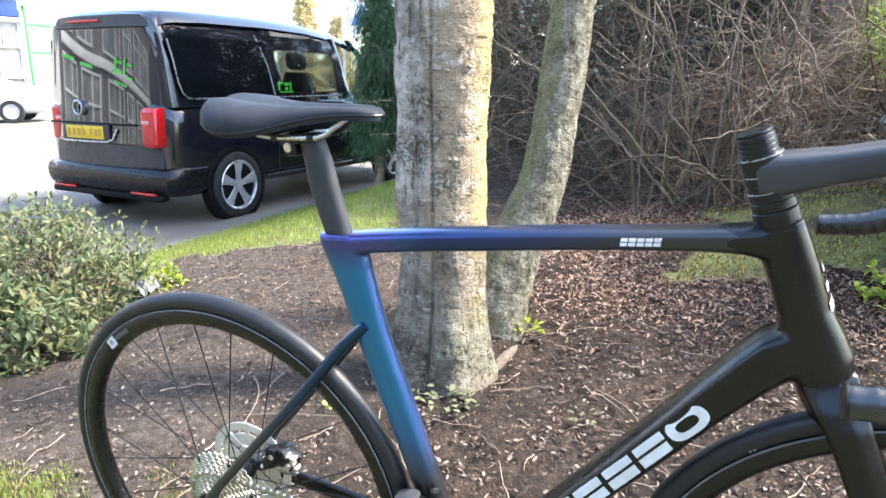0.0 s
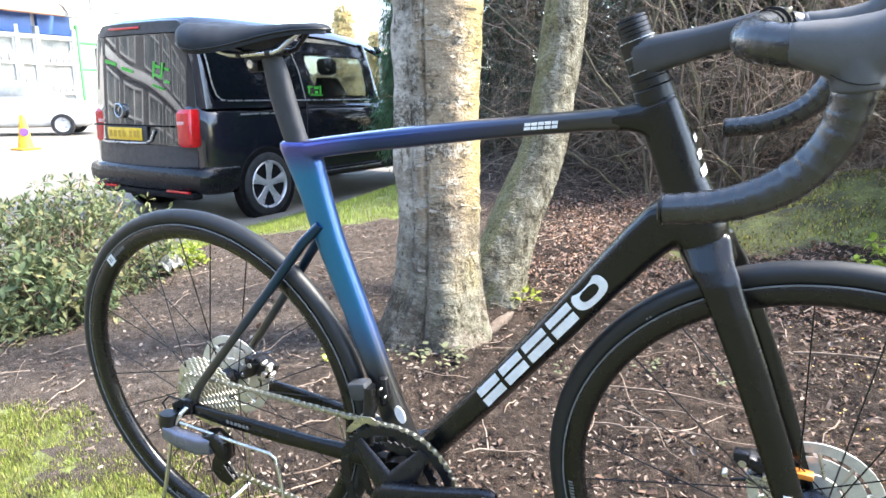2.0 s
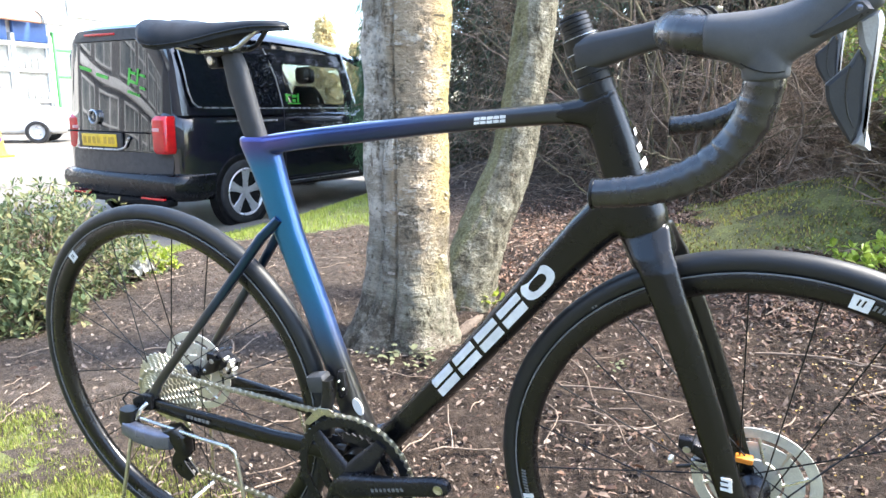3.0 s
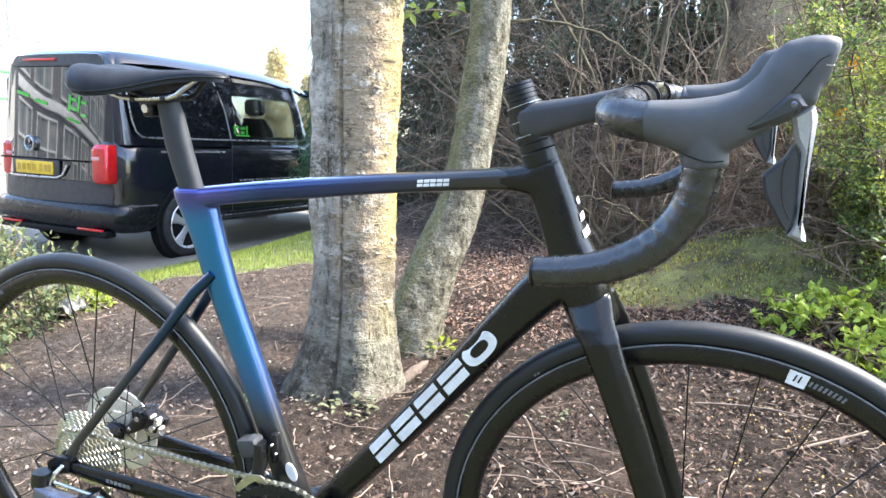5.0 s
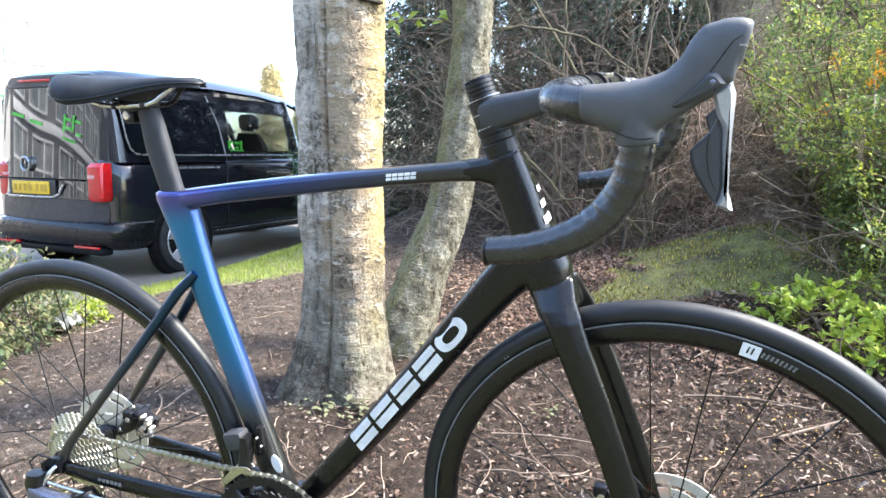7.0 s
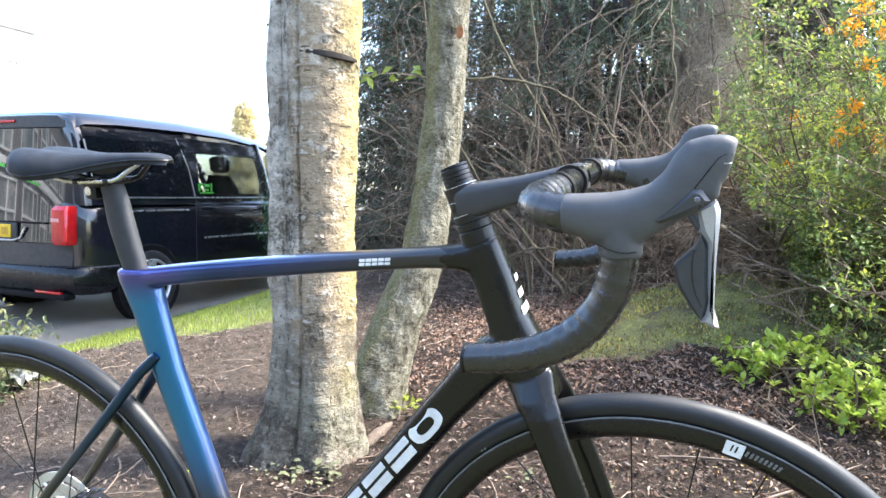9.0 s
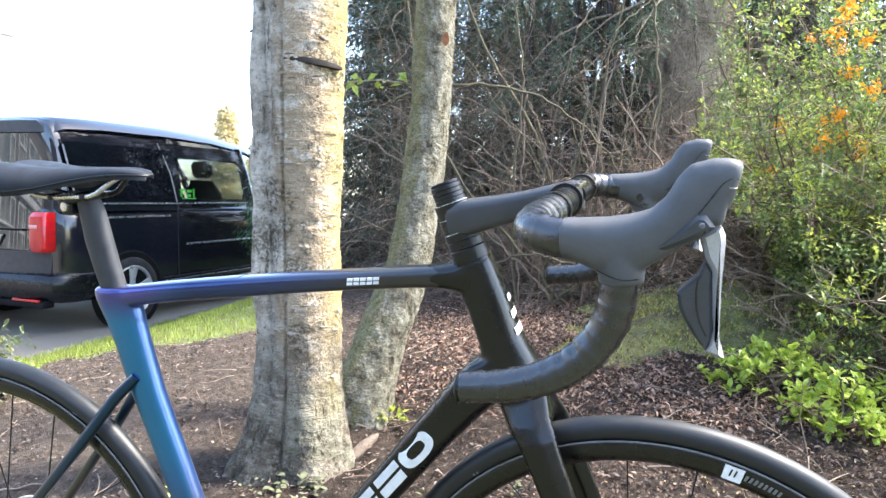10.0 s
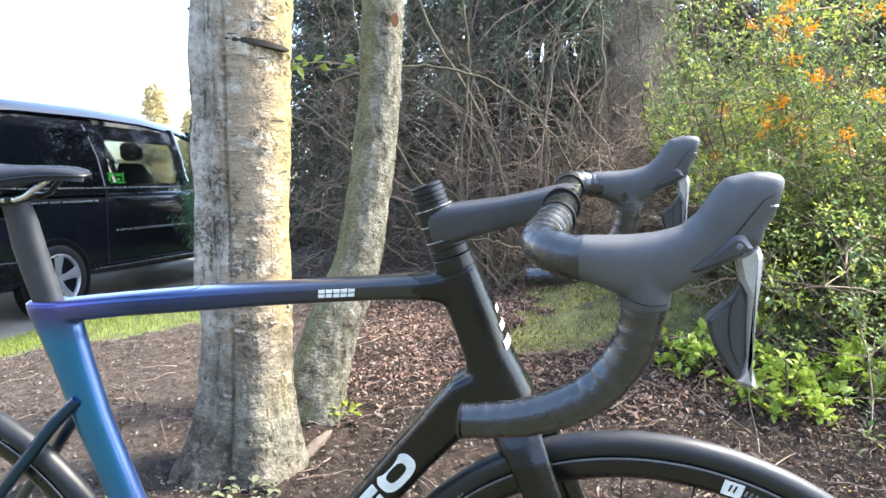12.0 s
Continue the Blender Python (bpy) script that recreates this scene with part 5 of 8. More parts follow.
side_bar(-1)
side_bar(1)
bpart("mount_clamp", Geo().tube([(0.882, -0.036, 0.9265), (0.882, -0.026, 0.9265)], 0.0185, 20), DARKMETAL, stem, "small dark bar clamp", turned=True)

# decals: plain white shapes in place of the maker's lettering
DN = Vector((-0.764, 0, 0.645))
DD = Vector((0.645, 0, 0.764))


def decal_poly(origin, dx, dz, pts, y, th=0.0007):
    ring = [tuple(Vector((origin[0], y, origin[1])) + dx * a + dz * b) for a, b in pts]
    return ring, [(p[0], p[1] - th, p[2]) for p in ring]


def plate(g, origin, dx, dz, pts, y):
    g.rings(list(decal_poly(origin, dx, dz, pts, y)))


org = (0.5515, 0.4335)
H, W = 0.0285, 0.0475
TUBE_H, TUBE_W = 0.0208, 0.0270


def on_tube(along, up, lift):
    """A point on the flank of the down tube: along it and up across it."""
    up -= 0.0082
    y = -(TUBE_W * float(np.interp(up / TUBE_H, [q[0] for q in DT_SIDE][::-1], [q[1] for q in DT_SIDE][::-1])) + lift)
    p = Vector((org[0], 0, org[1])) + DD * (along + 0.0027) + DN * up
    return (p.x, y, p.z)


def emblem_ring(outer, inner):
    """A closed band between two outlines, lying on the tube."""
    return Geo().rings([[on_tube(a, b, 0.0002) for a, b in outer], [on_tube(a, b, 0.0011) for a, b in outer], [on_tube(a, b, 0.0011) for a, b in inner], [on_tube(a, b, 0.0002) for a, b in inner]], caps=False, loop=True)


def rounded(cx, cz, hx, hz, p, lean=0.0, n=36):
    out = []
    for k in range(n):
        t = 2 * math.pi * k / n
        c_, s_ = math.cos(t), math.sin(t)
        u, w = math.copysign(abs(c_) ** (2 / p), c_) * hx, math.copysign(abs(s_) ** (2 / p), s_) * hz
        out.append((cx + u + lean * w, cz + w))
    return out


for i in range(5):
    a = 0.0525 * i
    if i == 4:
        bpart("frame_emblem", emblem_ring(rounded(a + 0.027, H / 2, 0.0275, H * 0.52, 2.7), rounded(a + 0.027, H / 2, 0.0155, H * 0.24, 2.7)), WHITEDECAL, frame_ob, "bold white ring shape")
        continue
    for k, (b0, b1) in enumerate(((0.0, 0.42), (0.56, 1.0))):
        mid, half = H * (b0 + b1) / 2, H * (b1 - b0) / 2
        g = Geo()
        rings = []
        for f in (-1, -0.5, 0, 0.5, 1):
            row = [a + W / 2 + (0.0015 if k else -0.0015) + u * (W / 2 - 0.0015) + 0.15 * f * half for u in np.linspace(-1, 1, 7)]
            rings.append([on_tube(float(x), mid + f * half, 0.0010) for x in row] + [on_tube(float(x), mid + f * half, 0.0001) for x in row[::-1]])
        bpart("frame_emblem", g.rings(rings), WHITEDECAL, frame_ob, "bold white block shape")
for i in range(5):
    g = Geo()
    a = 0.0086 * i
    for b0, b1 in ((0.0, 0.42), (0.56, 1.0)):
        plate(g, (0.6185, 0.8205), Vector((0.996, 0, 0.075)), Vector((0.12, 0, 0.99)), [(a, 0.0088 * b0), (a + 0.0072, 0.0088 * b0), (a + 0.0072, 0.0088 * b1), (a, 0.0088 * b1)], -0.0210)
    bpart("model_emblem", g, WHITEDECAL, frame_ob, "small white block shape")
g = Geo()
for i in range(6):
    plate(g, (0.085 + 0.0085 * i, 0.3245 - 0.0004 * i), Vector((1, 0, -0.05)), Vector((0.1, 0, 1)), [(0, -0.003), (0.006, -0.003), (0.006, 0.003), (0, 0.003)], -0.0682)
bpart("stay_lettering", g, GREYDECAL, frame_ob, "row of small grey bars")

# rear stand
stand = thing("bicycle_stand", BIKE, "bright steel tube stand holding the rear axle", "bike stand")
for s in (-1, 1):
    y = s * 0.085
    make("stand_leg", Geo().tube([(0.0, s * 0.073, 0.337), (-0.004, y, 0.33), (-0.022, y * 1.1, 0.30), (-0.048, y * 1.25, 0.20), (-0.075, y * 1.45, 0.10), (-0.10, y * 1.6, 0.0)], 0.0036, 10), STEEL, stand)
    make("stand_arm", Geo().tube([(-0.004, y * 1.05, 0.315), (0.06, y * 1.0, 0.306), (0.126, y * 1.0, 0.300), (0.188, y * 1.0, 0.297), (0.199, y * 1.0, 0.290), (0.204, y * 1.02, 0.262), (0.212, y * 1.1, 0.20), (0.225, y * 1.25, 0.0)], 0.0032, 10), STEEL, stand)
make("stand_bar", Geo().tube([(-0.10, -0.136, 0.004), (-0.10, 0.136, 0.004)], 0.0045, 10), STEEL, stand)
make("stand_knob", Geo().lathe([(0.0, -0.116), (0.007, -0.116), (0.010, -0.112), (0.010, -0.104)], (0.155, 0.02, 0.15), 16), WHITEDECAL, stand, "white plastic cap")

# ---- birch: two stems ----
def trunk(name, centres, radii, rough, seed, material, parent, n=88, step=0.022, flare=0.0, lobes=None):
    """A rugged stem through the centres; bark plates are real relief."""
    c = np.array(centres, float)
    z = c[:, 2]
    zs = np.arange(z[0], z[-1], step)
    rr = np.interp(zs, z, radii)
    cx = np.interp(zs, z, c[:, 0])
    cy = np.interp(zs, z, c[:, 1])
    k = np.array([0.25, 0.5, 0.25])
    for _ in range(14):
        for a in (cx, cy, rr):
            a[1:-1] = np.convolve(a, k, "valid")
    ang = np.arange(n) * 2 * np.pi / n
    verts = np.zeros((len(zs), n, 3))
    for i, zz in enumerate(zs):
        for j, a in enumerate(ang):
            p = Vector((math.cos(a) * rr[i] * 1.0, math.sin(a) * rr[i], zz)) + Vector((seed, seed * 2, 0))
            lump = noise.noise(Vector((p.x * 4, p.y * 4, p.z * 2.2))) * 0.14
            ridge = noise.noise(Vector((p.x * 24, p.y * 24, p.z * 7)))
            plate_ = noise.noise(Vector((p.x * 42, p.y * 42, p.z * 26)))
            low = math.exp(-max(0, zz - zs[0]) / 0.16)
            fl = flare * low * (1 + 0.55 * math.sin(3 * a + seed) + 0.35 * math.sin(5 * a + 2 * seed))
            base = rr[i]
            if lobes:
                base *= lobes(a, zz)
            r = base * (1 + lump) + fl + rough * (0.6 * ridge + 0.45 * plate_) * (1 + 1.6 * low)
            if lobes:
                side = math.cos(a) * 0.89 + math.sin(a) * 0.457
                weight = max(sstep(-0.25, -0.5, side), sstep(0.55, 0.30, zz), 0.12)
                cleft = noise.noise(Vector((p.x * 34, p.y * 34, p.z * 6.5))) + 0.4 * noise.noise(Vector((p.x * 80, p.y * 80, p.z * 30)))
                r -= 0.008 * weight * max(0.0, -cleft - 0.12)
            verts[i, j] = (cx[i] + r * math.cos(a), cy[i] + r * math.sin(a), zz)
    idx = np.arange(len(zs) * n).reshape(len(zs), n)
    f = np.stack([idx[:-1], np.roll(idx[:-1], -1, 1), np.roll(idx[1:], -1, 1), idx[1:]], -1).reshape(-1, 4)
    return fast_mesh(name, verts.reshape(-1, 3), f, material, smooth=True, parent=parent)


def two_lobes(a, z):
    """Section of the birch: a broad round side and a narrow one grown together with a furrow between."""
    a = a + 0.06 * math.sin(5 * z + 1)
    best = 0.35
    for ox, oy, r in ((0.26, -0.02, 0.76), (-0.69, 0.10, 0.345)):
        # axes along and across the width of the trunk
        dx, dy = math.cos(a) * 0.89 + math.sin(a) * 0.457, -math.cos(a) * 0.457 + math.sin(a) * 0.89
        r = r * (1 + 0.06 * math.sin(4.3 * z + 7 * ox) + 0.035 * math.sin(13 * z + 3 * ox))
        d = ox * dx + oy * dy
        q = d * d - (ox * ox + oy * oy) + r * r
        if q > 0:
            best = max(best, d + math.sqrt(q))
    return 0.66 * best + 0.34 * 0.95


birch = thing("birch_tree", Matrix(), "old birch with two rough mossy grey stems", "tree")


def birch_trunk(n=270, step=0.0075):
    """Main stem: papery peeling bark, a fissured grey side and a cracked flaring foot; gives its points and outward ways."""
    c = np.array([(-0.075, 1.03, -0.02), (-0.07, 1.03, 0.25), (-0.07, 1.03, 0.6), (-0.075, 1.03, 1.0), (-0.07, 1.02, 1.5), (-0.05, 1.0, 2.6), (-0.02, 0.98, 3.6)])
    zs = np.arange(-0.02, 3.6, step)
    cx, cy = np.interp(zs, c[:, 2], c[:, 0]), np.interp(zs, c[:, 2], c[:, 1])
    rr = np.interp(zs, c[:, 2], [0.150, 0.134, 0.136, 0.139, 0.138, 0.125, 0.11])
    k = np.array([0.25, 0.5, 0.25])
    for _ in range(20):
        for a in (cx, cy, rr):
            a[1:-1] = np.convolve(a, k, "valid")
    verts = np.zeros((len(zs), n, 3))
    ways = np.zeros((len(zs), n, 3))
    nz = noise.noise
    for i, zz in enumerate(zs):
        low = math.exp(-max(0.0, zz - 0.02) / 0.13)
        foot = float(sstep(0.62, 0.25, zz))
        for j in range(n):
            a = 2 * math.pi * j / n
            co, si = math.cos(a), math.sin(a)
            side = co * 0.89 + si * 0.457
            left = float(sstep(-0.30, -0.60, side))
            x, y = co * rr[i] + 3.0, si * rr[i] + 6.0
            r = rr[i] * two_lobes(a, zz) * (1 + 0.10 * nz(Vector((x * 5, y * 5, zz * 2.6))))
            r += 0.060 * low * (1 + 0.55 * math.sin(3 * a + 3.0) + 0.35 * math.sin(5 * a + 6.0) + 0.5 * max(0.0, -side))
            front = 1.0 if si < 0 else 0.0
            r -= front * 0.013 * math.exp(-((side + 0.40 + 0.05 * nz(Vector((0.3, 0.7, zz * 4)))) / 0.055) ** 2)     # seam between the two grown-together columns
            r += left * 0.010 * nz(Vector((7.1, 2.2, zz * 5.5)))
            peel = nz(Vector((x * 9, y * 9, zz * 30)))
            r += (0.0030 if peel > 0.12 else (0.0012 if peel > -0.15 else 0.0)) * (1 - 0.7 * left)
            r += 0.0022 * nz(Vector((x * 70, y * 70, zz * 75)))
            rough = max(left, 0.75 * foot)
            if rough > 0.02:
                cleft = nz(Vector((x * 27, y * 27, zz * 6.5))) + 0.5 * nz(Vector((x * 64, y * 64, zz * 24)))
                r += rough * (0.0035 * nz(Vector((x * 34, y * 34, zz * 14))) - 0.012 * max(0.0, -cleft - 0.18))
            verts[i, j] = (cx[i] + r * co, cy[i] + r * si, zz)
            ways[i, j] = (co, si, 0)
    idx = np.arange(len(zs) * n).reshape(len(zs), n)
    f = np.stack([idx[:-1], np.roll(idx[:-1], -1, 1), np.roll(idx[1:], -1, 1), idx[1:]], -1).reshape(-1, 4)
    fast_mesh("trunk", verts.reshape(-1, 3), f, BARK, smooth=True, parent=birch)
    return verts.reshape(-1, 3), ways.reshape(-1, 3)


def bark_peel(points, ways, count, seed):
    """Small curls of paper bark standing off the trunk."""
    rs = np.random.RandomState(seed)
    ok = np.where((points[:, 2] > 0.22) & (points[:, 2] < 2.3))[0]
    pick = rs.choice(ok, count, replace=False)
    p, o = points[pick], ways[pick]
    t = np.stack([-o[:, 1], o[:, 0], np.zeros(count)], 1)
    up = np.array([[0, 0, 1.0]]) + t * rs.normal(0, 0.25, (count, 1))
    w = rs.uniform(0.008, 0.034, count)[:, None]
    h = rs.uniform(0.004, 0.013, count)[:, None] * rs.choice([1, -1], count)[:, None]
    lift = rs.uniform(0.0008, 0.0035, count)[:, None]
    rows = []
    for u in (-1.0, -0.33, 0.33, 1.0):
        sag = 0.35 * w * u * u
        base = p + t * w * u * 0.5 + o * (0.0012 - sag * 0.12)
        rows += [base - o * 0.002, base + up * h * (1 - 0.35 * abs(u)) * 0.55 + o * lift * 0.45, base + up * h * (1 - 0.45 * abs(u)) + o * lift]
    v = np.stack(rows, 1).reshape(-1, 3)
    q = np.array([[3 * a + b, 3 * (a + 1) + b, 3 * (a + 1) + b + 1, 3 * a + b + 1] for a in range(3) for b in range(2)])
    f = (np.arange(count)[:, None, None] * 12 + q[None]).reshape(-1, 4)
    ob = fast_mesh("bark_peel", v, f, PEEL, smooth=True, parent=birch)
    tagged(ob, kind="stuff")


bark_peel(*birch_trunk(), 420, 8)
trunk("stem", [(-0.05, 1.40, 0.0), (-0.02, 1.42, 0.2), (0.05, 1.50, 0.45), (0.105, 1.57, 0.65), (0.125, 1.62, 0.9), (0.16, 1.66, 1.25), (0.19, 1.70, 2.6), (0.22, 1.73, 3.6)], [0.12, 0.11, 0.098, 0.086, 0.082, 0.076, 0.07, 0.06], 0.010, 9.0, BARK2, birch, n=150, step=0.009, flare=0.045)

# ---- plants ----
LITTER = leafy("dead_leaves", [(0.060, 0.036, 0.027), (0.105, 0.066, 0.050), (0.165, 0.112, 0.086), (0.080, 0.044, 0.031), (0.23, 0.175, 0.14), (0.135, 0.076, 0.052), (0.055, 0.034, 0.027), (0.10, 0.06, 0.045)], 0.75, 0.12, 0.25)
CURLED = leafy("curled_dead_leaves", [(0.17, 0.118, 0.094), (0.12, 0.074, 0.055), (0.075, 0.046, 0.036), (0.25, 0.20, 0.165), (0.15, 0.088, 0.060), (0.055, 0.036, 0.028), (0.10, 0.062, 0.048)], 0.6, 0.12, 0.25)
CHIPS = leafy("bark_chips", [(0.055, 0.040, 0.032), (0.12, 0.09, 0.07), (0.20, 0.155, 0.125), (0.085, 0.062, 0.05), (0.30, 0.245, 0.20), (0.06, 0.046, 0.038)], 0.85, 0.0, 0.2)
PETALS = leafy("fallen_petals", [(0.42, 0.26, 0.05), (0.46, 0.33, 0.12), (0.36, 0.28, 0.14)], 0.7, 0.2)
GRASS = leafy("grass_blades", [(0.20, 0.27, 0.04), (0.29, 0.37, 0.058), (0.37, 0.42, 0.085), (0.17, 0.21, 0.04), (0.37, 0.35, 0.14)], 0.5, 0.4)
MOSSB = leafy("moss_tufts", [(0.17, 0.175, 0.042), (0.33, 0.33, 0.075), (0.54, 0.49, 0.13), (0.10, 0.098, 0.03), (0.36, 0.26, 0.12), (0.13, 0.09, 0.055)], 0.85, 0.2)
VERGE = leafy("sparse_grass_blades", [(0.17, 0.22, 0.04), (0.24, 0.29, 0.055), (0.30, 0.31, 0.08), (0.14, 0.165, 0.04), (0.28, 0.235, 0.11)], 0.6, 0.3)
OLIVE = leafy("olive_green_leaves", [(0.0738, 0.107, 0.0492), (0.123, 0.16, 0.0738), (0.18, 0.201, 0.0984), (0.246, 0.221, 0.0984), (0.0984, 0.135, 0.0656), (0.15, 0.185, 0.10)], 0.6, 0.25, 0.22)
YELLOWG = leafy("yellow_green_leaves", [(0.28, 0.36, 0.04), (0.36, 0.42, 0.07), (0.22, 0.31, 0.04)], 0.45, 0.4)
BRIGHT = leafy("bright_green_leaves", [(0.27, 0.38, 0.05), (0.38, 0.50, 0.075), (0.48, 0.56, 0.11), (0.20, 0.30, 0.05)], 0.38, 0.35)
BERB = leafy("small_evergreen_leaves", [(0.058, 0.10, 0.045), (0.092, 0.148, 0.058), (0.14, 0.21, 0.07), (0.19, 0.26, 0.08), (0.11, 0.17, 0.065), (0.40, 0.45, 0.09), (0.08, 0.13, 0.055)], 0.42, 0.45, 0.3)
# brighter copy of the shrub's leaves, with sunlight put into the colour
BERBY = leafy("sunlit_yellow_green_leaves", [(0.30, 0.37, 0.06), (0.44, 0.49, 0.085), (0.22, 0.30, 0.06), (0.53, 0.55, 0.11)], 0.42, 0.48)
FLOWER = leafy("orange_flowers", [(0.85, 0.34, 0.012), (0.88, 0.43, 0.02), (0.80, 0.28, 0.01)], 0.5, 0.35)
CONIF = leafy("dark_conifer_sprays", [(0.042, 0.062, 0.036), (0.070, 0.102, 0.056), (0.100, 0.142, 0.076), (0.075, 0.080, 0.052), (0.13, 0.105, 0.070)], 0.5, 0.25)
CONIF2 = leafy("green_cypress_sprays", [(0.05, 0.10, 0.045), (0.075, 0.145, 0.06), (0.10, 0.19, 0.08), (0.055, 0.11, 0.05)], 0.55, 0.25)
WEED = leafy("pale_weed_leaves", [(0.075, 0.085, 0.042), (0.105, 0.115, 0.062), (0.15, 0.155, 0.09), (0.11, 0.09, 0.06)], 0.7, 0.15, 0.2)


def stuff(ob, label, category):
    return tagged(ob, label, category, kind="stuff")


def scatter(rng, n, x0, x1, y0, y1, keep):
    x, y = rng.uniform(x0, x1, n), rng.uniform(y0, y1, n)
    k = keep(x, y)
    return x[k], y[k]


def flat_leaves(name, rng, x, y, lift, lo, hi, ratio, material, tilt=0.45, fold=0.25):
    n = len(x)
    a = rng.uniform(0, 2 * np.pi, n)
    L = rng.uniform(lo, hi, n)
    along = np.stack([np.cos(a), np.sin(a), rng.normal(0, tilt, n)], 1)
    nrm = np.stack([rng.normal(0, tilt, n), rng.normal(0, tilt, n), np.ones(n)], 1)
    z = ground_z(x, y) + 0.004 + np.abs(rng.normal(0, lift, n))
    return oval_leaf_mesh(name, np.stack([x, y, z], 1), along, nrm, L, L * rng.uniform(ratio * 0.7, ratio * 1.3, n), material, fold)


def clear_of_trunk(x, y):
    return (np.hypot(x + 0.07, y - 1.03) > 0.13) & (np.hypot(x + 0.03, y - 1.42) > 0.1)


soil_only = lambda x, y: ~is_turf(x, y) & ~is_moss(x, y) & clear_of_trunk(x, y)
rng = np.random.RandomState(11)
x, y = scatter(rng, 42000, -2.3, 2.9, 0.05, 4.3, soil_only)
stuff(flat_leaves("bark_mulch", rng, x, y, 0.004, 0.005, 0.020, 0.45, CHIPS, 0.35, 0.1), "dark brown bark chips scattered over the bed", "bark mulch")
dens = lambda x, y: soil_only(x, y) & (rng.uniform(0, 1, len(x)) < (0.70 + 0.30 * sstep(0.8, 1.7, y)) * np.clip(0.12 + 0.83 * sstep(-0.2, 0.9, x) + 0.40 * sstep(1.2, 2.6, y) + 0.25 * wobble(x, y, 6, 3.0), 0.05, 1))
x, y = scatter(rng, 88000, -2.2, 2.9, 0.1, 4.3, dens)
stuff(flat_leaves("dead_leaf_litter", rng, x, y, 0.008, 0.005, 0.021, 0.34, LITTER, 0.55, 0.5), "dry brown and tan dead leaves covering the bed", "leaf litter")
x, y = scatter(rng, 22000, -1.2, 2.9, 0.25, 4.2, lambda x, y: soil_only(x, y) & (rng.uniform(0, 1, len(x)) < (0.45 + 0.55 * sstep(0.8, 1.6, y)) * np.clip(0.012 + 0.82 * sstep(0.05, 0.9, x) + 0.70 * sstep(-0.5, 0.3, x) * sstep(1.5, 2.2, y) + 0.3 * wobble(x, y, 5, 2.0), 0.02, 1)))
stuff(flat_leaves("large_dead_leaves", rng, x, y, 0.010, 0.013, 0.034, 0.42, CURLED, 0.60, 0.6), "larger curled brown dead leaves on the bed", "leaf litter")
# russet litter, its colours lightened to stand for sun on this stretch
RUSSET = leafy("russet_sunlit_leaves", [(0.36, 0.22, 0.155), (0.24, 0.135, 0.09), (0.46, 0.34, 0.265), (0.17, 0.09, 0.062), (0.40, 0.255, 0.18), (0.28, 0.18, 0.13)], 0.6, 0.2, 0.25)
x, y = scatter(rng, 32000, -0.5, 1.7, 1.35, 3.3, lambda x, y: soil_only(x, y) & (rng.uniform(0, 1, len(x)) < np.clip(sstep(1.35, 1.9, y) * sstep(-0.35, 0.25, x + 0.15 * wobble(x, y, 4, 1.0)) * sstep(1.7, 1.3, x) * (0.62 + 0.35 * wobble(x, y, 6, 4.0)), 0, 1)))
stuff(flat_leaves("russet_leaves", rng, x, y, 0.012, 0.010, 0.030, 0.36, RUSSET, 0.55, 0.5), "crisp russet dead leaves behind the trees, paled as if sunlit", "leaf litter")
x, y = scatter(rng, 9000, 0.5, 3.0, 0.3, 4.2, lambda x, y: (rng.uniform(0, 1, len(x)) < np.clip(0.03 + 0.8 * sstep(0.85, 1.35, x) * sstep(0.0, 0.6, 1.7 - y) + 0.45 * is_moss(x, y), 0, 1)))
stuff(flat_leaves("fallen_petals", rng, x, y, 0.010, 0.004, 0.010, 0.8, PETALS, 0.5, 0.2), "tiny yellow fallen petals on mulch and moss", "petals")
lines = []
for _ in range(420):
    x0, y0 = rng.uniform(-1.5, 2.6), rng.uniform(0.15, 3.6)
    if not soil_only(np.array([x0]), np.array([y0]))[0]:
        continue
    a, L = rng.uniform(0, 2 * np.pi), rng.uniform(0.05, 0.22)
    p = wander(rng, (x0, y0, 0), (math.cos(a), math.sin(a), 0), L, 6, 0.18)
    p[:, 2] = ground_z(p[:, 0], p[:, 1]) + 0.010 + rng.uniform(0, 0.012, 6)
    lines.append((p, np.linspace(rng.uniform(0.0012, 0.0030), 0.0008, 6)))
stuff(twig_mesh("fallen_twigs", lines, PALETWIG), "short pale dry twigs lying on the mulch", "twigs")


def fallen_stick(x0, y0, x1, y1, r, bend=0.03, lift=0.012):
    t = np.linspace(0, 1, 9)
    px = x0 + (x1 - x0) * t + bend * np.sin(t * 5)
    py = y0 + (y1 - y0) * t + bend * np.cos(t * 4)
    p = np.stack([px, py, ground_z(px, py) + lift + 0.02 * np.sin(t * 3.1)], 1)
    ob = twig_mesh("fallen_stick", [(p, np.linspace(r * 0.75, r * 0.3, 9))], PALETWIG, 7)
    return tagged(ob, "long pale dry stick lying on the mulch", "stick", "sticks on the mulch")


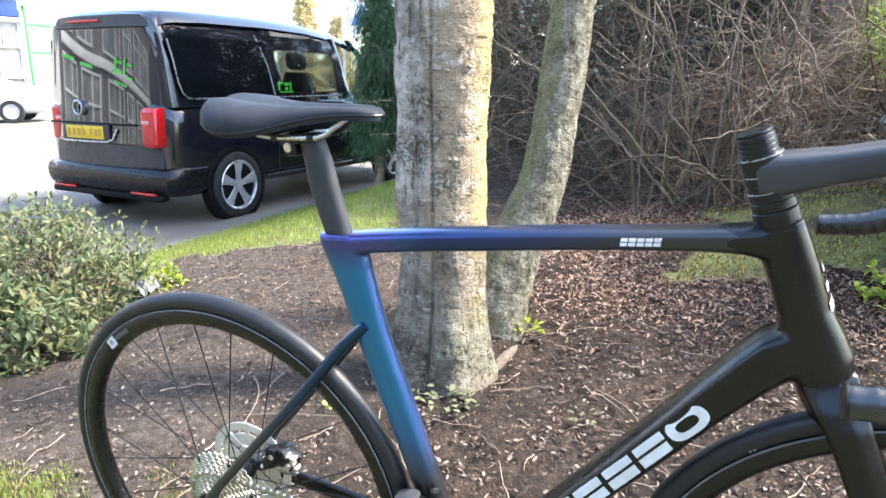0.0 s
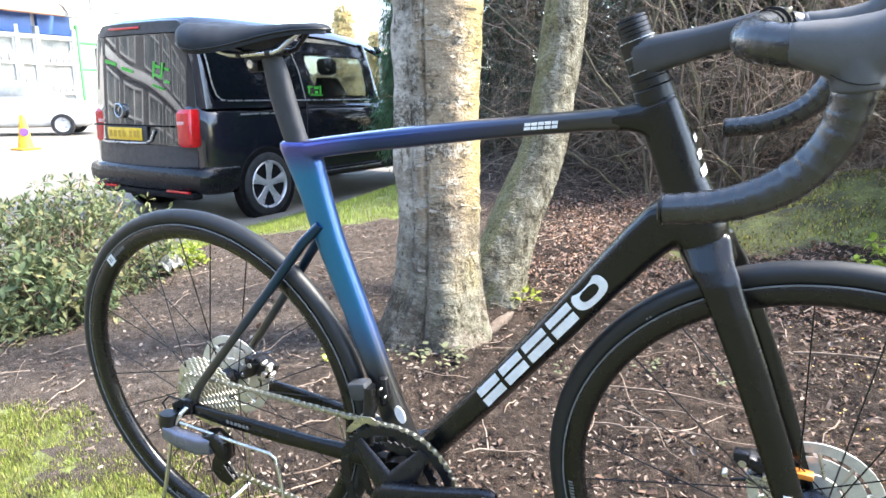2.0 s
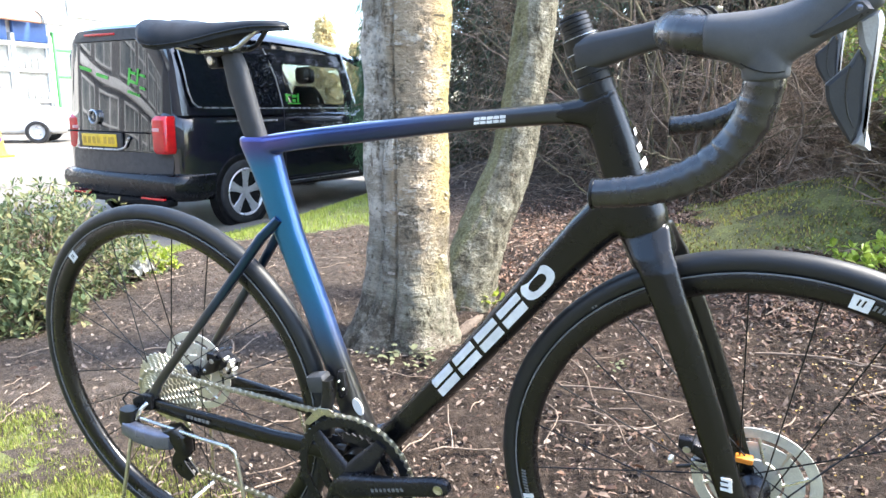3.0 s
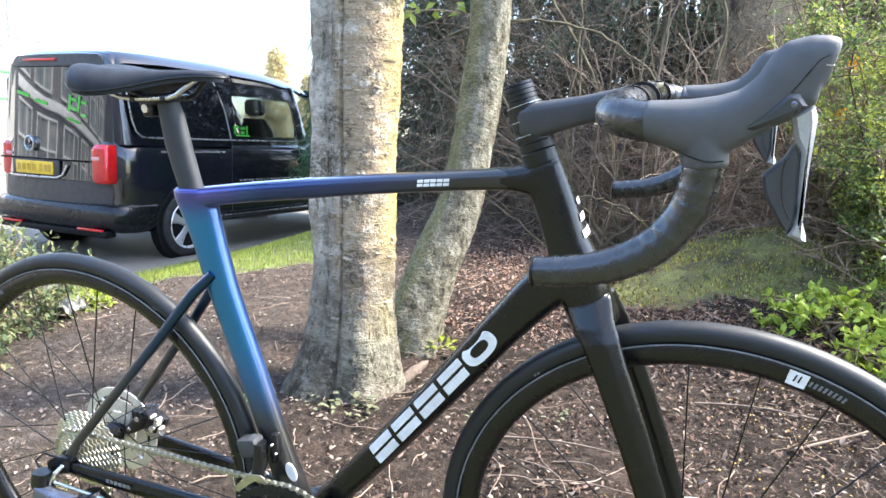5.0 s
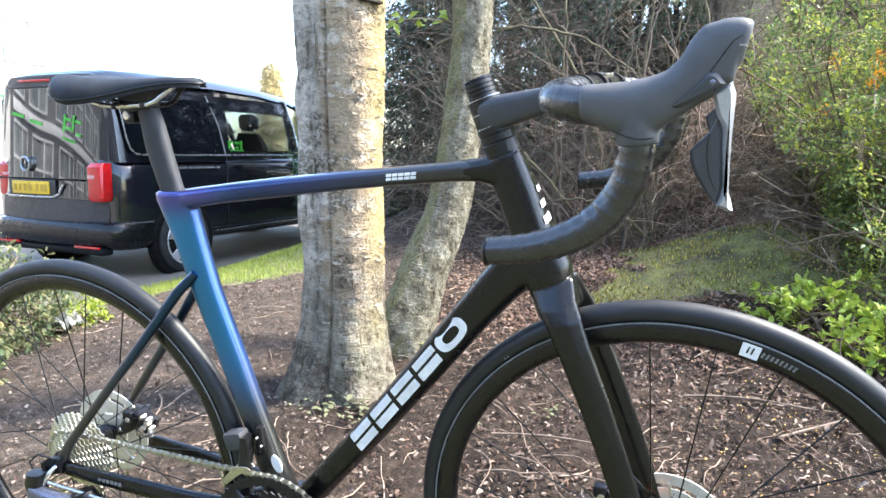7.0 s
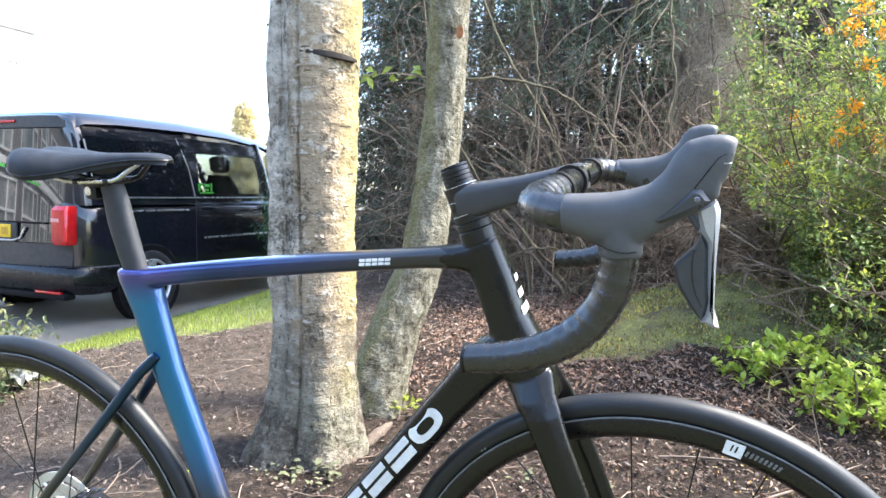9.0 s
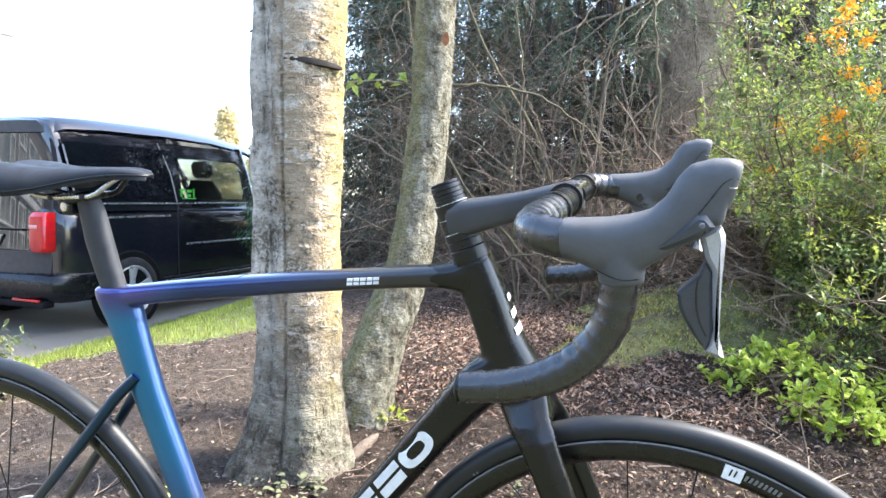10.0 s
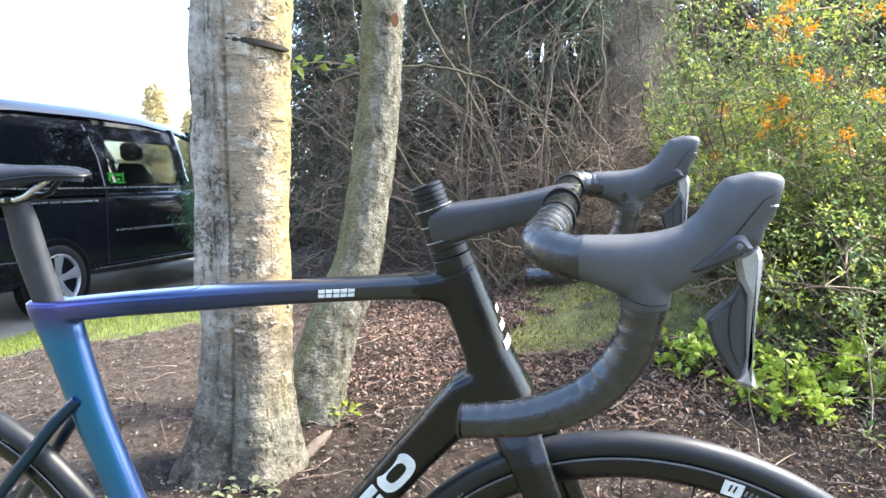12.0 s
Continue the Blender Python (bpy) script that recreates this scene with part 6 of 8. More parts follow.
for q in ((0.42, 1.02, 0.70, 0.72, 0.0035), (0.50, 0.80, 0.98, 0.86, 0.004), (0.62, 0.62, 0.95, 0.70, 0.003), (-0.62, 0.75, -0.35, 0.42, 0.0035), (-0.5, 0.55, -0.1, 0.72, 0.003), (1.0, 1.2, 1.45, 1.25, 0.005), (0.9, 1.9, 1.35, 1.75, 0.005), (-0.15, 0.62, 0.15, 0.50, 0.003), (1.25, 1.0, 1.6, 1.35, 0.006), (0.52, 0.60, 0.70, 0.66, 0.004), (0.58, 0.70, 0.80, 0.58, 0.003), (0.48, 0.70, 0.60, 0.52, 0.003), (0.66, 0.72, 0.84, 0.76, 0.003)):
    fallen_stick(*q)

# grass on the bank and in front
def grass(name, n, x0, x1, y0, y1, keep, lo, hi, material, label, cat, wide=0.09):
    x, y = scatter(rng, n, x0, x1, y0, y1, keep)
    m = len(x)
    a = rng.uniform(0, 2 * np.pi, m)
    lean = rng.uniform(0.15, 0.9, m)
    along = np.stack([np.cos(a) * lean, np.sin(a) * lean, np.ones(m)], 1)
    nrm = np.stack([np.cos(a), np.sin(a), -lean], 1)
    L = rng.uniform(lo, hi, m)
    pos = np.stack([x, y, ground_z(x, y) - 0.004], 1)
    return stuff(leaf_mesh(name, pos, along, nrm, L, L * wide, material, 0.1), label, cat)


grass("lawn_grass", 90000, -2.9, -0.3, 1.7, 7.0, lambda x, y: is_turf(x, y) & (rng.uniform(0, 1, len(x)) < 1.15 - 0.13 * y), 0.018, 0.048, GRASS, "short bright green lawn grass on the bank", "grass")
grass("verge_grass", 240000, -1.7, 0.9, -0.45, 0.42, lambda x, y: (rng.uniform(0, 1, len(x)) < np.clip(0.72 + 0.4 * wobble(x, y, 9, 5.0) + 0.22 * wobble(x, y, 13.7, 2.0) + 0.16 * wobble(y, x, 22.3, 7.0) - 4.5 * np.maximum(0, y - 0.06 + 0.30 * np.clip(x + 0.3, 0, 9)), 0, 0.95)), 0.007, 0.020, VERGE, "short patchy green grass beside the rear wheel", "grass", 0.16)
grass("moss", 60000, 0.4, 3.2, 2.0, 4.6, lambda x, y: is_moss(x, y) & (rng.uniform(0, 1, len(x)) < 0.75 + 0.3 * wobble(x, y, 8, 1)), 0.008, 0.022, MOSSB, "olive green moss over the mound", "moss", 0.5)


def clump_leaves(rng, centres, per, spread, lo, hi, ratio, upward=0.5):
    """Rosettes of leaves round points: position, direction, normal, length, width."""
    n = len(centres) * per
    c = np.repeat(centres, per, 0)
    d = unit(rng.normal(0, 1, (n, 3)) + np.array([0, 0, upward]))
    L = rng.uniform(lo, hi, n)
    pos = c + d * spread * rng.uniform(0, 1, (n, 1))
    nrm = unit(np.cross(d, np.cross(np.array([[0, 0, 1.0]]) + rng.normal(0, 0.25, (n, 3)), d)))
    return pos, d, nrm, L, L * rng.uniform(ratio * 0.75, ratio * 1.25, n)


def shrub(name, centre, size, n_clumps, per, lo, hi, ratio, leaf_mat, stem_mat, label, category, seed, n_stems=26, spread=0.02, upward=0.5, group="", shell=0.55, lumps=0.22):
    """A shrub: crooked stems from the ground and rosettes of leaves in an uneven dome."""
    rs = np.random.RandomState(seed)
    root = thing(name, Matrix(), label, category, group)
    cx, cy = centre
    z0 = float(ground_z(cx, cy))
    u = unit(rs.normal(0, 1, (n_clumps, 3)))
    u[:, 2] = np.abs(u[:, 2])
    rad = (shell + (1 - shell) * rs.uniform(0, 1, n_clumps) ** 0.7) * (1 + lumps * np.sin(u[:, 0] * 7 + seed) * np.cos(u[:, 1] * 6 + 2 * seed) + rs.normal(0, 0.06, n_clumps))
    c = np.array([cx, cy, z0]) + u * rad[:, None] * np.array(size)
    pos, d, nrm, L, W = clump_leaves(rs, c, per, spread, lo, hi, ratio, upward)
    oval_leaf_mesh("foliage", pos, d, nrm, L, W, leaf_mat, parent=root)
    lines = []
    for i in range(n_stems):
        e = c[rs.randint(n_clumps)]
        s = np.array([cx + rs.normal(0, size[0] * 0.18), cy + rs.normal(0, size[1] * 0.18), 0])
        s[2] = float(ground_z(s[0], s[1])) - 0.02
        t = np.linspace(0, 1, 7)[:, None]
        p = s + (e - s) * t + rs.normal(0, 0.02, (7, 3)) * np.sin(t * np.pi) + np.array([0, 0, 0.12]) * size[2] * np.sin(t * np.pi)
        lines.append((p, np.linspace(0.006, 0.0018, 7)))
    tagged(twig_mesh("branchwork", lines, stem_mat, 5, parent=root), kind="stuff")
    return root


shrub("evergreen_shrub", (-1.95, 1.00), (0.50, 0.58, 0.50), 1700, 8, 0.016, 0.042, 0.38, OLIVE, PALETWIG, "low spreading shrub with dull olive green leaves", "shrub", 21, 170, 0.02, 0.3, shell=0.6, lumps=0.12)
shrub("evergreen_shrub", (-1.58, 0.66), (0.30, 0.26, 0.26), 240, 8, 0.022, 0.06, 0.38, OLIVE, TWIG, "low spreading shrub with dull olive green leaves", "shrub", 22, 24, 0.02, 0.45, shell=0.5)
shrub("yellow_plant", (-1.66, 1.42), (0.12, 0.11, 0.13), 90, 6, 0.014, 0.03, 0.6, YELLOWG, TWIG, "small bright yellow-green bedding plant", "plant", 23, 8, 0.01, 0.8)
shrub("green_shrub", (1.50, 1.98), (0.30, 0.22, 0.22), 95, 9, 0.022, 0.044, 0.60, BRIGHT, TWIG, "low young shrub with fresh bright green leaves", "shrub", 24, 18, 0.012, 0.9, "low green shrubs", shell=0.35)
shrub("green_shrub", (1.63, 1.66), (0.20, 0.18, 0.21), 60, 9, 0.022, 0.044, 0.60, BRIGHT, TWIG, "low young shrub with fresh bright green leaves", "shrub", 25, 14, 0.012, 0.9, "low green shrubs", shell=0.35)
shrub("green_shrub", (1.96, 1.88), (0.26, 0.22, 0.23), 85, 9, 0.022, 0.044, 0.60, BRIGHT, TWIG, "low young shrub with fresh bright green leaves", "shrub", 26, 16, 0.012, 0.9, "low green shrubs", shell=0.35)

# small weeds
def weed(cx, cy, r, n, label, mat=WEED, lo=0.010, hi=0.024, up=0.5, lift=0.01):
    rs = np.random.RandomState(int(abs(cx * 1000 + cy * 77)) + 5)
    a = rs.uniform(0, 2 * np.pi, n)
    q = rs.uniform(0.1, 1, n) ** 0.6 * r
    px, py = cx + np.cos(a) * q, cy + np.sin(a) * q
    pos = np.stack([px, py, ground_z(px, py) + lift + rs.uniform(0, 0.03, n)], 1)
    d = np.stack([np.cos(a) + rs.normal(0, 0.5, n), np.sin(a) + rs.normal(0, 0.5, n), rs.uniform(-0.1, up, n)], 1)
    nrm = np.stack([rs.normal(0, 0.3, n), rs.normal(0, 0.3, n), np.ones(n)], 1)
    root = thing("weed", Matrix.Translation((cx, cy, float(ground_z(cx, cy)))), label, "weed", "weeds on the bed")
    ln, wd = rs.uniform(lo, hi, n), rs.uniform(lo, hi, n) * 0.7
    base = np.array(root.matrix_world.translation)
    for i in range(n):
        oval_leaf_mesh("leaf", pos[i:i + 1] - base, d[i:i + 1], nrm[i:i + 1], ln[i], wd[i], mat, parent=root)
    return root


weed(0.02, 0.84, 0.075, 34, "pale green low weed at the birch foot", WEED, 0.016, 0.034)
weed(-0.10, 0.80, 0.04, 9, "pale green low weed at the birch foot")
weed(0.10, 0.80, 0.035, 7, "pale green low weed at the birch foot")
weed(0.13, 1.36, 0.045, 26, "small bright yellow-green sprig beside the stem", YELLOWG, 0.02, 0.035, 1.2, 0.02)
weed(-0.28, 0.72, 0.04, 14, "tiny green weed on the mulch", BRIGHT)
weed(0.62, 1.0, 0.05, 14, "tiny green weed on the mulch")
weed(0.42, 0.86, 0.04, 12, "tiny green weed on the mulch")
weed(0.85, 0.95, 0.04, 14, "tiny green weed on the mulch")


# thicket of bare brushwood
def thicket(name, n, x0, x1, y0, y1, hi, seed, label, mat, rad=(0.0045, 0.0010), bend=0.26, length=(0.4, 1.3), sag=0.05, up=0.9, cat="thicket"):
    rs = np.random.RandomState(seed)
    lines = []
    for _ in range(n):
        sx, sy = rs.uniform(x0, x1), rs.uniform(y0, y1)
        sz = float(ground_z(sx, sy)) + rs.uniform(0, 1) ** 1.6 * hi
        d = (rs.normal(0, 0.8), rs.normal(-0.1, 0.6), rs.normal(up * 0.4, 0.6))
        L = rs.uniform(*length)
        p = wander(rs, (sx, sy, sz), d, L, 9, bend, sag)
        gz = ground_z(p[:, 0], p[:, 1]) + 0.01
        p[:, 2] = np.maximum(p[:, 2], gz)
        r0 = rs.uniform(0.5, 1.0) * rad[0]
        lines.append((p, np.linspace(r0, rad[1], 9)))
    return stuff(twig_mesh(name, lines, mat, 4), label, cat)


thicket("brushwood", 900, -0.9, 1.15, 3.4, 4.3, 1.6, 31, "dense tangle of bare brown brushwood", TWIG, (0.0026, 0.0006))
thicket("brushwood", 1300, 0.2, 1.95, 3.25, 4.0, 0.8, 32, "low heap of dry reddish brushwood", TWIG, (0.0028, 0.0007), 0.3, (0.3, 0.8), 0.08, 0.5)
thicket("brushwood", 620, 0.1, 1.95, 3.2, 4.0, 1.0, 33, "pale dry sticks in the thicket", PALETWIG, (0.0030, 0.0007), 0.22, (0.3, 0.9), 0.06, 0.7)
thicket("brushwood", 700, -1.6, 0.4, 4.0, 5.2, 2.2, 34, "dead brown inner twigs of the conifers", DEADTWIG, (0.0042, 0.001), 0.28, (0.4, 1.2), 0.12, 0.3)
thicket("brushwood", 420, 0.4, 2.6, 3.9, 5.0, 2.4, 35, "dead brown inner twigs of the conifers", DEADTWIG, (0.0042, 0.001), 0.25, (0.5, 1.4), 0.12, 0.5)

thicket("brushwood", 190, 1.0, 1.6, 3.8, 4.1, 2.4, 36, "dead twigs hanging round the old conifer trunk", DEADTWIG, (0.004, 0.001), 0.2, (0.4, 1.0), 0.15, -1.2)


thicket("brushwood", 900, 0.95, 2.1, 3.15, 3.65, 0.8, 37, "heap of bleached dry canes behind the mossy mound, coloured as sunlit", STRAW, (0.0027, 0.0008), 0.26, (0.25, 0.7), 0.10, 0.5)


def bough(points, r0, r1, mat, label="arching bare mossy branch"):
    pts = np.array(points, float)
    t = np.linspace(0, len(pts) - 1, 30)
    p = np.stack([np.interp(t, np.arange(len(pts)), pts[:, i]) for i in range(3)], 1)
    for _ in range(6):
        p[1:-1] = (p[:-2] + 2 * p[1:-1] + p[2:]) / 4
    rs = np.random.RandomState(int(abs(pts[0, 0] * 977 + pts[0, 2] * 131)))
    p[1:-1] += rs.normal(0, 0.006, (28, 3))
    ob = twig_mesh("bare_branch", [(p, np.linspace(r0, r1, 30))], mat, 8)
    return tagged(ob, label, "branch", "bare branches")


bough([(0.55, 3.3, 0.25), (0.50, 3.3, 0.8), (0.35, 3.3, 1.3), (0.05, 3.3, 1.75), (-0.2, 3.3, 2.3)], 0.015, 0.006, BRANCH)
bough([(0.62, 3.25, 0.25), (0.72, 3.2, 0.9), (0.70, 3.2, 1.5), (0.9, 3.2, 2.4)], 0.010, 0.004, BRANCH)
bough([(0.58, 3.2, 0.25), (0.30, 3.1, 0.6), (-0.05, 3.1, 0.95), (-0.35, 3.1, 1.5), (-0.5, 3.2, 2.2)], 0.011, 0.004, BRANCH)
bough([(-0.6, 3.3, 1.55), (-0.1, 3.1, 1.62), (0.35, 3.1, 1.55), (0.75, 3.1, 1.25), (0.95, 3.1, 0.85)], 0.010, 0.004, BRANCH)
bough([(0.75, 3.3, 0.25), (0.95, 3.3, 1.0), (1.05, 3.4, 1.6), (0.95, 3.4, 2.4)], 0.013, 0.006, BRANCH)
bough([(0.9, 3.2, 0.28), (0.62, 3.0, 0.55), (0.35, 3.0, 0.62), (0.05, 3.05, 0.5)], 0.010, 0.004, BRANCH)
bough([(0.25, 3.2, 0.22), (0.2, 3.2, 0.9), (0.25, 3.3, 1.6), (0.15, 3.3, 2.3)], 0.012, 0.005, BRANCH)
bough([(1.05, 3.1, 0.3), (1.2, 3.0, 0.75), (1.05, 2.95, 1.15), (0.8, 3.0, 1.5)], 0.008, 0.003, PALETWIG)


# suckers arching up out of one stool
rs = np.random.RandomState(77)
for i in range(34):
    bx, by = 0.60 + rs.normal(0, 0.26), 3.3 + rs.normal(0, 0.14)
    lean, hgt = rs.normal(-0.25, 0.65), rs.uniform(0.6, 1.9)
    z0 = float(ground_z(bx, by))
    arch = rs.uniform(0.2, 0.9) * np.sign(lean)
    bough([(bx, by, z0), (bx + lean * 0.35, by - 0.05, z0 + hgt * 0.45), (bx + lean * 0.9, by + rs.normal(0, 0.1), z0 + hgt * 0.85), (bx + lean * 1.3 + arch * 0.3, by + rs.normal(0, 0.15), z0 + hgt * rs.uniform(0.75, 1.1))], rs.uniform(0.0035, 0.0085), 0.002, BRANCH if i % 2 else PALETWIG, "thin arching bare mossy sucker")

# dead dark stems of the overgrown hedge
for i in range(11):
    hx = 0.15 + 0.135 * i + rs.normal(0, 0.02)
    zs = np.linspace(0.2, 4.2, 12)
    p = np.stack([hx + 0.03 * np.sin(zs * 2 + i) + 0.04 * (zs - 0.2) * rs.normal(0, 0.4), 4.55 + 0.08 * np.sin(3.0 * i) + 0 * zs, zs], 1)
    tagged(twig_mesh("hedge_stem", [(p, np.linspace(rs.uniform(0.026, 0.042), 0.012, 12))], DARKBARK, 9), "dark bare upright stem of an overgrown hedge", "hedge stem", "hedge stems")


def conifer(cx, cy, height, radius, seed, label, mat, n_br=150, per=26, low=0.5, trunk_r=0.09, spray=(0.05, 0.12), droop=0.6, group="", bark=CONBARK, name="conifer_tree", zbase=None):
    rs = np.random.RandomState(seed)
    root = thing(name, Matrix(), label, "tree", group)
    z0 = float(ground_z(cx, cy)) if zbase is None else zbase
    zs = np.linspace(z0 - 0.05, z0 + height, 12)
    tp = np.stack([cx + 0.03 * np.sin(zs * 1.3 + seed), cy + 0.03 * np.cos(zs * 1.1 + seed), zs], 1)
    twig_mesh("trunk", [(tp, np.linspace(trunk_r, trunk_r * 0.25, 12))], bark, 12, parent=root)
    lines, P, D = [], [], []
    for i in range(n_br):
        h = low + (height - low) * rs.uniform(0, 1) ** 1.5
        a = rs.uniform(0, 2 * np.pi)
        L = radius * (1 - 0.8 * (h / height) ** 1.5) * rs.uniform(0.6, 1.1)
        d = np.array([math.cos(a), math.sin(a), rs.uniform(-0.05, 0.35)])
        p = wander(rs, (cx, cy, z0 + h), d, L, 7, 0.12, droop * 0.22)
        lines.append((p, np.linspace(0.012, 0.003, 7)))
        per_ = int(per * 2.2)
        k = rs.uniform(1.5, 6, per_)
        q = np.stack([np.interp(k, np.arange(7), p[:, j]) for j in range(3)], 1) + rs.normal(0, 0.05, (per_, 3))
        P.append(q)
        D.append(np.stack([np.full(per_, d[0] * 0.5), np.full(per_, d[1] * 0.5), np.full(per_, -droop)], 1) + rs.normal(0, 0.45, (per_, 3)))
    tagged(twig_mesh("branchwork", lines, TWIG, 4, parent=root), kind="stuff")
    P, D = np.concatenate(P), unit(np.concatenate(D))
    n = len(P)
    nrm = unit(rs.normal(0, 1, (n, 3)))
    L = rs.uniform(*spray, n)
    leaf_mesh("crown", P, D, nrm, L, L * rs.uniform(0.09, 0.19, n), mat, 0.15, parent=root)
    return root


for i, (cx, cy, h, r) in enumerate(((-1.25, 5.3, 7.0, 1.0), (-0.25, 5.2, 7.2, 1.05), (0.65, 5.1, 6.6, 1.0), (1.9, 5.4, 5.6, 1.1), (3.0, 5.2, 5.6, 1.1))):
    conifer(cx, cy, h, r, 41 + i, "tall dark conifer with bare lower trunk", CONIF, 350, 36, 0.25 if i < 2 else 0.7, 0.10, group="conifer screen")
for i, (cx, cy, h, r) in enumerate(((-1.9, 7.0, 5.4, 1.3), (-0.3, 7.1, 5.6, 1.3), (1.0, 7.0, 6.0, 1.3), (2.4, 7.1, 6.0, 1.4), (3.9, 6.8, 6.0, 1.4), (5.2, 6.0, 6.0, 1.4))):
    conifer(cx, cy, h, r, 51 + i, "tall dark conifer behind the thicket", CONIF, 240, 34, 0.0, 0.13, (0.07, 0.17), group="conifer screen")
for i in range(6):
    conifer(-1.4 + 1.45 * i, 8.5 + 0.2 * (i % 2), 6.0, 1.5, 91 + i, "tall dark conifer far behind the thicket", CONIF, 120, 22, 0.0, 0.14, (0.10, 0.24), group="conifer screen")
conifer(-1.74, 5.85, 7.0, 0.70, 60, "dark conifer beside the cypress", CONIF, 300, 34, 0.05, 0.07, group="conifer screen")
conifer(-2.28, 4.84, 2.7, 0.40, 61, "drooping green cypress beside the van", CONIF2, 260, 75, 0.55, 0.05, (0.03, 0.08), 1.1, name="cypress")
big = thing("old_conifer", Matrix(), "old conifer with a thick reddish brown trunk", "tree")
trunk("trunk", [(1.27, 4.3, 0.25), (1.27, 4.3, 0.9), (1.30, 4.3, 1.6), (1.36, 4.3, 4.5)], [0.34, 0.29, 0.27, 0.24], 0.020, 5.0, CONBARK, big, n=56, step=0.03, flare=0.05)
rs = np.random.RandomState(66)
for i in range(7):
    a, z = rs.uniform(-2.6, -0.4), 0.8 + 0.28 * i
    p = wander(rs, (1.34 + 0.18 * math.cos(a), 4.3 + 0.18 * math.sin(a), z), (math.cos(a), math.sin(a), rs.uniform(-0.3, 0.3)), rs.uniform(0.4, 0.8), 9, 0.14, 0.08)
    twig_mesh("dead_limb", [(p, np.linspace(0.016, 0.003, 9))], CONBARK, 7, parent=big)

HANG = leafy("hanging_conifer_sprays", [(0.075, 0.105, 0.062), (0.11, 0.15, 0.085), (0.15, 0.195, 0.11), (0.095, 0.115, 0.07), (0.16, 0.14, 0.09)], 0.5, 0.3)
for bx, by, bz, dx, dz, blen in ((1.15, 4.05, 2.35, -0.9, -0.15, 1.0), (1.10, 4.05, 2.05, -0.8, -0.35, 0.8), (1.12, 4.05, 1.72, -0.6, -0.5, 0.6), (1.20, 4.0, 2.5, -0.3, -0.3, 0.8), (1.1, 4.0, 2.75, -1.2, -0.1, 1.3), (0.7, 4.4, 2.3, -0.8, -0.2, 0.9), (0.35, 4.4, 1.9, -0.6, -0.3, 0.8)):
    limb = wander(rs, (bx, by, bz), (dx, -0.35, dz), blen, 9, 0.08, 0.06)
    twig_mesh("hanging_limb", [(limb, np.linspace(0.012, 0.003, 9))], CONBARK, 6, parent=big)
    P, D = [], []
    for _ in range(int(30 * blen)):
        k = rs.uniform(1.0, 8.0)
        root = np.array([np.interp(k, np.arange(9), limb[:, j]) for j in range(3)])
        side = wander(rs, root, (rs.normal(0, 0.5), rs.normal(-0.1, 0.4), -0.6), rs.uniform(0.14, 0.34), 7, 0.12, 0.12)
        for j in range(1, 7):
            for _ in range(5):
                P.append(side[j] + rs.normal(0, 0.010, 3))
                D.append(unit((side[j] - side[j - 1])[None])[0] + rs.normal(0, 0.45, 3))
    P, D = np.array(P), unit(np.array(D))
    L = rs.uniform(0.022, 0.055, len(P))
    tagged(leaf_mesh("hanging_sprays", P, D, unit(rs.normal(0, 1, P.shape)), L, L * rs.uniform(0.16, 0.3, len(P)), HANG, 0.15, parent=big), kind="stuff")

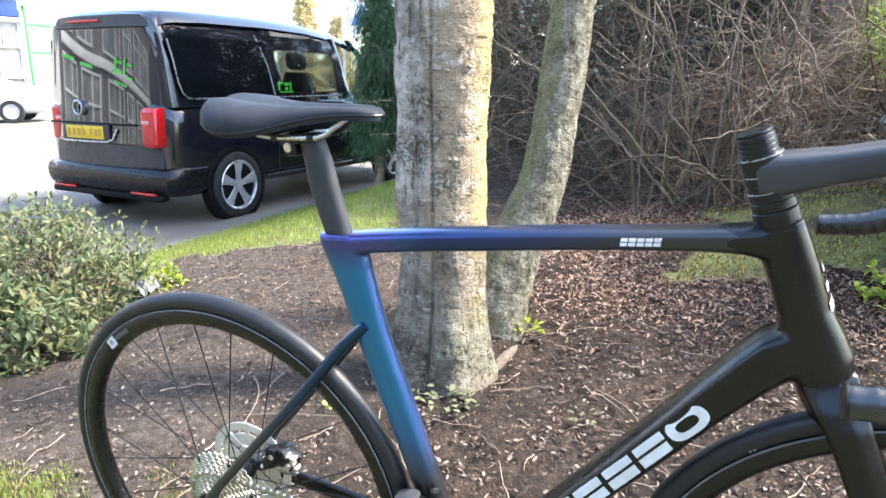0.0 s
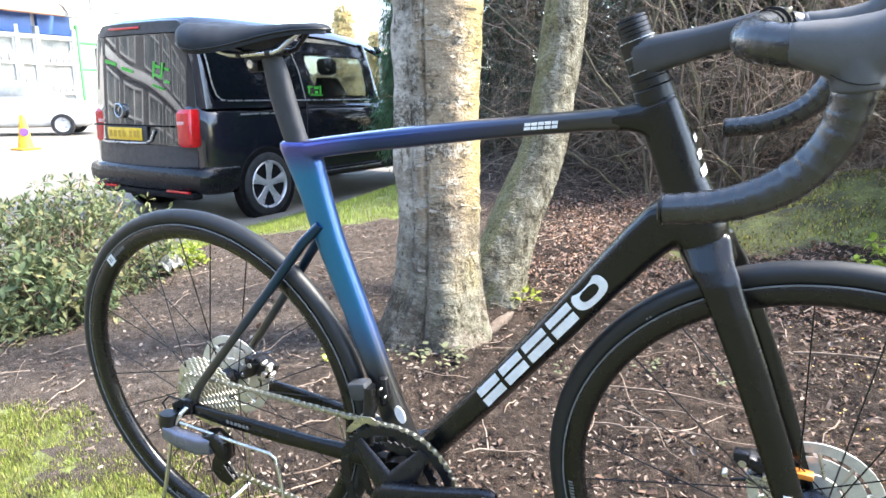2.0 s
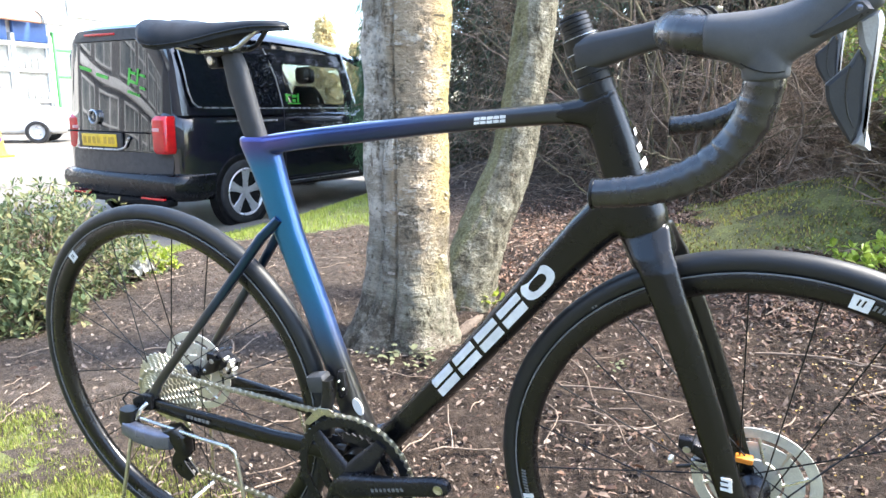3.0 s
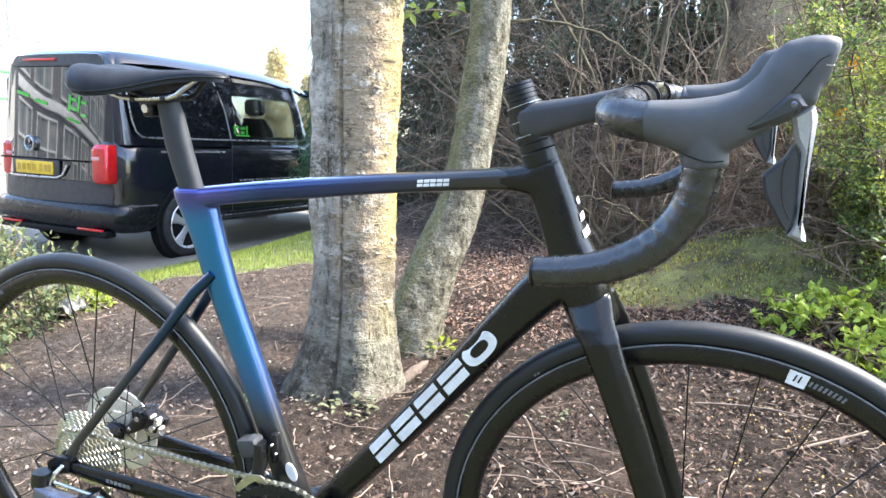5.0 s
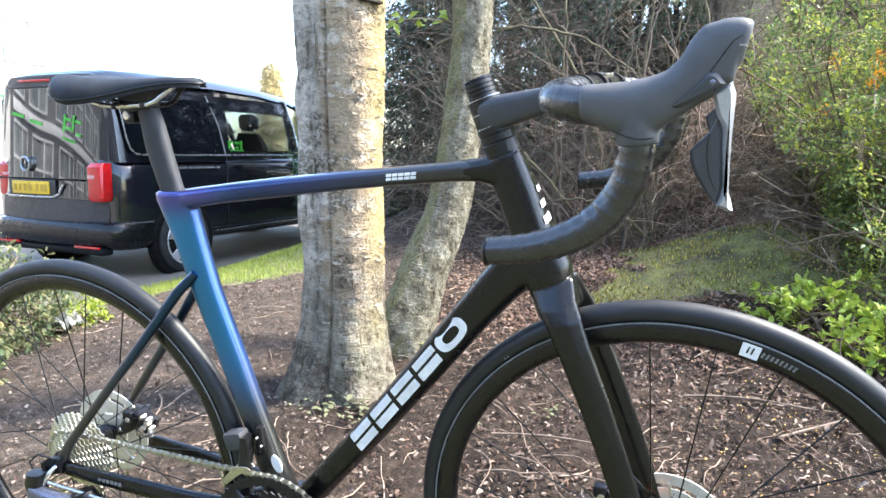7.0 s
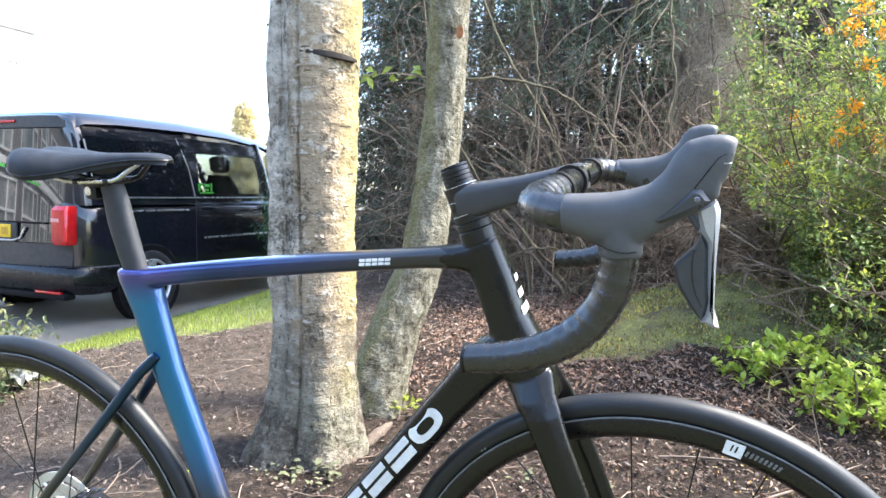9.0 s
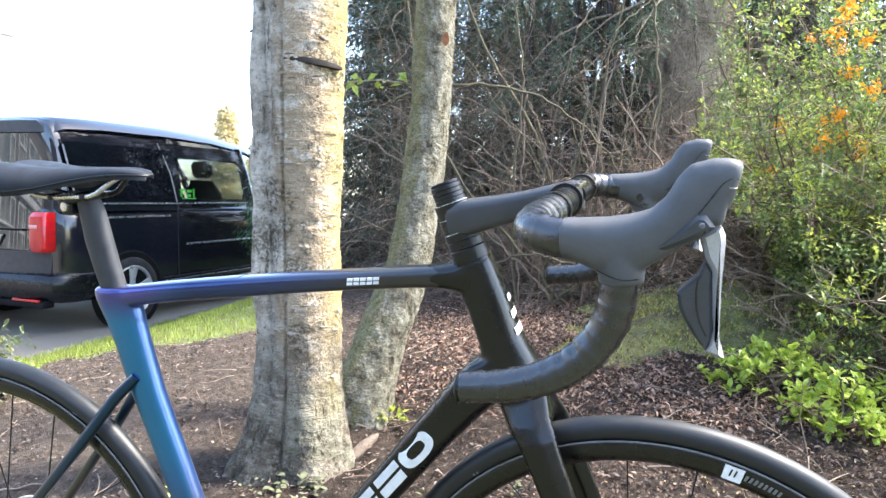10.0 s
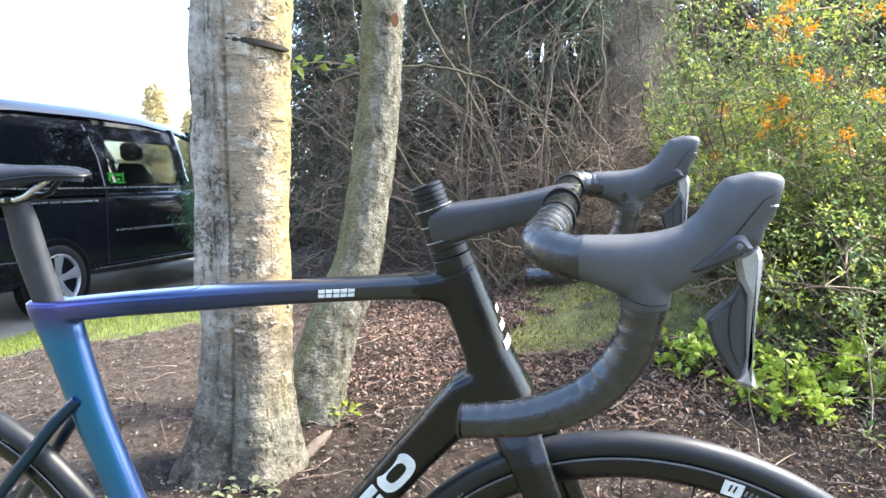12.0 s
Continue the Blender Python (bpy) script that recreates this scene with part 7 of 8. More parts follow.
# flowering evergreen shrub
def berberis():
    rs = np.random.RandomState(71)
    root = thing("flowering_shrub", Matrix(), "dense evergreen shrub with clusters of orange flowers", "shrub")
    cx, cy = 2.25, 3.25
    z0 = float(ground_z(cx, cy))
    tips, lines = [], []
    for i in range(370):
        a = rs.uniform(0, 2 * np.pi)
        s = np.array([cx + rs.normal(0, 0.35), cy + rs.normal(0, 0.3), z0 - 0.02])
        L = rs.uniform(0.9, 2.3)
        p = wander(rs, s, (math.cos(a) * 0.62, math.sin(a) * 0.55, rs.uniform(0.25, 1.2)), L, 10, 0.16, 0.07)
        p[:, 2] = np.maximum(p[:, 2], ground_z(p[:, 0], p[:, 1]) + 0.05)
        edge = 1.30 + 0.10 * (p[:, 1] - 3.1) + 0.12 * np.sin(5 * p[:, 2] + i) + 0.32 * np.maximum(0, 1.15 - p[:, 2])
        p[:, 0] = np.where(p[:, 0] < edge, 2 * edge - p[:, 0], p[:, 0])
        lines.append((p, np.linspace(0.009, 0.002, 10)))
        for k in range(3, 10):
            for _ in range(4):
                q = p[k] + rs.normal(0, 0.08, 3)
                tips.append(q)
                lines.append((np.array([p[k], (p[k] + q) / 2 + rs.normal(0, 0.01, 3), q]), np.array([0.0022, 0.0015, 0.0008])))
    tips = np.array(tips)
    tips = tips[tips[:, 2] - ground_z(tips[:, 0], tips[:, 1]) > 0.62 + 0.12 * np.sin(7 * tips[:, 0]) - 0.55 * sstep(1.40, 1.75, tips[:, 0])]
    tips = tips[tips[:, 0] > 1.24 + 0.10 * (tips[:, 1] - 3.1) + 0.32 * np.maximum(0, 1.15 - tips[:, 2])]
    # patches of tips that take the sunlit leaf colour
    young = (wobble(tips[:, 0] + tips[:, 2], tips[:, 1] + 0.7 * tips[:, 2], 9, 5.0) > 0.52) | (rs.uniform(0, 1, len(tips)) < 0.06)
    for name, group, mat in (("foliage", tips[~young], BERB), ("sunlit_foliage", tips[young], BERBY)):
        pos, d, nrm, L, W = clump_leaves(rs, group, 22, 0.055, 0.011, 0.028, 0.55, 0.35)
        leaf_mesh(name, pos, d, nrm, L, W, mat, parent=root)["kind"] = "stuff"
    tagged(twig_mesh("branchwork", lines, TWIG, 4, parent=root), kind="stuff")
    high = tips[(tips[:, 2] > 1.05) & (tips[:, 1] < 3.1) & (tips[:, 0] > 1.55)]
    pick = high[rs.choice(len(high), 70, replace=False)]
    for c in pick:
        m = 46
        c = c + np.array([0, -0.08, 0.03])
        pos = c + rs.normal(0, 0.014, (m, 3))
        d = unit(rs.normal(0, 1, (m, 3)))
        leaf_mesh("blossom", pos, d, unit(rs.normal(0, 1, (m, 3))), rs.uniform(0.010, 0.017, m), rs.uniform(0.009, 0.014, m), FLOWER, 0.4, parent=root)["kind"] = "stuff"
    return root


berberis()

# ---- van (x to its right, y forward, z up, origin under the rear bumper) ----
VANM = Matrix.Translation((-4.43, 3.52, LOT_Z)) @ Matrix.Rotation(radians(-4.5), 4, "Z") @ Matrix.Diagonal((0.955, 1, 1, 1))
VPAINT = surf("black_car_paint", (0.006, 0.007, 0.012), 0.06, col2=(0.008, 0.009, 0.015), scale=3, fine=900, grain=0.05, coat=0.9, spec=0.5, rvar=0.03)
VGLASS = surf("dark_tinted_glass", (0.004, 0.005, 0.008), 0.02, scale=2, fine=60, grain=0.05, rvar=0.02, spec=0.45)
CLEAR = glass("tinted_car_glass", (0.50, 0.55, 0.54))
ARCHB = surf("dull_black_plastic", (0.006, 0.006, 0.007), 0.7, scale=20, fine=300, spec=0.2)
RGLASS = surf("reflecting_rear_glass", (0.008, 0.009, 0.011), 0.02, scale=2, fine=60, grain=0.05, rvar=0.01, spec=0.8, coat=0.5)
VTRIM = surf("bright_trim", (0.55, 0.56, 0.57), 0.3, 0.8)
VPLAST = surf("grey_black_bumper_plastic", (0.03, 0.03, 0.033), 0.45, scale=20, fine=600)
BUMPER = surf("dark_satin_bumper", (0.007, 0.008, 0.010), 0.22, scale=20, fine=600, spec=0.4)
REDLENS = surf("red_lamp_lens", (0.55, 0.012, 0.015), 0.12, col2=(0.42, 0.008, 0.012), scale=12, fine=120, coat=0.6)
YELLOWP = surf("yellow_number_plate", (0.75, 0.50, 0.03), 0.4, scale=12, fine=200, grain=0.05)
VGREEN = surf("green_vinyl", (0.07, 0.44, 0.05), 0.4)
ALLOY = surf("alloy_wheel", (0.62, 0.62, 0.63), 0.34, 0.55, scale=10, fine=200)
TYRE = surf("car_tyre", (0.022, 0.022, 0.023), 0.8, scale=12, fine=200, bumpy=0.3, bdist=0.002)
FABRIC = surf("dark_seat_fabric", (0.02, 0.02, 0.022), 0.9, scale=20, fine=400)


def build_van():
    v = thing("van", VANM, "black panel van with tinted glass parked on asphalt", "van")
    # lower body
    secs = []
    for y, hw, zc, hz, p in ((0.10, 0.70, 0.72, 0.36, 5), (0.115, 0.79, 0.70, 0.40, 5), (0.17, 0.852, 0.69, 0.42, 5.5), (0.32, 0.885, 0.68, 0.435, 6), (1.6, 0.892, 0.68, 0.44, 6), (3.5, 0.89, 0.67, 0.44, 6), (4.15, 0.87, 0.62, 0.39, 5), (4.45, 0.80, 0.58, 0.33, 4.5), (4.58, 0.66, 0.56, 0.28, 4)):
        secs.append(((0, y, zc), (hw, 0, 0), (0, 0, hz), p))
    make("body", Geo().loft(secs, 56), VPAINT, v, "glossy black lower body")

    def green(y, wb, wr, zr):
        half = [(wb, 1.04), (wb - 0.012, 1.14), ((wb + wr) / 2 + 0.02, 1.42), (wr + 0.045, 1.64), (wr + 0.01, 1.73), (wr - 0.06, zr - 0.035), (wr - 0.2, zr - 0.01), (wr * 0.4, zr)]
        return [(x, y, z) for x, z in half] + [(-x, y, z) for x, z in half[::-1]]

    make("upper_body", Geo().rings([green(0.15, 0.79, 0.65, 1.765), green(0.165, 0.825, 0.685, 1.81), green(0.23, 0.858, 0.71, 1.845), green(0.6, 0.875, 0.725, 1.868), green(1.40, 0.88, 0.73, 1.878)]), VPAINT, v, "glossy black cargo sides")
    roof = []
    for y, wr, zr in ((0.165, 0.672, 1.800), (0.19, 0.690, 1.826), (0.25, 0.714, 1.852), (0.60, 0.728, 1.874), (1.39, 0.735, 1.883), (2.05, 0.728, 1.868), (2.65, 0.70, 1.815), (3.0, 0.67, 1.74)):
        half = [(wr + 0.035, zr - 0.12), (wr + 0.01, zr - 0.09), (wr - 0.06, zr - 0.035), (wr - 0.2, zr - 0.01), (wr * 0.4, zr)]
        low = [(x, zz - 0.03) for x, zz in [(wr * 0.4, zr), (wr - 0.2, zr - 0.015), (wr - 0.05, zr - 0.05), (wr + 0.0, zr - 0.11)]]
        roof.append([(x, y, z) for x, z in half] + [(-x, y, z) for x, z in half[::-1]] + [(-x, y, z) for x, z in low[::-1]] + [(x, y, z) for x, z in low])
    make("roof", Geo().rings(roof), VPAINT, v)
    for s in (-1, 1):
        make("door_pillar", Geo().loft([((s * 0.868, 2.65, 1.08), (0.02, 0, 0), (0, 0.07, 0), 3), ((s * 0.80, 2.59, 1.45), (0.02, 0, 0), (0, 0.045, 0), 3), ((s * 0.742, 2.52, 1.72), (0.02, 0, 0), (0, 0.05, 0), 3)], 12), VPAINT, v)
        make("screen_pillar", Geo().loft([((s * 0.83, 3.53, 1.05), (0.03, 0, 0), (0, 0.05, 0), 3), ((s * 0.775, 3.23, 1.42), (0.03, 0, 0), (0, 0.05, 0), 3), ((s * 0.70, 2.90, 1.72), (0.03, 0, 0), (0, 0.05, 0), 3)], 12), VPAINT, v)
    # side windows
    def side_x(z, s, off):
        return s * (np.interp(z, [1.04, 1.14, 1.42, 1.64, 1.71], [0.88, 0.868, 0.825, 0.775, 0.74]) + off)

    def side_pane(name, ys, mat, s, label, th=0.005, z0=1.12, z1=1.63, inset=0.0):
        g = Geo()
        prof = [(ys[0] + 0.05, z0), (ys[1] - 0.02, z0), (ys[1], z0 + 0.03), (ys[1] - inset, z1 - 0.04), (ys[1] - inset - 0.03, z1), (ys[0] + 0.02, z1), (ys[0], z1 - 0.03), (ys[0] + 0.02, (z0 + z1) / 2), (ys[0] + 0.03, z0 + 0.06)]
        a = [(float(side_x(z, s, 0.004)), y, z) for y, z in prof]
        b = [(float(side_x(z, s, 0.004 + th)), y, z) for y, z in prof]
        g.rings([a, b])
        return make(name, g, mat, v, label, smooth=False)

    for s in (-1, 1):
        pane = side_pane("side_window", (0.19, 1.37), VGLASS, s, "black tinted side glass")
        dw = side_pane("door_window", (1.47, 2.52), CLEAR, s, "clear front door glass", 0.004, z0=1.14, z1=1.57, inset=0.05)
        outer = [(1.40, 1.06), (2.66, 1.06), (2.63, 1.25), (2.58, 1.55), (2.52, 1.69), (1.36, 1.70), (1.36, 1.55), (1.38, 1.25)]
        inner = [(1.53, 1.15), (2.47, 1.15), (2.49, 1.25), (2.46, 1.50), (2.42, 1.555), (1.51, 1.555), (1.49, 1.50), (1.495, 1.25)]
        make("door_frame", Geo().rings([[(float(side_x(z, s, o)), y, z) for y, z in q] for q, o in ((outer, -0.012), (outer, 0.004), (inner, 0.004), (inner, -0.012))], caps=False), VPAINT, v, "black window surround")
        dw.visible_shadow = False
        tr = [(float(side_x(z, s, 0.012)), y, z) for y, z in ((0.19, 1.60), (0.205, 1.45), (0.22, 1.25), (0.245, 1.16), (0.30, 1.115), (0.40, 1.108), (1.0, 1.106), (1.6, 1.106), (2.53, 1.108))]
        make("window_trim", Geo().tube(tr, 0.0075, 6), VTRIM, v, "thin bright window trim")
        make("window_trim", Geo().tube([(float(side_x(z, s, 0.012)), y, z) for y, z in ((1.405, 1.12), (1.36, 1.4), (1.27, 1.69))], 0.0065, 6), VTRIM, v, "thin bright window trim")
        make("side_rail", Geo().box((s * 0.894, 0.90, 0.985), (0.014, 0.80, 0.016), 0.004), VTRIM, v, "grey sliding door rail")
        make("side_moulding", Geo().box((s * 0.897, 2.23, 0.695), (0.016, 1.42, 0.020), 0.004), VTRIM, v, "bright side moulding")
        make("sill", Geo().box((s * 0.888, 1.95, 0.335), (0.03, 1.5, 0.030), 0.008), VPLAST, v, "dull sill strip")
        make("sill_line", Geo().box((s * 0.905, 1.95, 0.352), (0.008, 1.45, 0.010), 0.002), VTRIM, v)
        make("door_handle", Geo().box((s * 0.898, 1.62, 1.0), (0.022, 0.16, 0.026), 0.008), VPAINT, v)
        make("door_seam", Geo().box((s * 0.8935, 1.405, 0.75), (0.004, 0.008, 0.72), 0), VPLAST, v)
        mir = make("wing_mirror", Geo().loft([((s * 0.93, 2.80, 1.10), (0.05, 0, 0), (0, 0, 0.05), 3), ((s * 1.02, 2.84, 1.16), (0.07, 0, 0.02), (0, 0.05, 0.11), 3), ((s * 1.09, 2.83, 1.17), (0.02, 0, 0), (0, 0.03, 0.09), 3)], 16), VPLAST, v)
    # seats seen through the door glass
    for s in (-1, 1):
        make("seat", Geo().loft([((s * 0.38, 2.42, 0.9), (0.24, 0, 0), (0, 0.09, 0), 3), ((s * 0.38, 2.36, 1.2), (0.23, 0, 0), (0, 0.08, 0), 3), ((s * 0.38, 2.32, 1.34), (0.15, 0, 0), (0, 0.05, 0), 3)], 16), FABRIC, v)
        make("head_rest", Geo().loft([((s * 0.38, 2.33, 1.37), (0.08, 0, 0), (0, 0.05, 0), 3), ((s * 0.38, 2.33, 1.42), (0.14, 0, 0), (0, 0.06, 0), 3), ((s * 0.38, 2.32, 1.53), (0.14, 0, 0), (0, 0.06, 0), 3), ((s * 0.38, 2.31, 1.58), (0.09, 0, 0), (0, 0.04, 0), 3)], 16), FABRIC, v)
    make("windscreen", Geo().rings([[(-0.66, 2.94, 1.70), (0.66, 2.94, 1.70), (0.80, 3.56, 1.06), (-0.80, 3.56, 1.06)], [(-0.66, 2.945, 1.705), (0.66, 2.945, 1.705), (0.80, 3.565, 1.065), (-0.80, 3.565, 1.065)]]), CLEAR, v, "clear windscreen").visible_shadow = False
    make("cab_partition", Geo().box((0, 1.40, 1.35), (1.5, 0.03, 0.8), 0.01), FABRIC, v)
    make("bulkhead_shelf", Geo().box((0, 3.13, 1.05), (1.5, 0.8, 0.06), 0.02), FABRIC, v)
    # rear face: bowed glass, glossy lower panel with the plate, painted skirt
    def rear_y(x, z):
        return 0.050 + 0.075 * abs(x / 0.75) ** 2.6 + 0.075 * (z - 0.9)

    def rear_sheet(name, rows, mat, label="", out=0.0, th=0.03):
        """A sheet bowed like the tailgate; rows: height and half-width."""
        rings = []
        for i in range(25):
            u = -1 + i / 12
            front = [(u * w, rear_y(u * w, z) - out, z) for z, w in rows]
            rings.append(front + [(x, y + th, z) for x, y, z in front[::-1]])
        return make(name, Geo().rings(rings), mat, v, label, sharp=50)

    rear_sheet("rear_window", [(0.885, 0.715), (1.05, 0.722), (1.2, 0.718), (1.35, 0.70), (1.5, 0.675), (1.62, 0.645), (1.69, 0.62)], RGLASS, "dark glossy bowed rear glass")
    rear_sheet("tailgate_panel", [(0.715, 0.715), (0.80, 0.72), (0.878, 0.718)], RGLASS, "glossy black tailgate panel")
    rear_sheet("rear_skirt", [(0.46, 0.72), (0.58, 0.745), (0.68, 0.745), (0.707, 0.735)], VPLAST, "dull black tailgate skirt")
    make("plate_recess", Geo().box((-0.19, 0.032, 0.800), (0.66, 0.02, 0.15), 0.008), VPLAST, v)
    make("number_plate", Geo().box((-0.19, 0.016, 0.803), (0.52, 0.012, 0.115), 0.003), YELLOWP, v, "yellow rear number plate")
    barm = surf("faded_plate_bars", (0.50, 0.31, 0.03), 0.5)
    for xx in (-0.40, -0.33, -0.26, -0.19, -0.09, -0.02, 0.03):
        make("plate_bar", Geo().box((xx, 0.0085, 0.803), (0.042, 0.003, 0.062), 0), barm, v, "dull bar")
    make("plate_trim", Geo().tube([(-0.60, 0.065, 0.735), (-0.53, 0.03, 0.722), (-0.19, 0.018, 0.720), (0.10, 0.028, 0.724), (0.18, 0.03, 0.75), (0.24, 0.035, 0.84)], 0.011, 8), VTRIM, v, "bright strip under the plate")
    make("plate_gap", Geo().box((-0.12, 0.040, 0.882), (1.16, 0.02, 0.016), 0.003), ARCHB, v)
    make("rear_badge", Geo().lathe([(0.052, 0.026), (0.060, 0.020), (0.070, 0.026), (0.062, 0.060)], (-0.27, 0, 1.015), 32, closed=True), VTRIM, v, "round bright badge")
    bu = []
    for x, y, in ((-0.90, 0.42), (-0.895, 0.16), (-0.83, 0.0), (-0.6, -0.075), (0, -0.095), (0.6, -0.075), (0.83, 0.0), (0.895, 0.16), (0.90, 0.42)):
        y = y * 0.55 + (0.19 if y > 0.3 else 0.03)
        bu.append([(x * 0.985, y + 0.035, 0.515), (x, y + 0.008, 0.49), (x * 1.004, y - 0.004, 0.44), (x * 1.004, y, 0.38), (x * 0.995, y + 0.015, 0.33), (x * 0.97, y + 0.05, 0.285), (x * 0.94, y + 0.12, 0.27), (x * 0.94, y + 0.14, 0.53), (x * 0.965, y + 0.08, 0.525)])
    make("rear_bumper", Geo().rings(bu), BUMPER, v, "glossy black rear bumper")
    make("lower_valance", Geo().box((0, 0.06, 0.265), (1.50, 0.12, 0.06), 0.02), ARCHB, v)
    for x in (-0.55, 0.55):
        make("reflector", Geo().box((x, 0.006, 0.300), (0.32, 0.03, 0.022), 0.006), REDLENS, v, "red bumper reflector")
    for s in (-1, 1):
        dy = 0.0 if s > 0 else 0.10
        lens = make("tail_lamp", Geo().loft([((s * 0.685, 0.075, 0.705), (0.085, 0, 0), (0, 0.060, 0), 4), ((s * 0.690, 0.065, 0.735), (0.100, 0, 0), (0, 0.072, 0), 4), ((s * 0.688, 0.068, 1.00), (0.098, 0, 0), (0, 0.072, 0), 4), ((s * 0.69, 0.085, 1.035), (0.082, 0, 0), (0, 0.060, 0), 4)], 20).moved(Matrix.Translation((-0.02 if s < 0 else 0, dy, 0))), REDLENS, v, "large red tail lamp")
        make("lamp_inner", Geo().box((s * 0.67, -0.006 + dy, 0.915), (0.09, 0.008, 0.030), 0.003), surf("pale_lamp_lens", (0.75, 0.35, 0.35), 0.2), lens, "pale reversing lens")
    rear_sheet("roof_spoiler", [(1.698, 0.635), (1.73, 0.625), (1.765, 0.60), (1.795, 0.55)], VPLAST, "smoky black roof spoiler", 0.012, 0.09)
    make("high_brake_lamp", Geo().box((-0.16, 0.096, 1.752), (0.44, 0.02, 0.022), 0.006), REDLENS, v, "dark red high brake lamp")
    # plain green shapes in place of the trader's mark
    lg = Geo()
    for dx, dz, w, h in ((0.0, 0.0, 0.026, 0.15), (0.045, 0.045, 0.08, 0.024), (0.045, -0.035, 0.08, 0.024), (0.11, 0.02, 0.024, 0.15), (0.17, 0.05, 0.07, 0.022), (0.17, -0.06, 0.07, 0.022)):
        x, z = 0.24 + dx, 1.375 + dz - dx * 0.25
        lg.box((x, rear_y(x, z) - 0.004, z), (w, 0.004, h), 0, Matrix.Rotation(radians(14), 3, "Y"))
    for i in range(5):
        x, z = 0.23 + 0.033 * i, 1.245 - 0.009 * i
        lg.box((x, rear_y(x, z) - 0.004, z), (0.021, 0.004, 0.024), 0)
    make("rear_emblem", lg, VGREEN, v, "green vinyl shapes on the rear glass")
    lg = Geo()
    for dx, w, z, h in ((0.0, 0.08, 1.24, 0.022), (0.0, 0.03, 1.20, 0.06), (0.10, 0.07, 1.23, 0.03), (0.10, 0.05, 1.185, 0.03), (0.18, 0.025, 1.21, 0.09), (0.02, 0.2, 1.155, 0.014)):
        lg.box((float(side_x(z, 1, 0.015)), 1.46 + dx + w / 2, z), (0.004, w, h), 0)
    make("door_emblem", lg, VGREEN, v, "green vinyl shapes on the door glass")
    for i in range(2):
        lg = Geo().box((-0.42 + 0.27 * i, rear_y(-0.42 + 0.27 * i, 1.43) - 0.010, 1.455 - 0.07 * i), (0.17, 0.004, 0.03), 0, Matrix.Rotation(radians(12), 3, "Y"))
        make("rear_tape", lg, VGREEN, v)
    # wheels
    for y in (0.80, 3.64):
        for s in (-1, 1):
            c = (s * 0.80, y, 0.305)
            arch = make("wheel_arch", Geo().lathe([(0.0, s * 0.094), (0.345, s * 0.094), (0.36, s * 0.100), (0.37, s * 0.096), (0.37, 0.0)], c, 40, "x"), ARCHB, v, "dark wheel arch")
            w = make("wheel", Geo().lathe([(0.22, s * 0.02), (0.228, s * 0.108), (0.240, s * 0.122), (0.275, s * 0.126), (0.302, s * 0.112), (0.314, s * 0.08), (0.314, -s * 0.06), (0.2, -s * 0.06)], c, 48, "x", closed=True), TYRE, v, "black tyre on alloy wheel")
            rim = Geo().lathe([(0.222, s * 0.10), (0.234, s * 0.118), (0.227, s * 0.124), (0.212, s * 0.112), (0.205, s * 0.05)], c, 48, "x")
            make("rim", rim, ALLOY, w, "silver alloy rim")
            make("hub_cap", Geo().lathe([(0.0, s * 0.108), (0.030, s * 0.108), (0.040, s * 0.100), (0.045, s * 0.08)], c, 24, "x"), ALLOY, w)
            make("wheel_back", Geo().lathe([(0.0, s * 0.040), (0.215, s * 0.040)], c, 32, "x"), ARCHB, w)
            for k in range(5):
                a = 2 * math.pi * (k + 0.2) / 5
                co, si = math.cos(a), math.sin(a)
                make("wheel_arm", Geo().loft([((c[0] + s * 0.095, c[1] + 0.03 * co, c[2] + 0.03 * si), (0, -si * 0.032, co * 0.032), (0.012, 0, 0), 3), ((c[0] + s * 0.100, c[1] + 0.11 * co, c[2] + 0.11 * si), (0, -si * 0.032, co * 0.032), (0.012, 0, 0), 3), ((c[0] + s * 0.108, c[1] + 0.215 * co, c[2] + 0.215 * si), (0, -si * 0.056, co * 0.056), (0.010, 0, 0), 3)], 12), ALLOY, w)
    return v


van = build_van()

# ---- across the car park ----
WHITEWALL = surf("white_render", (0.78, 0.78, 0.76), 0.85, col2=(0.70, 0.70, 0.68), scale=0.6, fine=30, grain=0.06)
BLUEF = surf("blue_fascia", (0.07, 0.16, 0.45), 0.4, scale=1, fine=20, grain=0.05)
GREENP = surf("pale_green_cladding", (0.42, 0.66, 0.40), 0.6, scale=1, fine=20, grain=0.05)
GREENS = surf("green_trim", (0.10, 0.45, 0.12), 0.5, scale=1, fine=20, grain=0.05)
AWNING = surf("reddish_brown_awning", (0.36, 0.19, 0.13), 0.7, scale=2, fine=30, grain=0.15)
AWNGREY = surf("grey_awning", (0.30, 0.29, 0.28), 0.7, scale=2, fine=30, grain=0.15)
SHOPGLASS = surf("shop_glass", (0.10, 0.12, 0.13), 0.06, scale=0.8, fine=10, col2=(0.30, 0.30, 0.29), rvar=0.03)
FRAMEW = surf("white_window_frame", (0.75, 0.75, 0.74), 0.5, scale=2, fine=30, grain=0.04)
DARKFRAME = surf("grey_window_frame", (0.42, 0.42, 0.43), 0.5, scale=2, fine=30, grain=0.04)
STOCK = surf("pale_goods", (0.62, 0.62, 0.60), 0.6, scale=3, fine=30)
DARKBRICK = surf("grey_block_wall", (0.15, 0.15, 0.155), 0.85, scale=1.5, fine=25, grain=0.2)
ROOFG = surf("grey_roof", (0.30, 0.30, 0.31), 0.8, scale=1, fine=20)


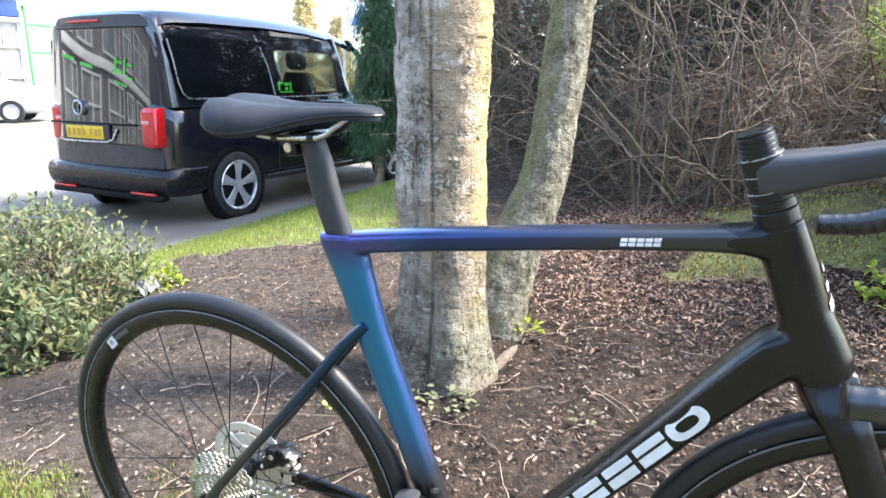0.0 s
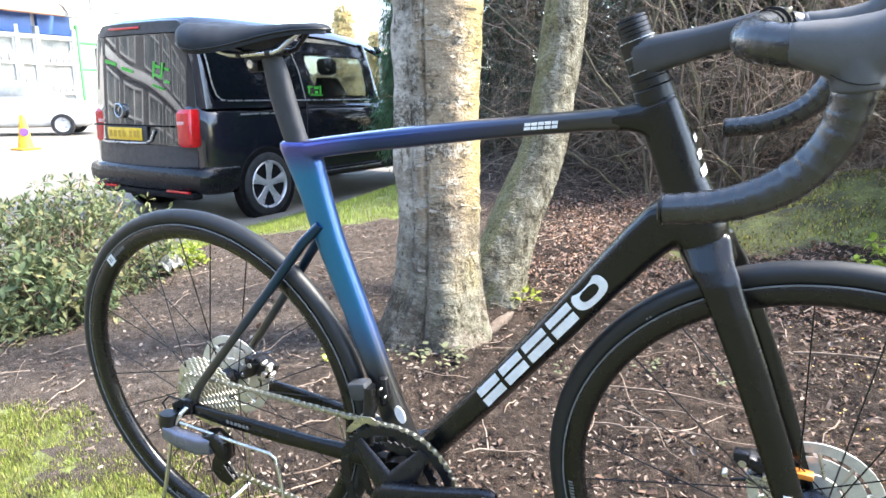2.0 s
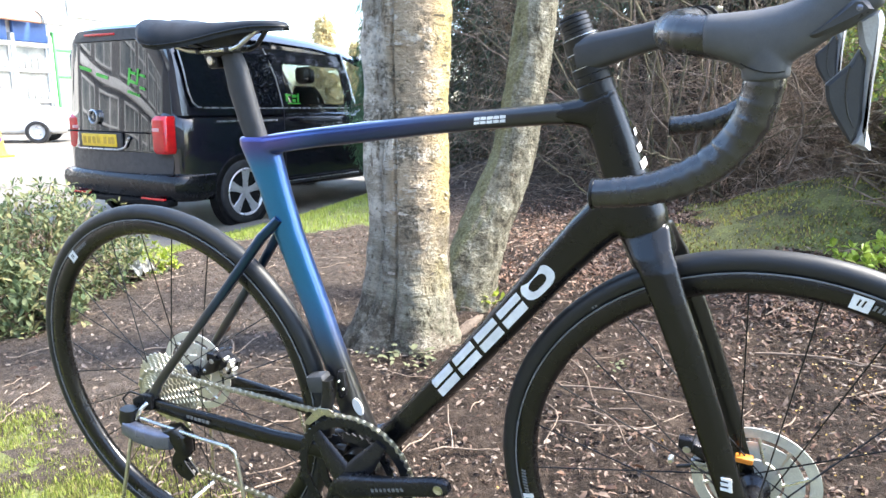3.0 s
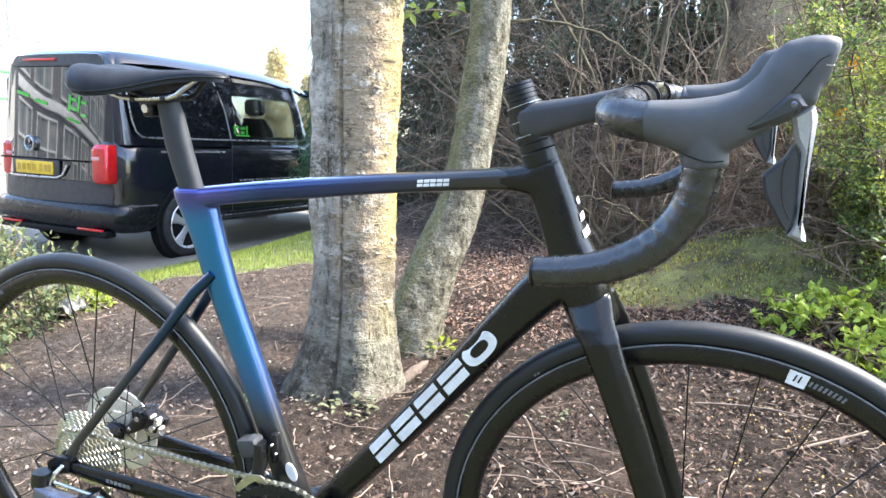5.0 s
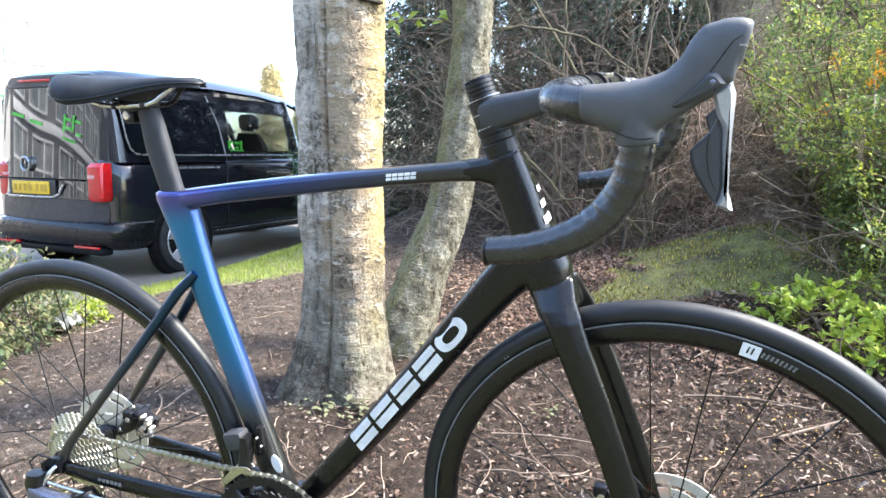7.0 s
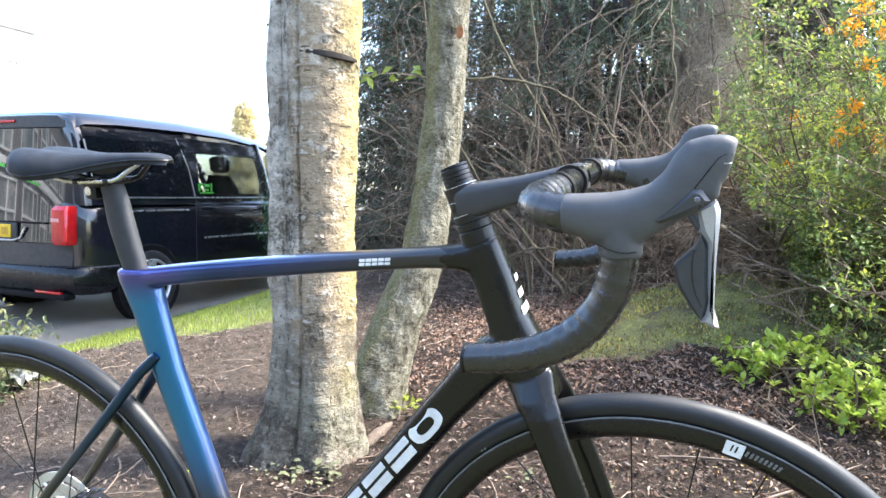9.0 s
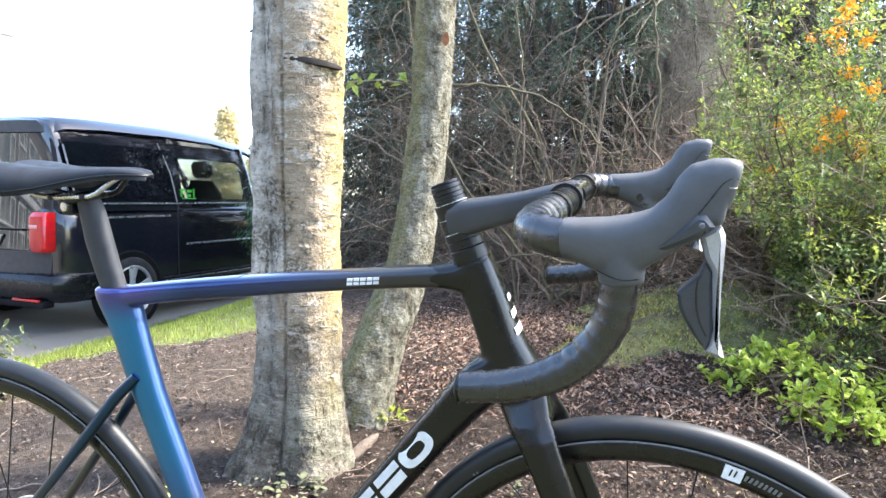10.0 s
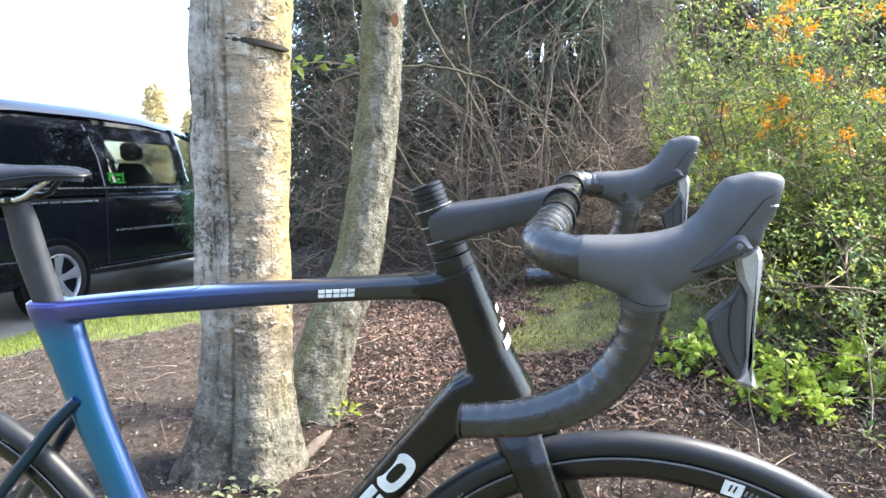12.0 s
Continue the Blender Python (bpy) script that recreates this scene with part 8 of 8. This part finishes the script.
def shop():
    s = thing("shop_building", Matrix.Translation((-28, 0, LOT_Z)), "white two-storey shop with blue fascia and glazed front", "building")
    make("wall", Geo().box((-4, 9.1, 4.2), (8, 31, 8.4), 0.05), WHITEWALL, s, "sunlit white rendered wall")
    make("roof", Geo().box((-4, 9.1, 8.5), (8.3, 31.3, 0.25), 0.05), ROOFG, s)

    def window(y, z, w, h, mat=SHOPGLASS, bars=2, frame_mat=FRAMEW, t=0.09):
        win = make("window", Geo().box((0.03, y, z), (0.05, w, h), 0), mat, s, "dark reflecting glass", smooth=False)
        for dy in np.linspace(-w / 2, w / 2, bars + 1):
            make("window_frame", Geo().box((0.08, y + float(dy), z), (0.10, t, h), 0.01), frame_mat, win)
        for dz in (-h / 2, h / 2):
            make("window_frame", Geo().box((0.08, y, z + dz), (0.11, w + t, t), 0.01), frame_mat, win)
        return win

    # glazed front in bays between white piers
    bays = [20.15, 18.45, 17.55, 16.6, 14.9, 14.0, 13.1, 11.4, 9.0, 6.0, 3.0]
    for a, b in zip(bays, bays[1:]):
        window((a + b) / 2, 1.85, a - b - 0.2, 3.3, bars=1)
    for y in bays:
        make("pier", Geo().box((0.14, y, 2.0), (0.24, 0.17, 4.0), 0.02), FRAMEW, s, "white pier")
    # fascia: blue panels over a white band
    for a, b in ((20.1, 18.45), (18.3, 16.6), (16.45, 13.1), (12.9, 3.0)):
        make("fascia", Geo().box((0.14, (a + b) / 2, 4.10), (0.20, a - b - 0.12, 0.82), 0.03), BLUEF, s, "blue shop fascia panel")
    make("fascia_band", Geo().box((0.17, 11.55, 3.58), (0.22, 17.2, 0.16), 0.02), FRAMEW, s, "white band under the fascia")
    # rounded awning hood over the fascia
    def hood(y0, y1, mat, label):
        rings = []
        for y in (y0, y1):
            arc_ = [(1.0 * math.sin(a), y, 4.45 + 0.62 * math.cos(a)) for a in [math.pi / 2 * k / 8 for k in range(9)]]
            rings.append(arc_ + [(x * 0.94, y, z - 0.05) for x, y, z in arc_[::-1]])
        make("awning", Geo().rings(rings), mat, s, label)
    hood(3.0, 19.3, AWNING, "rounded reddish brown awning")
    hood(19.45, 20.5, AWNGREY, "rounded grey end of the awning")
    # green clad part with bright trims
    make("side_panel", Geo().box((0.08, 22.2, 1.75), (0.14, 3.6, 3.3), 0.02), GREENP, s, "pale green cladding panel")
    for z in (2.28, 3.45):
        make("side_trim", Geo().box((0.12, 22.2, z), (0.16, 3.7, 0.13), 0.02), GREENS, s, "green trim band")
    make("corner_post", Geo().box((0.16, 20.36, 2.1), (0.20, 0.12, 4.2), 0.02), GREENS, s, "green corner post")
    # upper windows
    for y, w in ((23.15, 1.05), (21.95, 1.25), (20.1, 1.5), (17.6, 1.5), (15.0, 1.5), (12.0, 1.5)):
        window(y, 5.95, w, 1.9, WHITEWALL, 1, DARKFRAME, 0.06)
    # goods on shelves behind the glass
    rs = np.random.RandomState(5)
    for i in range(22):
        y, z = 20.0 - 0.30 * (i // 2), (1.22, 2.50)[i % 2]
        h = rs.uniform(0.25, 0.62)
        make("display_item", Geo().lathe([(0.0, 0), (0.10, 0), (0.12, h * 0.7), (0.05, h), (0.0, h)], (0.10, y, z), 10, "z"), STOCK, s)
    for z in (1.18, 2.46):
        make("shelf", Geo().box((0.10, 18.3, z), (0.12, 3.5, 0.10), 0.01), FRAMEW, s)
    return s


shop()


def workshop():
    """The unit on the near side of the car park, mirrored in the van's rear glass."""
    s = thing("workshop_building", Matrix.Translation((-20, -11, LOT_Z)), "grey block unit with white framed windows", "building")
    make("wall", Geo().box((-4, 0, 3.4), (8, 24, 6.8), 0.05), DARKBRICK, s)
    make("roof", Geo().box((-4, 0, 6.9), (8.5, 24.5, 0.25), 0.05), ROOFG, s)
    for z0, h in ((1.6, 2.6), (4.7, 1.9)):
        for i in range(6):
            y = -9.5 + 3.9 * i + (0.7 if z0 > 3 else 0)
            wide = 3.3 if i % 2 else 2.4
            win = make("window", Geo().box((0.03, y, z0), (0.05, wide, h), 0), SHOPGLASS, s, smooth=False)
            for dy in (-wide / 2, -wide / 6, wide / 2):
                make("window_frame", Geo().box((0.08, y + dy, z0), (0.10, 0.09, h), 0.01), FRAMEW, win)
            for dz in (-h / 2, 0.3, h / 2):
                make("window_frame", Geo().box((0.08, y, z0 + dz), (0.11, wide + 0.09, 0.09), 0.01), FRAMEW, win)
    make("fascia", Geo().box((0.10, 0, 3.35), (0.16, 24, 0.35), 0.02), FRAMEW, s, "white band")
    return s


workshop()


def yard_building():
    """A plain brick unit added out of view behind the bicycle, to shape reflections."""
    s = thing("unseen_brick_building", Matrix.Translation((2, -11, LOT_Z)), "unseen plain grey brick unit added to close the yard", "building")
    make("wall", Geo().box((0, -3, 2.4), (30, 6, 4.8), 0.05), YARDBRICK, s, "grey brick wall")
    make("roof", Geo().box((0, -3, 4.9), (30.5, 6.5, 0.25), 0.05), ROOFG, s)
    for i in range(6):
        win = make("window", Geo().box((-11 + 4.2 * i, 0.02, 1.9), (2.2, 0.05, 1.3), 0), SHOPGLASS, s, smooth=False)
        for dx in (-1.1, 0, 1.1):
            make("window_frame", Geo().box((-11 + 4.2 * i + dx, 0.05, 1.9), (0.07, 0.08, 1.36), 0.01), FRAMEW, win)
    return s


YARDBRICK = surf("grey_brick", (0.16, 0.16, 0.165), 0.9, col2=(0.10, 0.10, 0.105), scale=1.5, fine=30, grain=0.2)
yard_building()

CARW = surf("white_car_paint", (0.80, 0.80, 0.80), 0.15, scale=2, fine=100, grain=0.03, coat=0.8)


def white_car():
    m = Matrix.Translation((-18.9, 11.6, LOT_Z)) @ Matrix.Rotation(radians(-48), 4, "Z")
    v = thing("car", m, "white hatchback parked across the car park", "car")
    make("body", Geo().loft([((0, -2.05, 0.62), (0.6, 0, 0), (0, 0, 0.26), 4), ((0, -1.9, 0.62), (0.82, 0, 0), (0, 0, 0.36), 4), ((0, -0.8, 0.64), (0.88, 0, 0), (0, 0, 0.42), 5), ((0, 1.0, 0.64), (0.88, 0, 0), (0, 0, 0.42), 5), ((0, 1.85, 0.60), (0.82, 0, 0), (0, 0, 0.36), 4), ((0, 2.05, 0.56), (0.62, 0, 0), (0, 0, 0.26), 4)], 32), CARW, v)
    make("cabin", Geo().loft([((0, -1.75, 1.10), (0.66, 0, 0), (0, 0, 0.22), 4), ((0, -1.3, 1.22), (0.70, 0, 0), (0, 0, 0.27), 4), ((0, 0.2, 1.22), (0.70, 0, 0), (0, 0, 0.28), 4), ((0, 1.1, 1.02), (0.66, 0, 0), (0, 0, 0.10), 4)], 28), CARW, v)
    for s in (-1, 1):
        for y, w in ((-0.95, 0.75), (-0.05, 0.85)):
            make("side_window", Geo().box((s * 0.695, y, 1.24), (0.03, w, 0.30), 0.01, Matrix.Rotation(radians(-s * 8), 3, "Y")), SHOPGLASS, v)
        for y in (-1.3, 1.3):
            w = make("wheel", Geo().lathe([(0.2, 0.03 * s), (0.22, 0.10 * s), (0.30, 0.10 * s), (0.31, 0.04 * s), (0.31, -0.08 * s), (0.2, -0.08 * s)], (s * 0.80, y, 0.31), 28, "x", closed=True), TYRE, v)
            make("rim", Geo().lathe([(0.0, 0.075 * s), (0.06, 0.08 * s), (0.12, 0.06 * s), (0.2, 0.085 * s), (0.205, 0.05 * s)], (s * 0.80, y, 0.31), 28, "x"), ALLOY, w)
        make("head_lamp", Geo().loft([((s * 0.62, 1.9, 0.74), (0.14, 0, 0), (0, 0, 0.07), 3), ((s * 0.60, 2.0, 0.72), (0.10, 0, 0), (0, 0, 0.05), 3)], 12), VTRIM, v)
    return v


white_car()
CONEY = surf("yellow_cone_plastic", (0.80, 0.42, 0.02), 0.5, scale=5, fine=60)
CONEP = surf("purple_disc", (0.16, 0.06, 0.22), 0.5)


def cone(x, y, h):
    c = thing("traffic_cone", Matrix.Translation((x, y, LOT_Z)) @ Matrix.Diagonal((h, h, h, 1)), "yellow no-waiting traffic cone on the asphalt", "traffic cone", "traffic cones")
    make("base", Geo().box((0, 0, 0.03), (0.56, 0.56, 0.06), 0.02), CONEY, c)
    make("cone_body", Geo().lathe([(0.22, 0.05), (0.20, 0.09), (0.13, 0.55), (0.07, 0.96), (0.04, 1.0), (0.0, 1.0)], (0, 0, 0), 24, "z"), CONEY, c)
    d = Vector((0.86, -0.50, 0.1)).normalized()
    q = Vector((0, 0, 1)).rotation_difference(d).to_matrix().to_4x4()
    make("disc", Geo().lathe([(0.0, 0.0), (0.115, 0.0), (0.115, 0.012), (0.0, 0.012)], (0, 0, 0), 24, "z").moved(Matrix.Translation(Vector((0, 0, 0.5)) + d * 0.145) @ q), CONEP, c, "purple roundel")
    return c


cone(-13.45, 8.2, 0.74)
cone(-25.1, 17.58, 0.95)

# far trees over the van roof; distance haze is put into their pale leaf colour
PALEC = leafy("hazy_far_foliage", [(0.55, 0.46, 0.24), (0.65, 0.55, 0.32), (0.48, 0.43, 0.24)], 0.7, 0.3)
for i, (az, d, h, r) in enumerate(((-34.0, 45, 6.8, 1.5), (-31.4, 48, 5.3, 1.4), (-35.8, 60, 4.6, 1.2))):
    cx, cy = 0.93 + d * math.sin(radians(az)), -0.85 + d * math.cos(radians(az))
    conifer(cx, cy, h, r, 81 + i, "far conifer with distance haze in its pale leaf colour", PALEC, 190, 26, 0.3, 0.12, (0.25, 0.6), 0.4, "far trees", name="far_tree", zbase=LOT_Z)

# sign beyond the van
sign = thing("sign_board", Matrix.Translation((-13.2, 24.0, LOT_Z)) @ Matrix.Rotation(radians(28), 4, "Z"), "white framed sign with a blue triangle on posts", "sign")
for x in (-0.75, 0.75):
    make("sign_post", Geo().box((x, 0, 2.2), (0.10, 0.10, 4.4), 0.01), FRAMEW, sign)
make("sign_panel", Geo().box((0, 0, 3.75), (1.6, 0.06, 1.5), 0.02), FRAMEW, sign)
make("sign_triangle", Geo().prism([(-0.45, 3.35), (0.45, 3.35), (0.0, 4.2)], -0.045, -0.036), BLUEF, sign, "blue triangle")

# ---- small things on the bed ----
def scrap(cx, cy, r, seed):
    """A crumpled pale sheet of weathered plastic."""
    rs = np.random.RandomState(seed)
    n = 14
    g = Geo()
    rings = []
    for i in range(n):
        u = i / (n - 1) - 0.5
        ring = []
        for j in range(n):
            w = j / (n - 1) - 0.5
            x, y = cx + r * 2 * u * (1 - 0.3 * abs(w)), cy + r * 1.3 * w * (1 - 0.4 * abs(u))
            z = float(ground_z(x, y)) + 0.025 + 0.045 * (1 - (2 * u) ** 2) * abs(math.sin(5 * u + 7 * w + seed)) + 0.03 * rs.uniform(0, 1)
            ring.append((x, y, z))
        rings.append(ring)
    g.rings(rings, closed=False, caps=False)
    ob = make("plastic_scrap", g, SCRAP, smooth=False)
    m = ob.modifiers.new("thickness", "SOLIDIFY")
    m.thickness = 0.0015
    return tagged(ob, "crumpled pale grey scrap of weathered plastic", "litter")


SCRAP = surf("weathered_pale_plastic", (0.34, 0.34, 0.31), 0.45, col2=(0.22, 0.215, 0.195), scale=20, fine=120, grain=0.2)
scrap(-1.60, 1.26, 0.09, 4)
# twig with fresh leaves beside the birch
sp = thing("leafy_twig", Matrix(), "thin twig with a few fresh yellow-green leaves", "twig")
rs = np.random.RandomState(6)
line = np.array([(0.17, 1.66, 1.33), (0.08, 1.62, 1.36), (-0.02, 1.58, 1.37), (-0.10, 1.54, 1.36), (-0.17, 1.50, 1.34)])
twig_mesh("twig_stem", [(line, np.linspace(0.004, 0.0015, 5))], TWIG, 5, parent=sp)
for q in np.repeat(line[1:], 4, 0):
    leaf_mesh("leaf", (q + rs.normal(0, 0.016, 3))[None], rs.normal(0, 1, (1, 3)) + np.array([-0.5, 0, 0.2]), rs.normal(0, 0.4, (1, 3)) + np.array([0, -0.9, 0.5]), rs.uniform(0.035, 0.06), rs.uniform(0.022, 0.036), YELLOWG, parent=sp)
# saw cut in the birch bark and pruned knot on the stem
def bark_band(a0, a1, z0, z1, half, r, name, mat, label):
    g = Geo()
    rings = []
    for i in range(17):
        t = i / 16
        a = a0 + (a1 - a0) * t
        z = z0 + (z1 - z0) * t
        h = half * math.sin(math.pi * min(max(t, 0.04), 0.96)) ** 0.4
        rings.append([(-0.040 + q * math.cos(a), 1.043 + q * math.sin(a), z + dz) for q, dz in ((r - 0.02, -h), (r, -h * 0.8), (r + 0.001, 0), (r, h * 0.8), (r - 0.02, h))])
    make(name, g.rings(rings), mat, birch, label)


CUT = surf("dark_cut_bark", (0.035, 0.027, 0.022), 0.95, scale=40, fine=200, bumpy=0.5)
bark_band(radians(-98), radians(-14), 1.322, 1.304, 0.0105, 0.127, "bark_cut", CUT, "dark horizontal cut in the bark")

ROOTWOOD = surf("weathered_root_wood", (0.17, 0.13, 0.10), 0.9, col2=(0.10, 0.075, 0.058), scale=22, fine=160, grain=0.3, bumpy=0.6, bdist=0.004, stretch=(1, 0.4, 1))
# pale broken piece of root beside the birch
rg = Geo().loft([((0.085, 1.05, 0.078), (0.007, 0.003, 0), (0, 0.004, 0.008), 2), ((0.092, 1.09, 0.092), (0.015, 0.004, 0), (0, 0.005, 0.016), 2.4), ((0.104, 1.15, 0.104), (0.018, 0.004, 0), (0, 0.005, 0.019), 2.4), ((0.116, 1.21, 0.113), (0.012, 0.004, 0), (0, 0.005, 0.013), 2.4), ((0.120, 1.235, 0.116), (0.005, 0.002, 0), (0, 0.003, 0.006), 2)], 18)
tagged(make("wood_piece", rg, ROOTWOOD, smooth=True), "pale weathered piece of root lying beside the birch", "wood")
KNOT = surf("raw_orange_wood", (0.36, 0.15, 0.06), 0.85, col2=(0.24, 0.10, 0.045), scale=60, fine=300, grain=0.3)
kn = Geo().loft([((0.222, 1.592, 1.512), (0.004, -0.003, 0), (0, 0, 0.014), 2), ((0.236, 1.583, 1.512), (0.013, -0.010, 0), (0, 0, 0.026), 2.3), ((0.246, 1.577, 1.508), (0.006, -0.005, 0), (0, 0, 0.015), 2)], 16)
make("knot", kn, KNOT, birch, "raw orange wood of a torn twig")
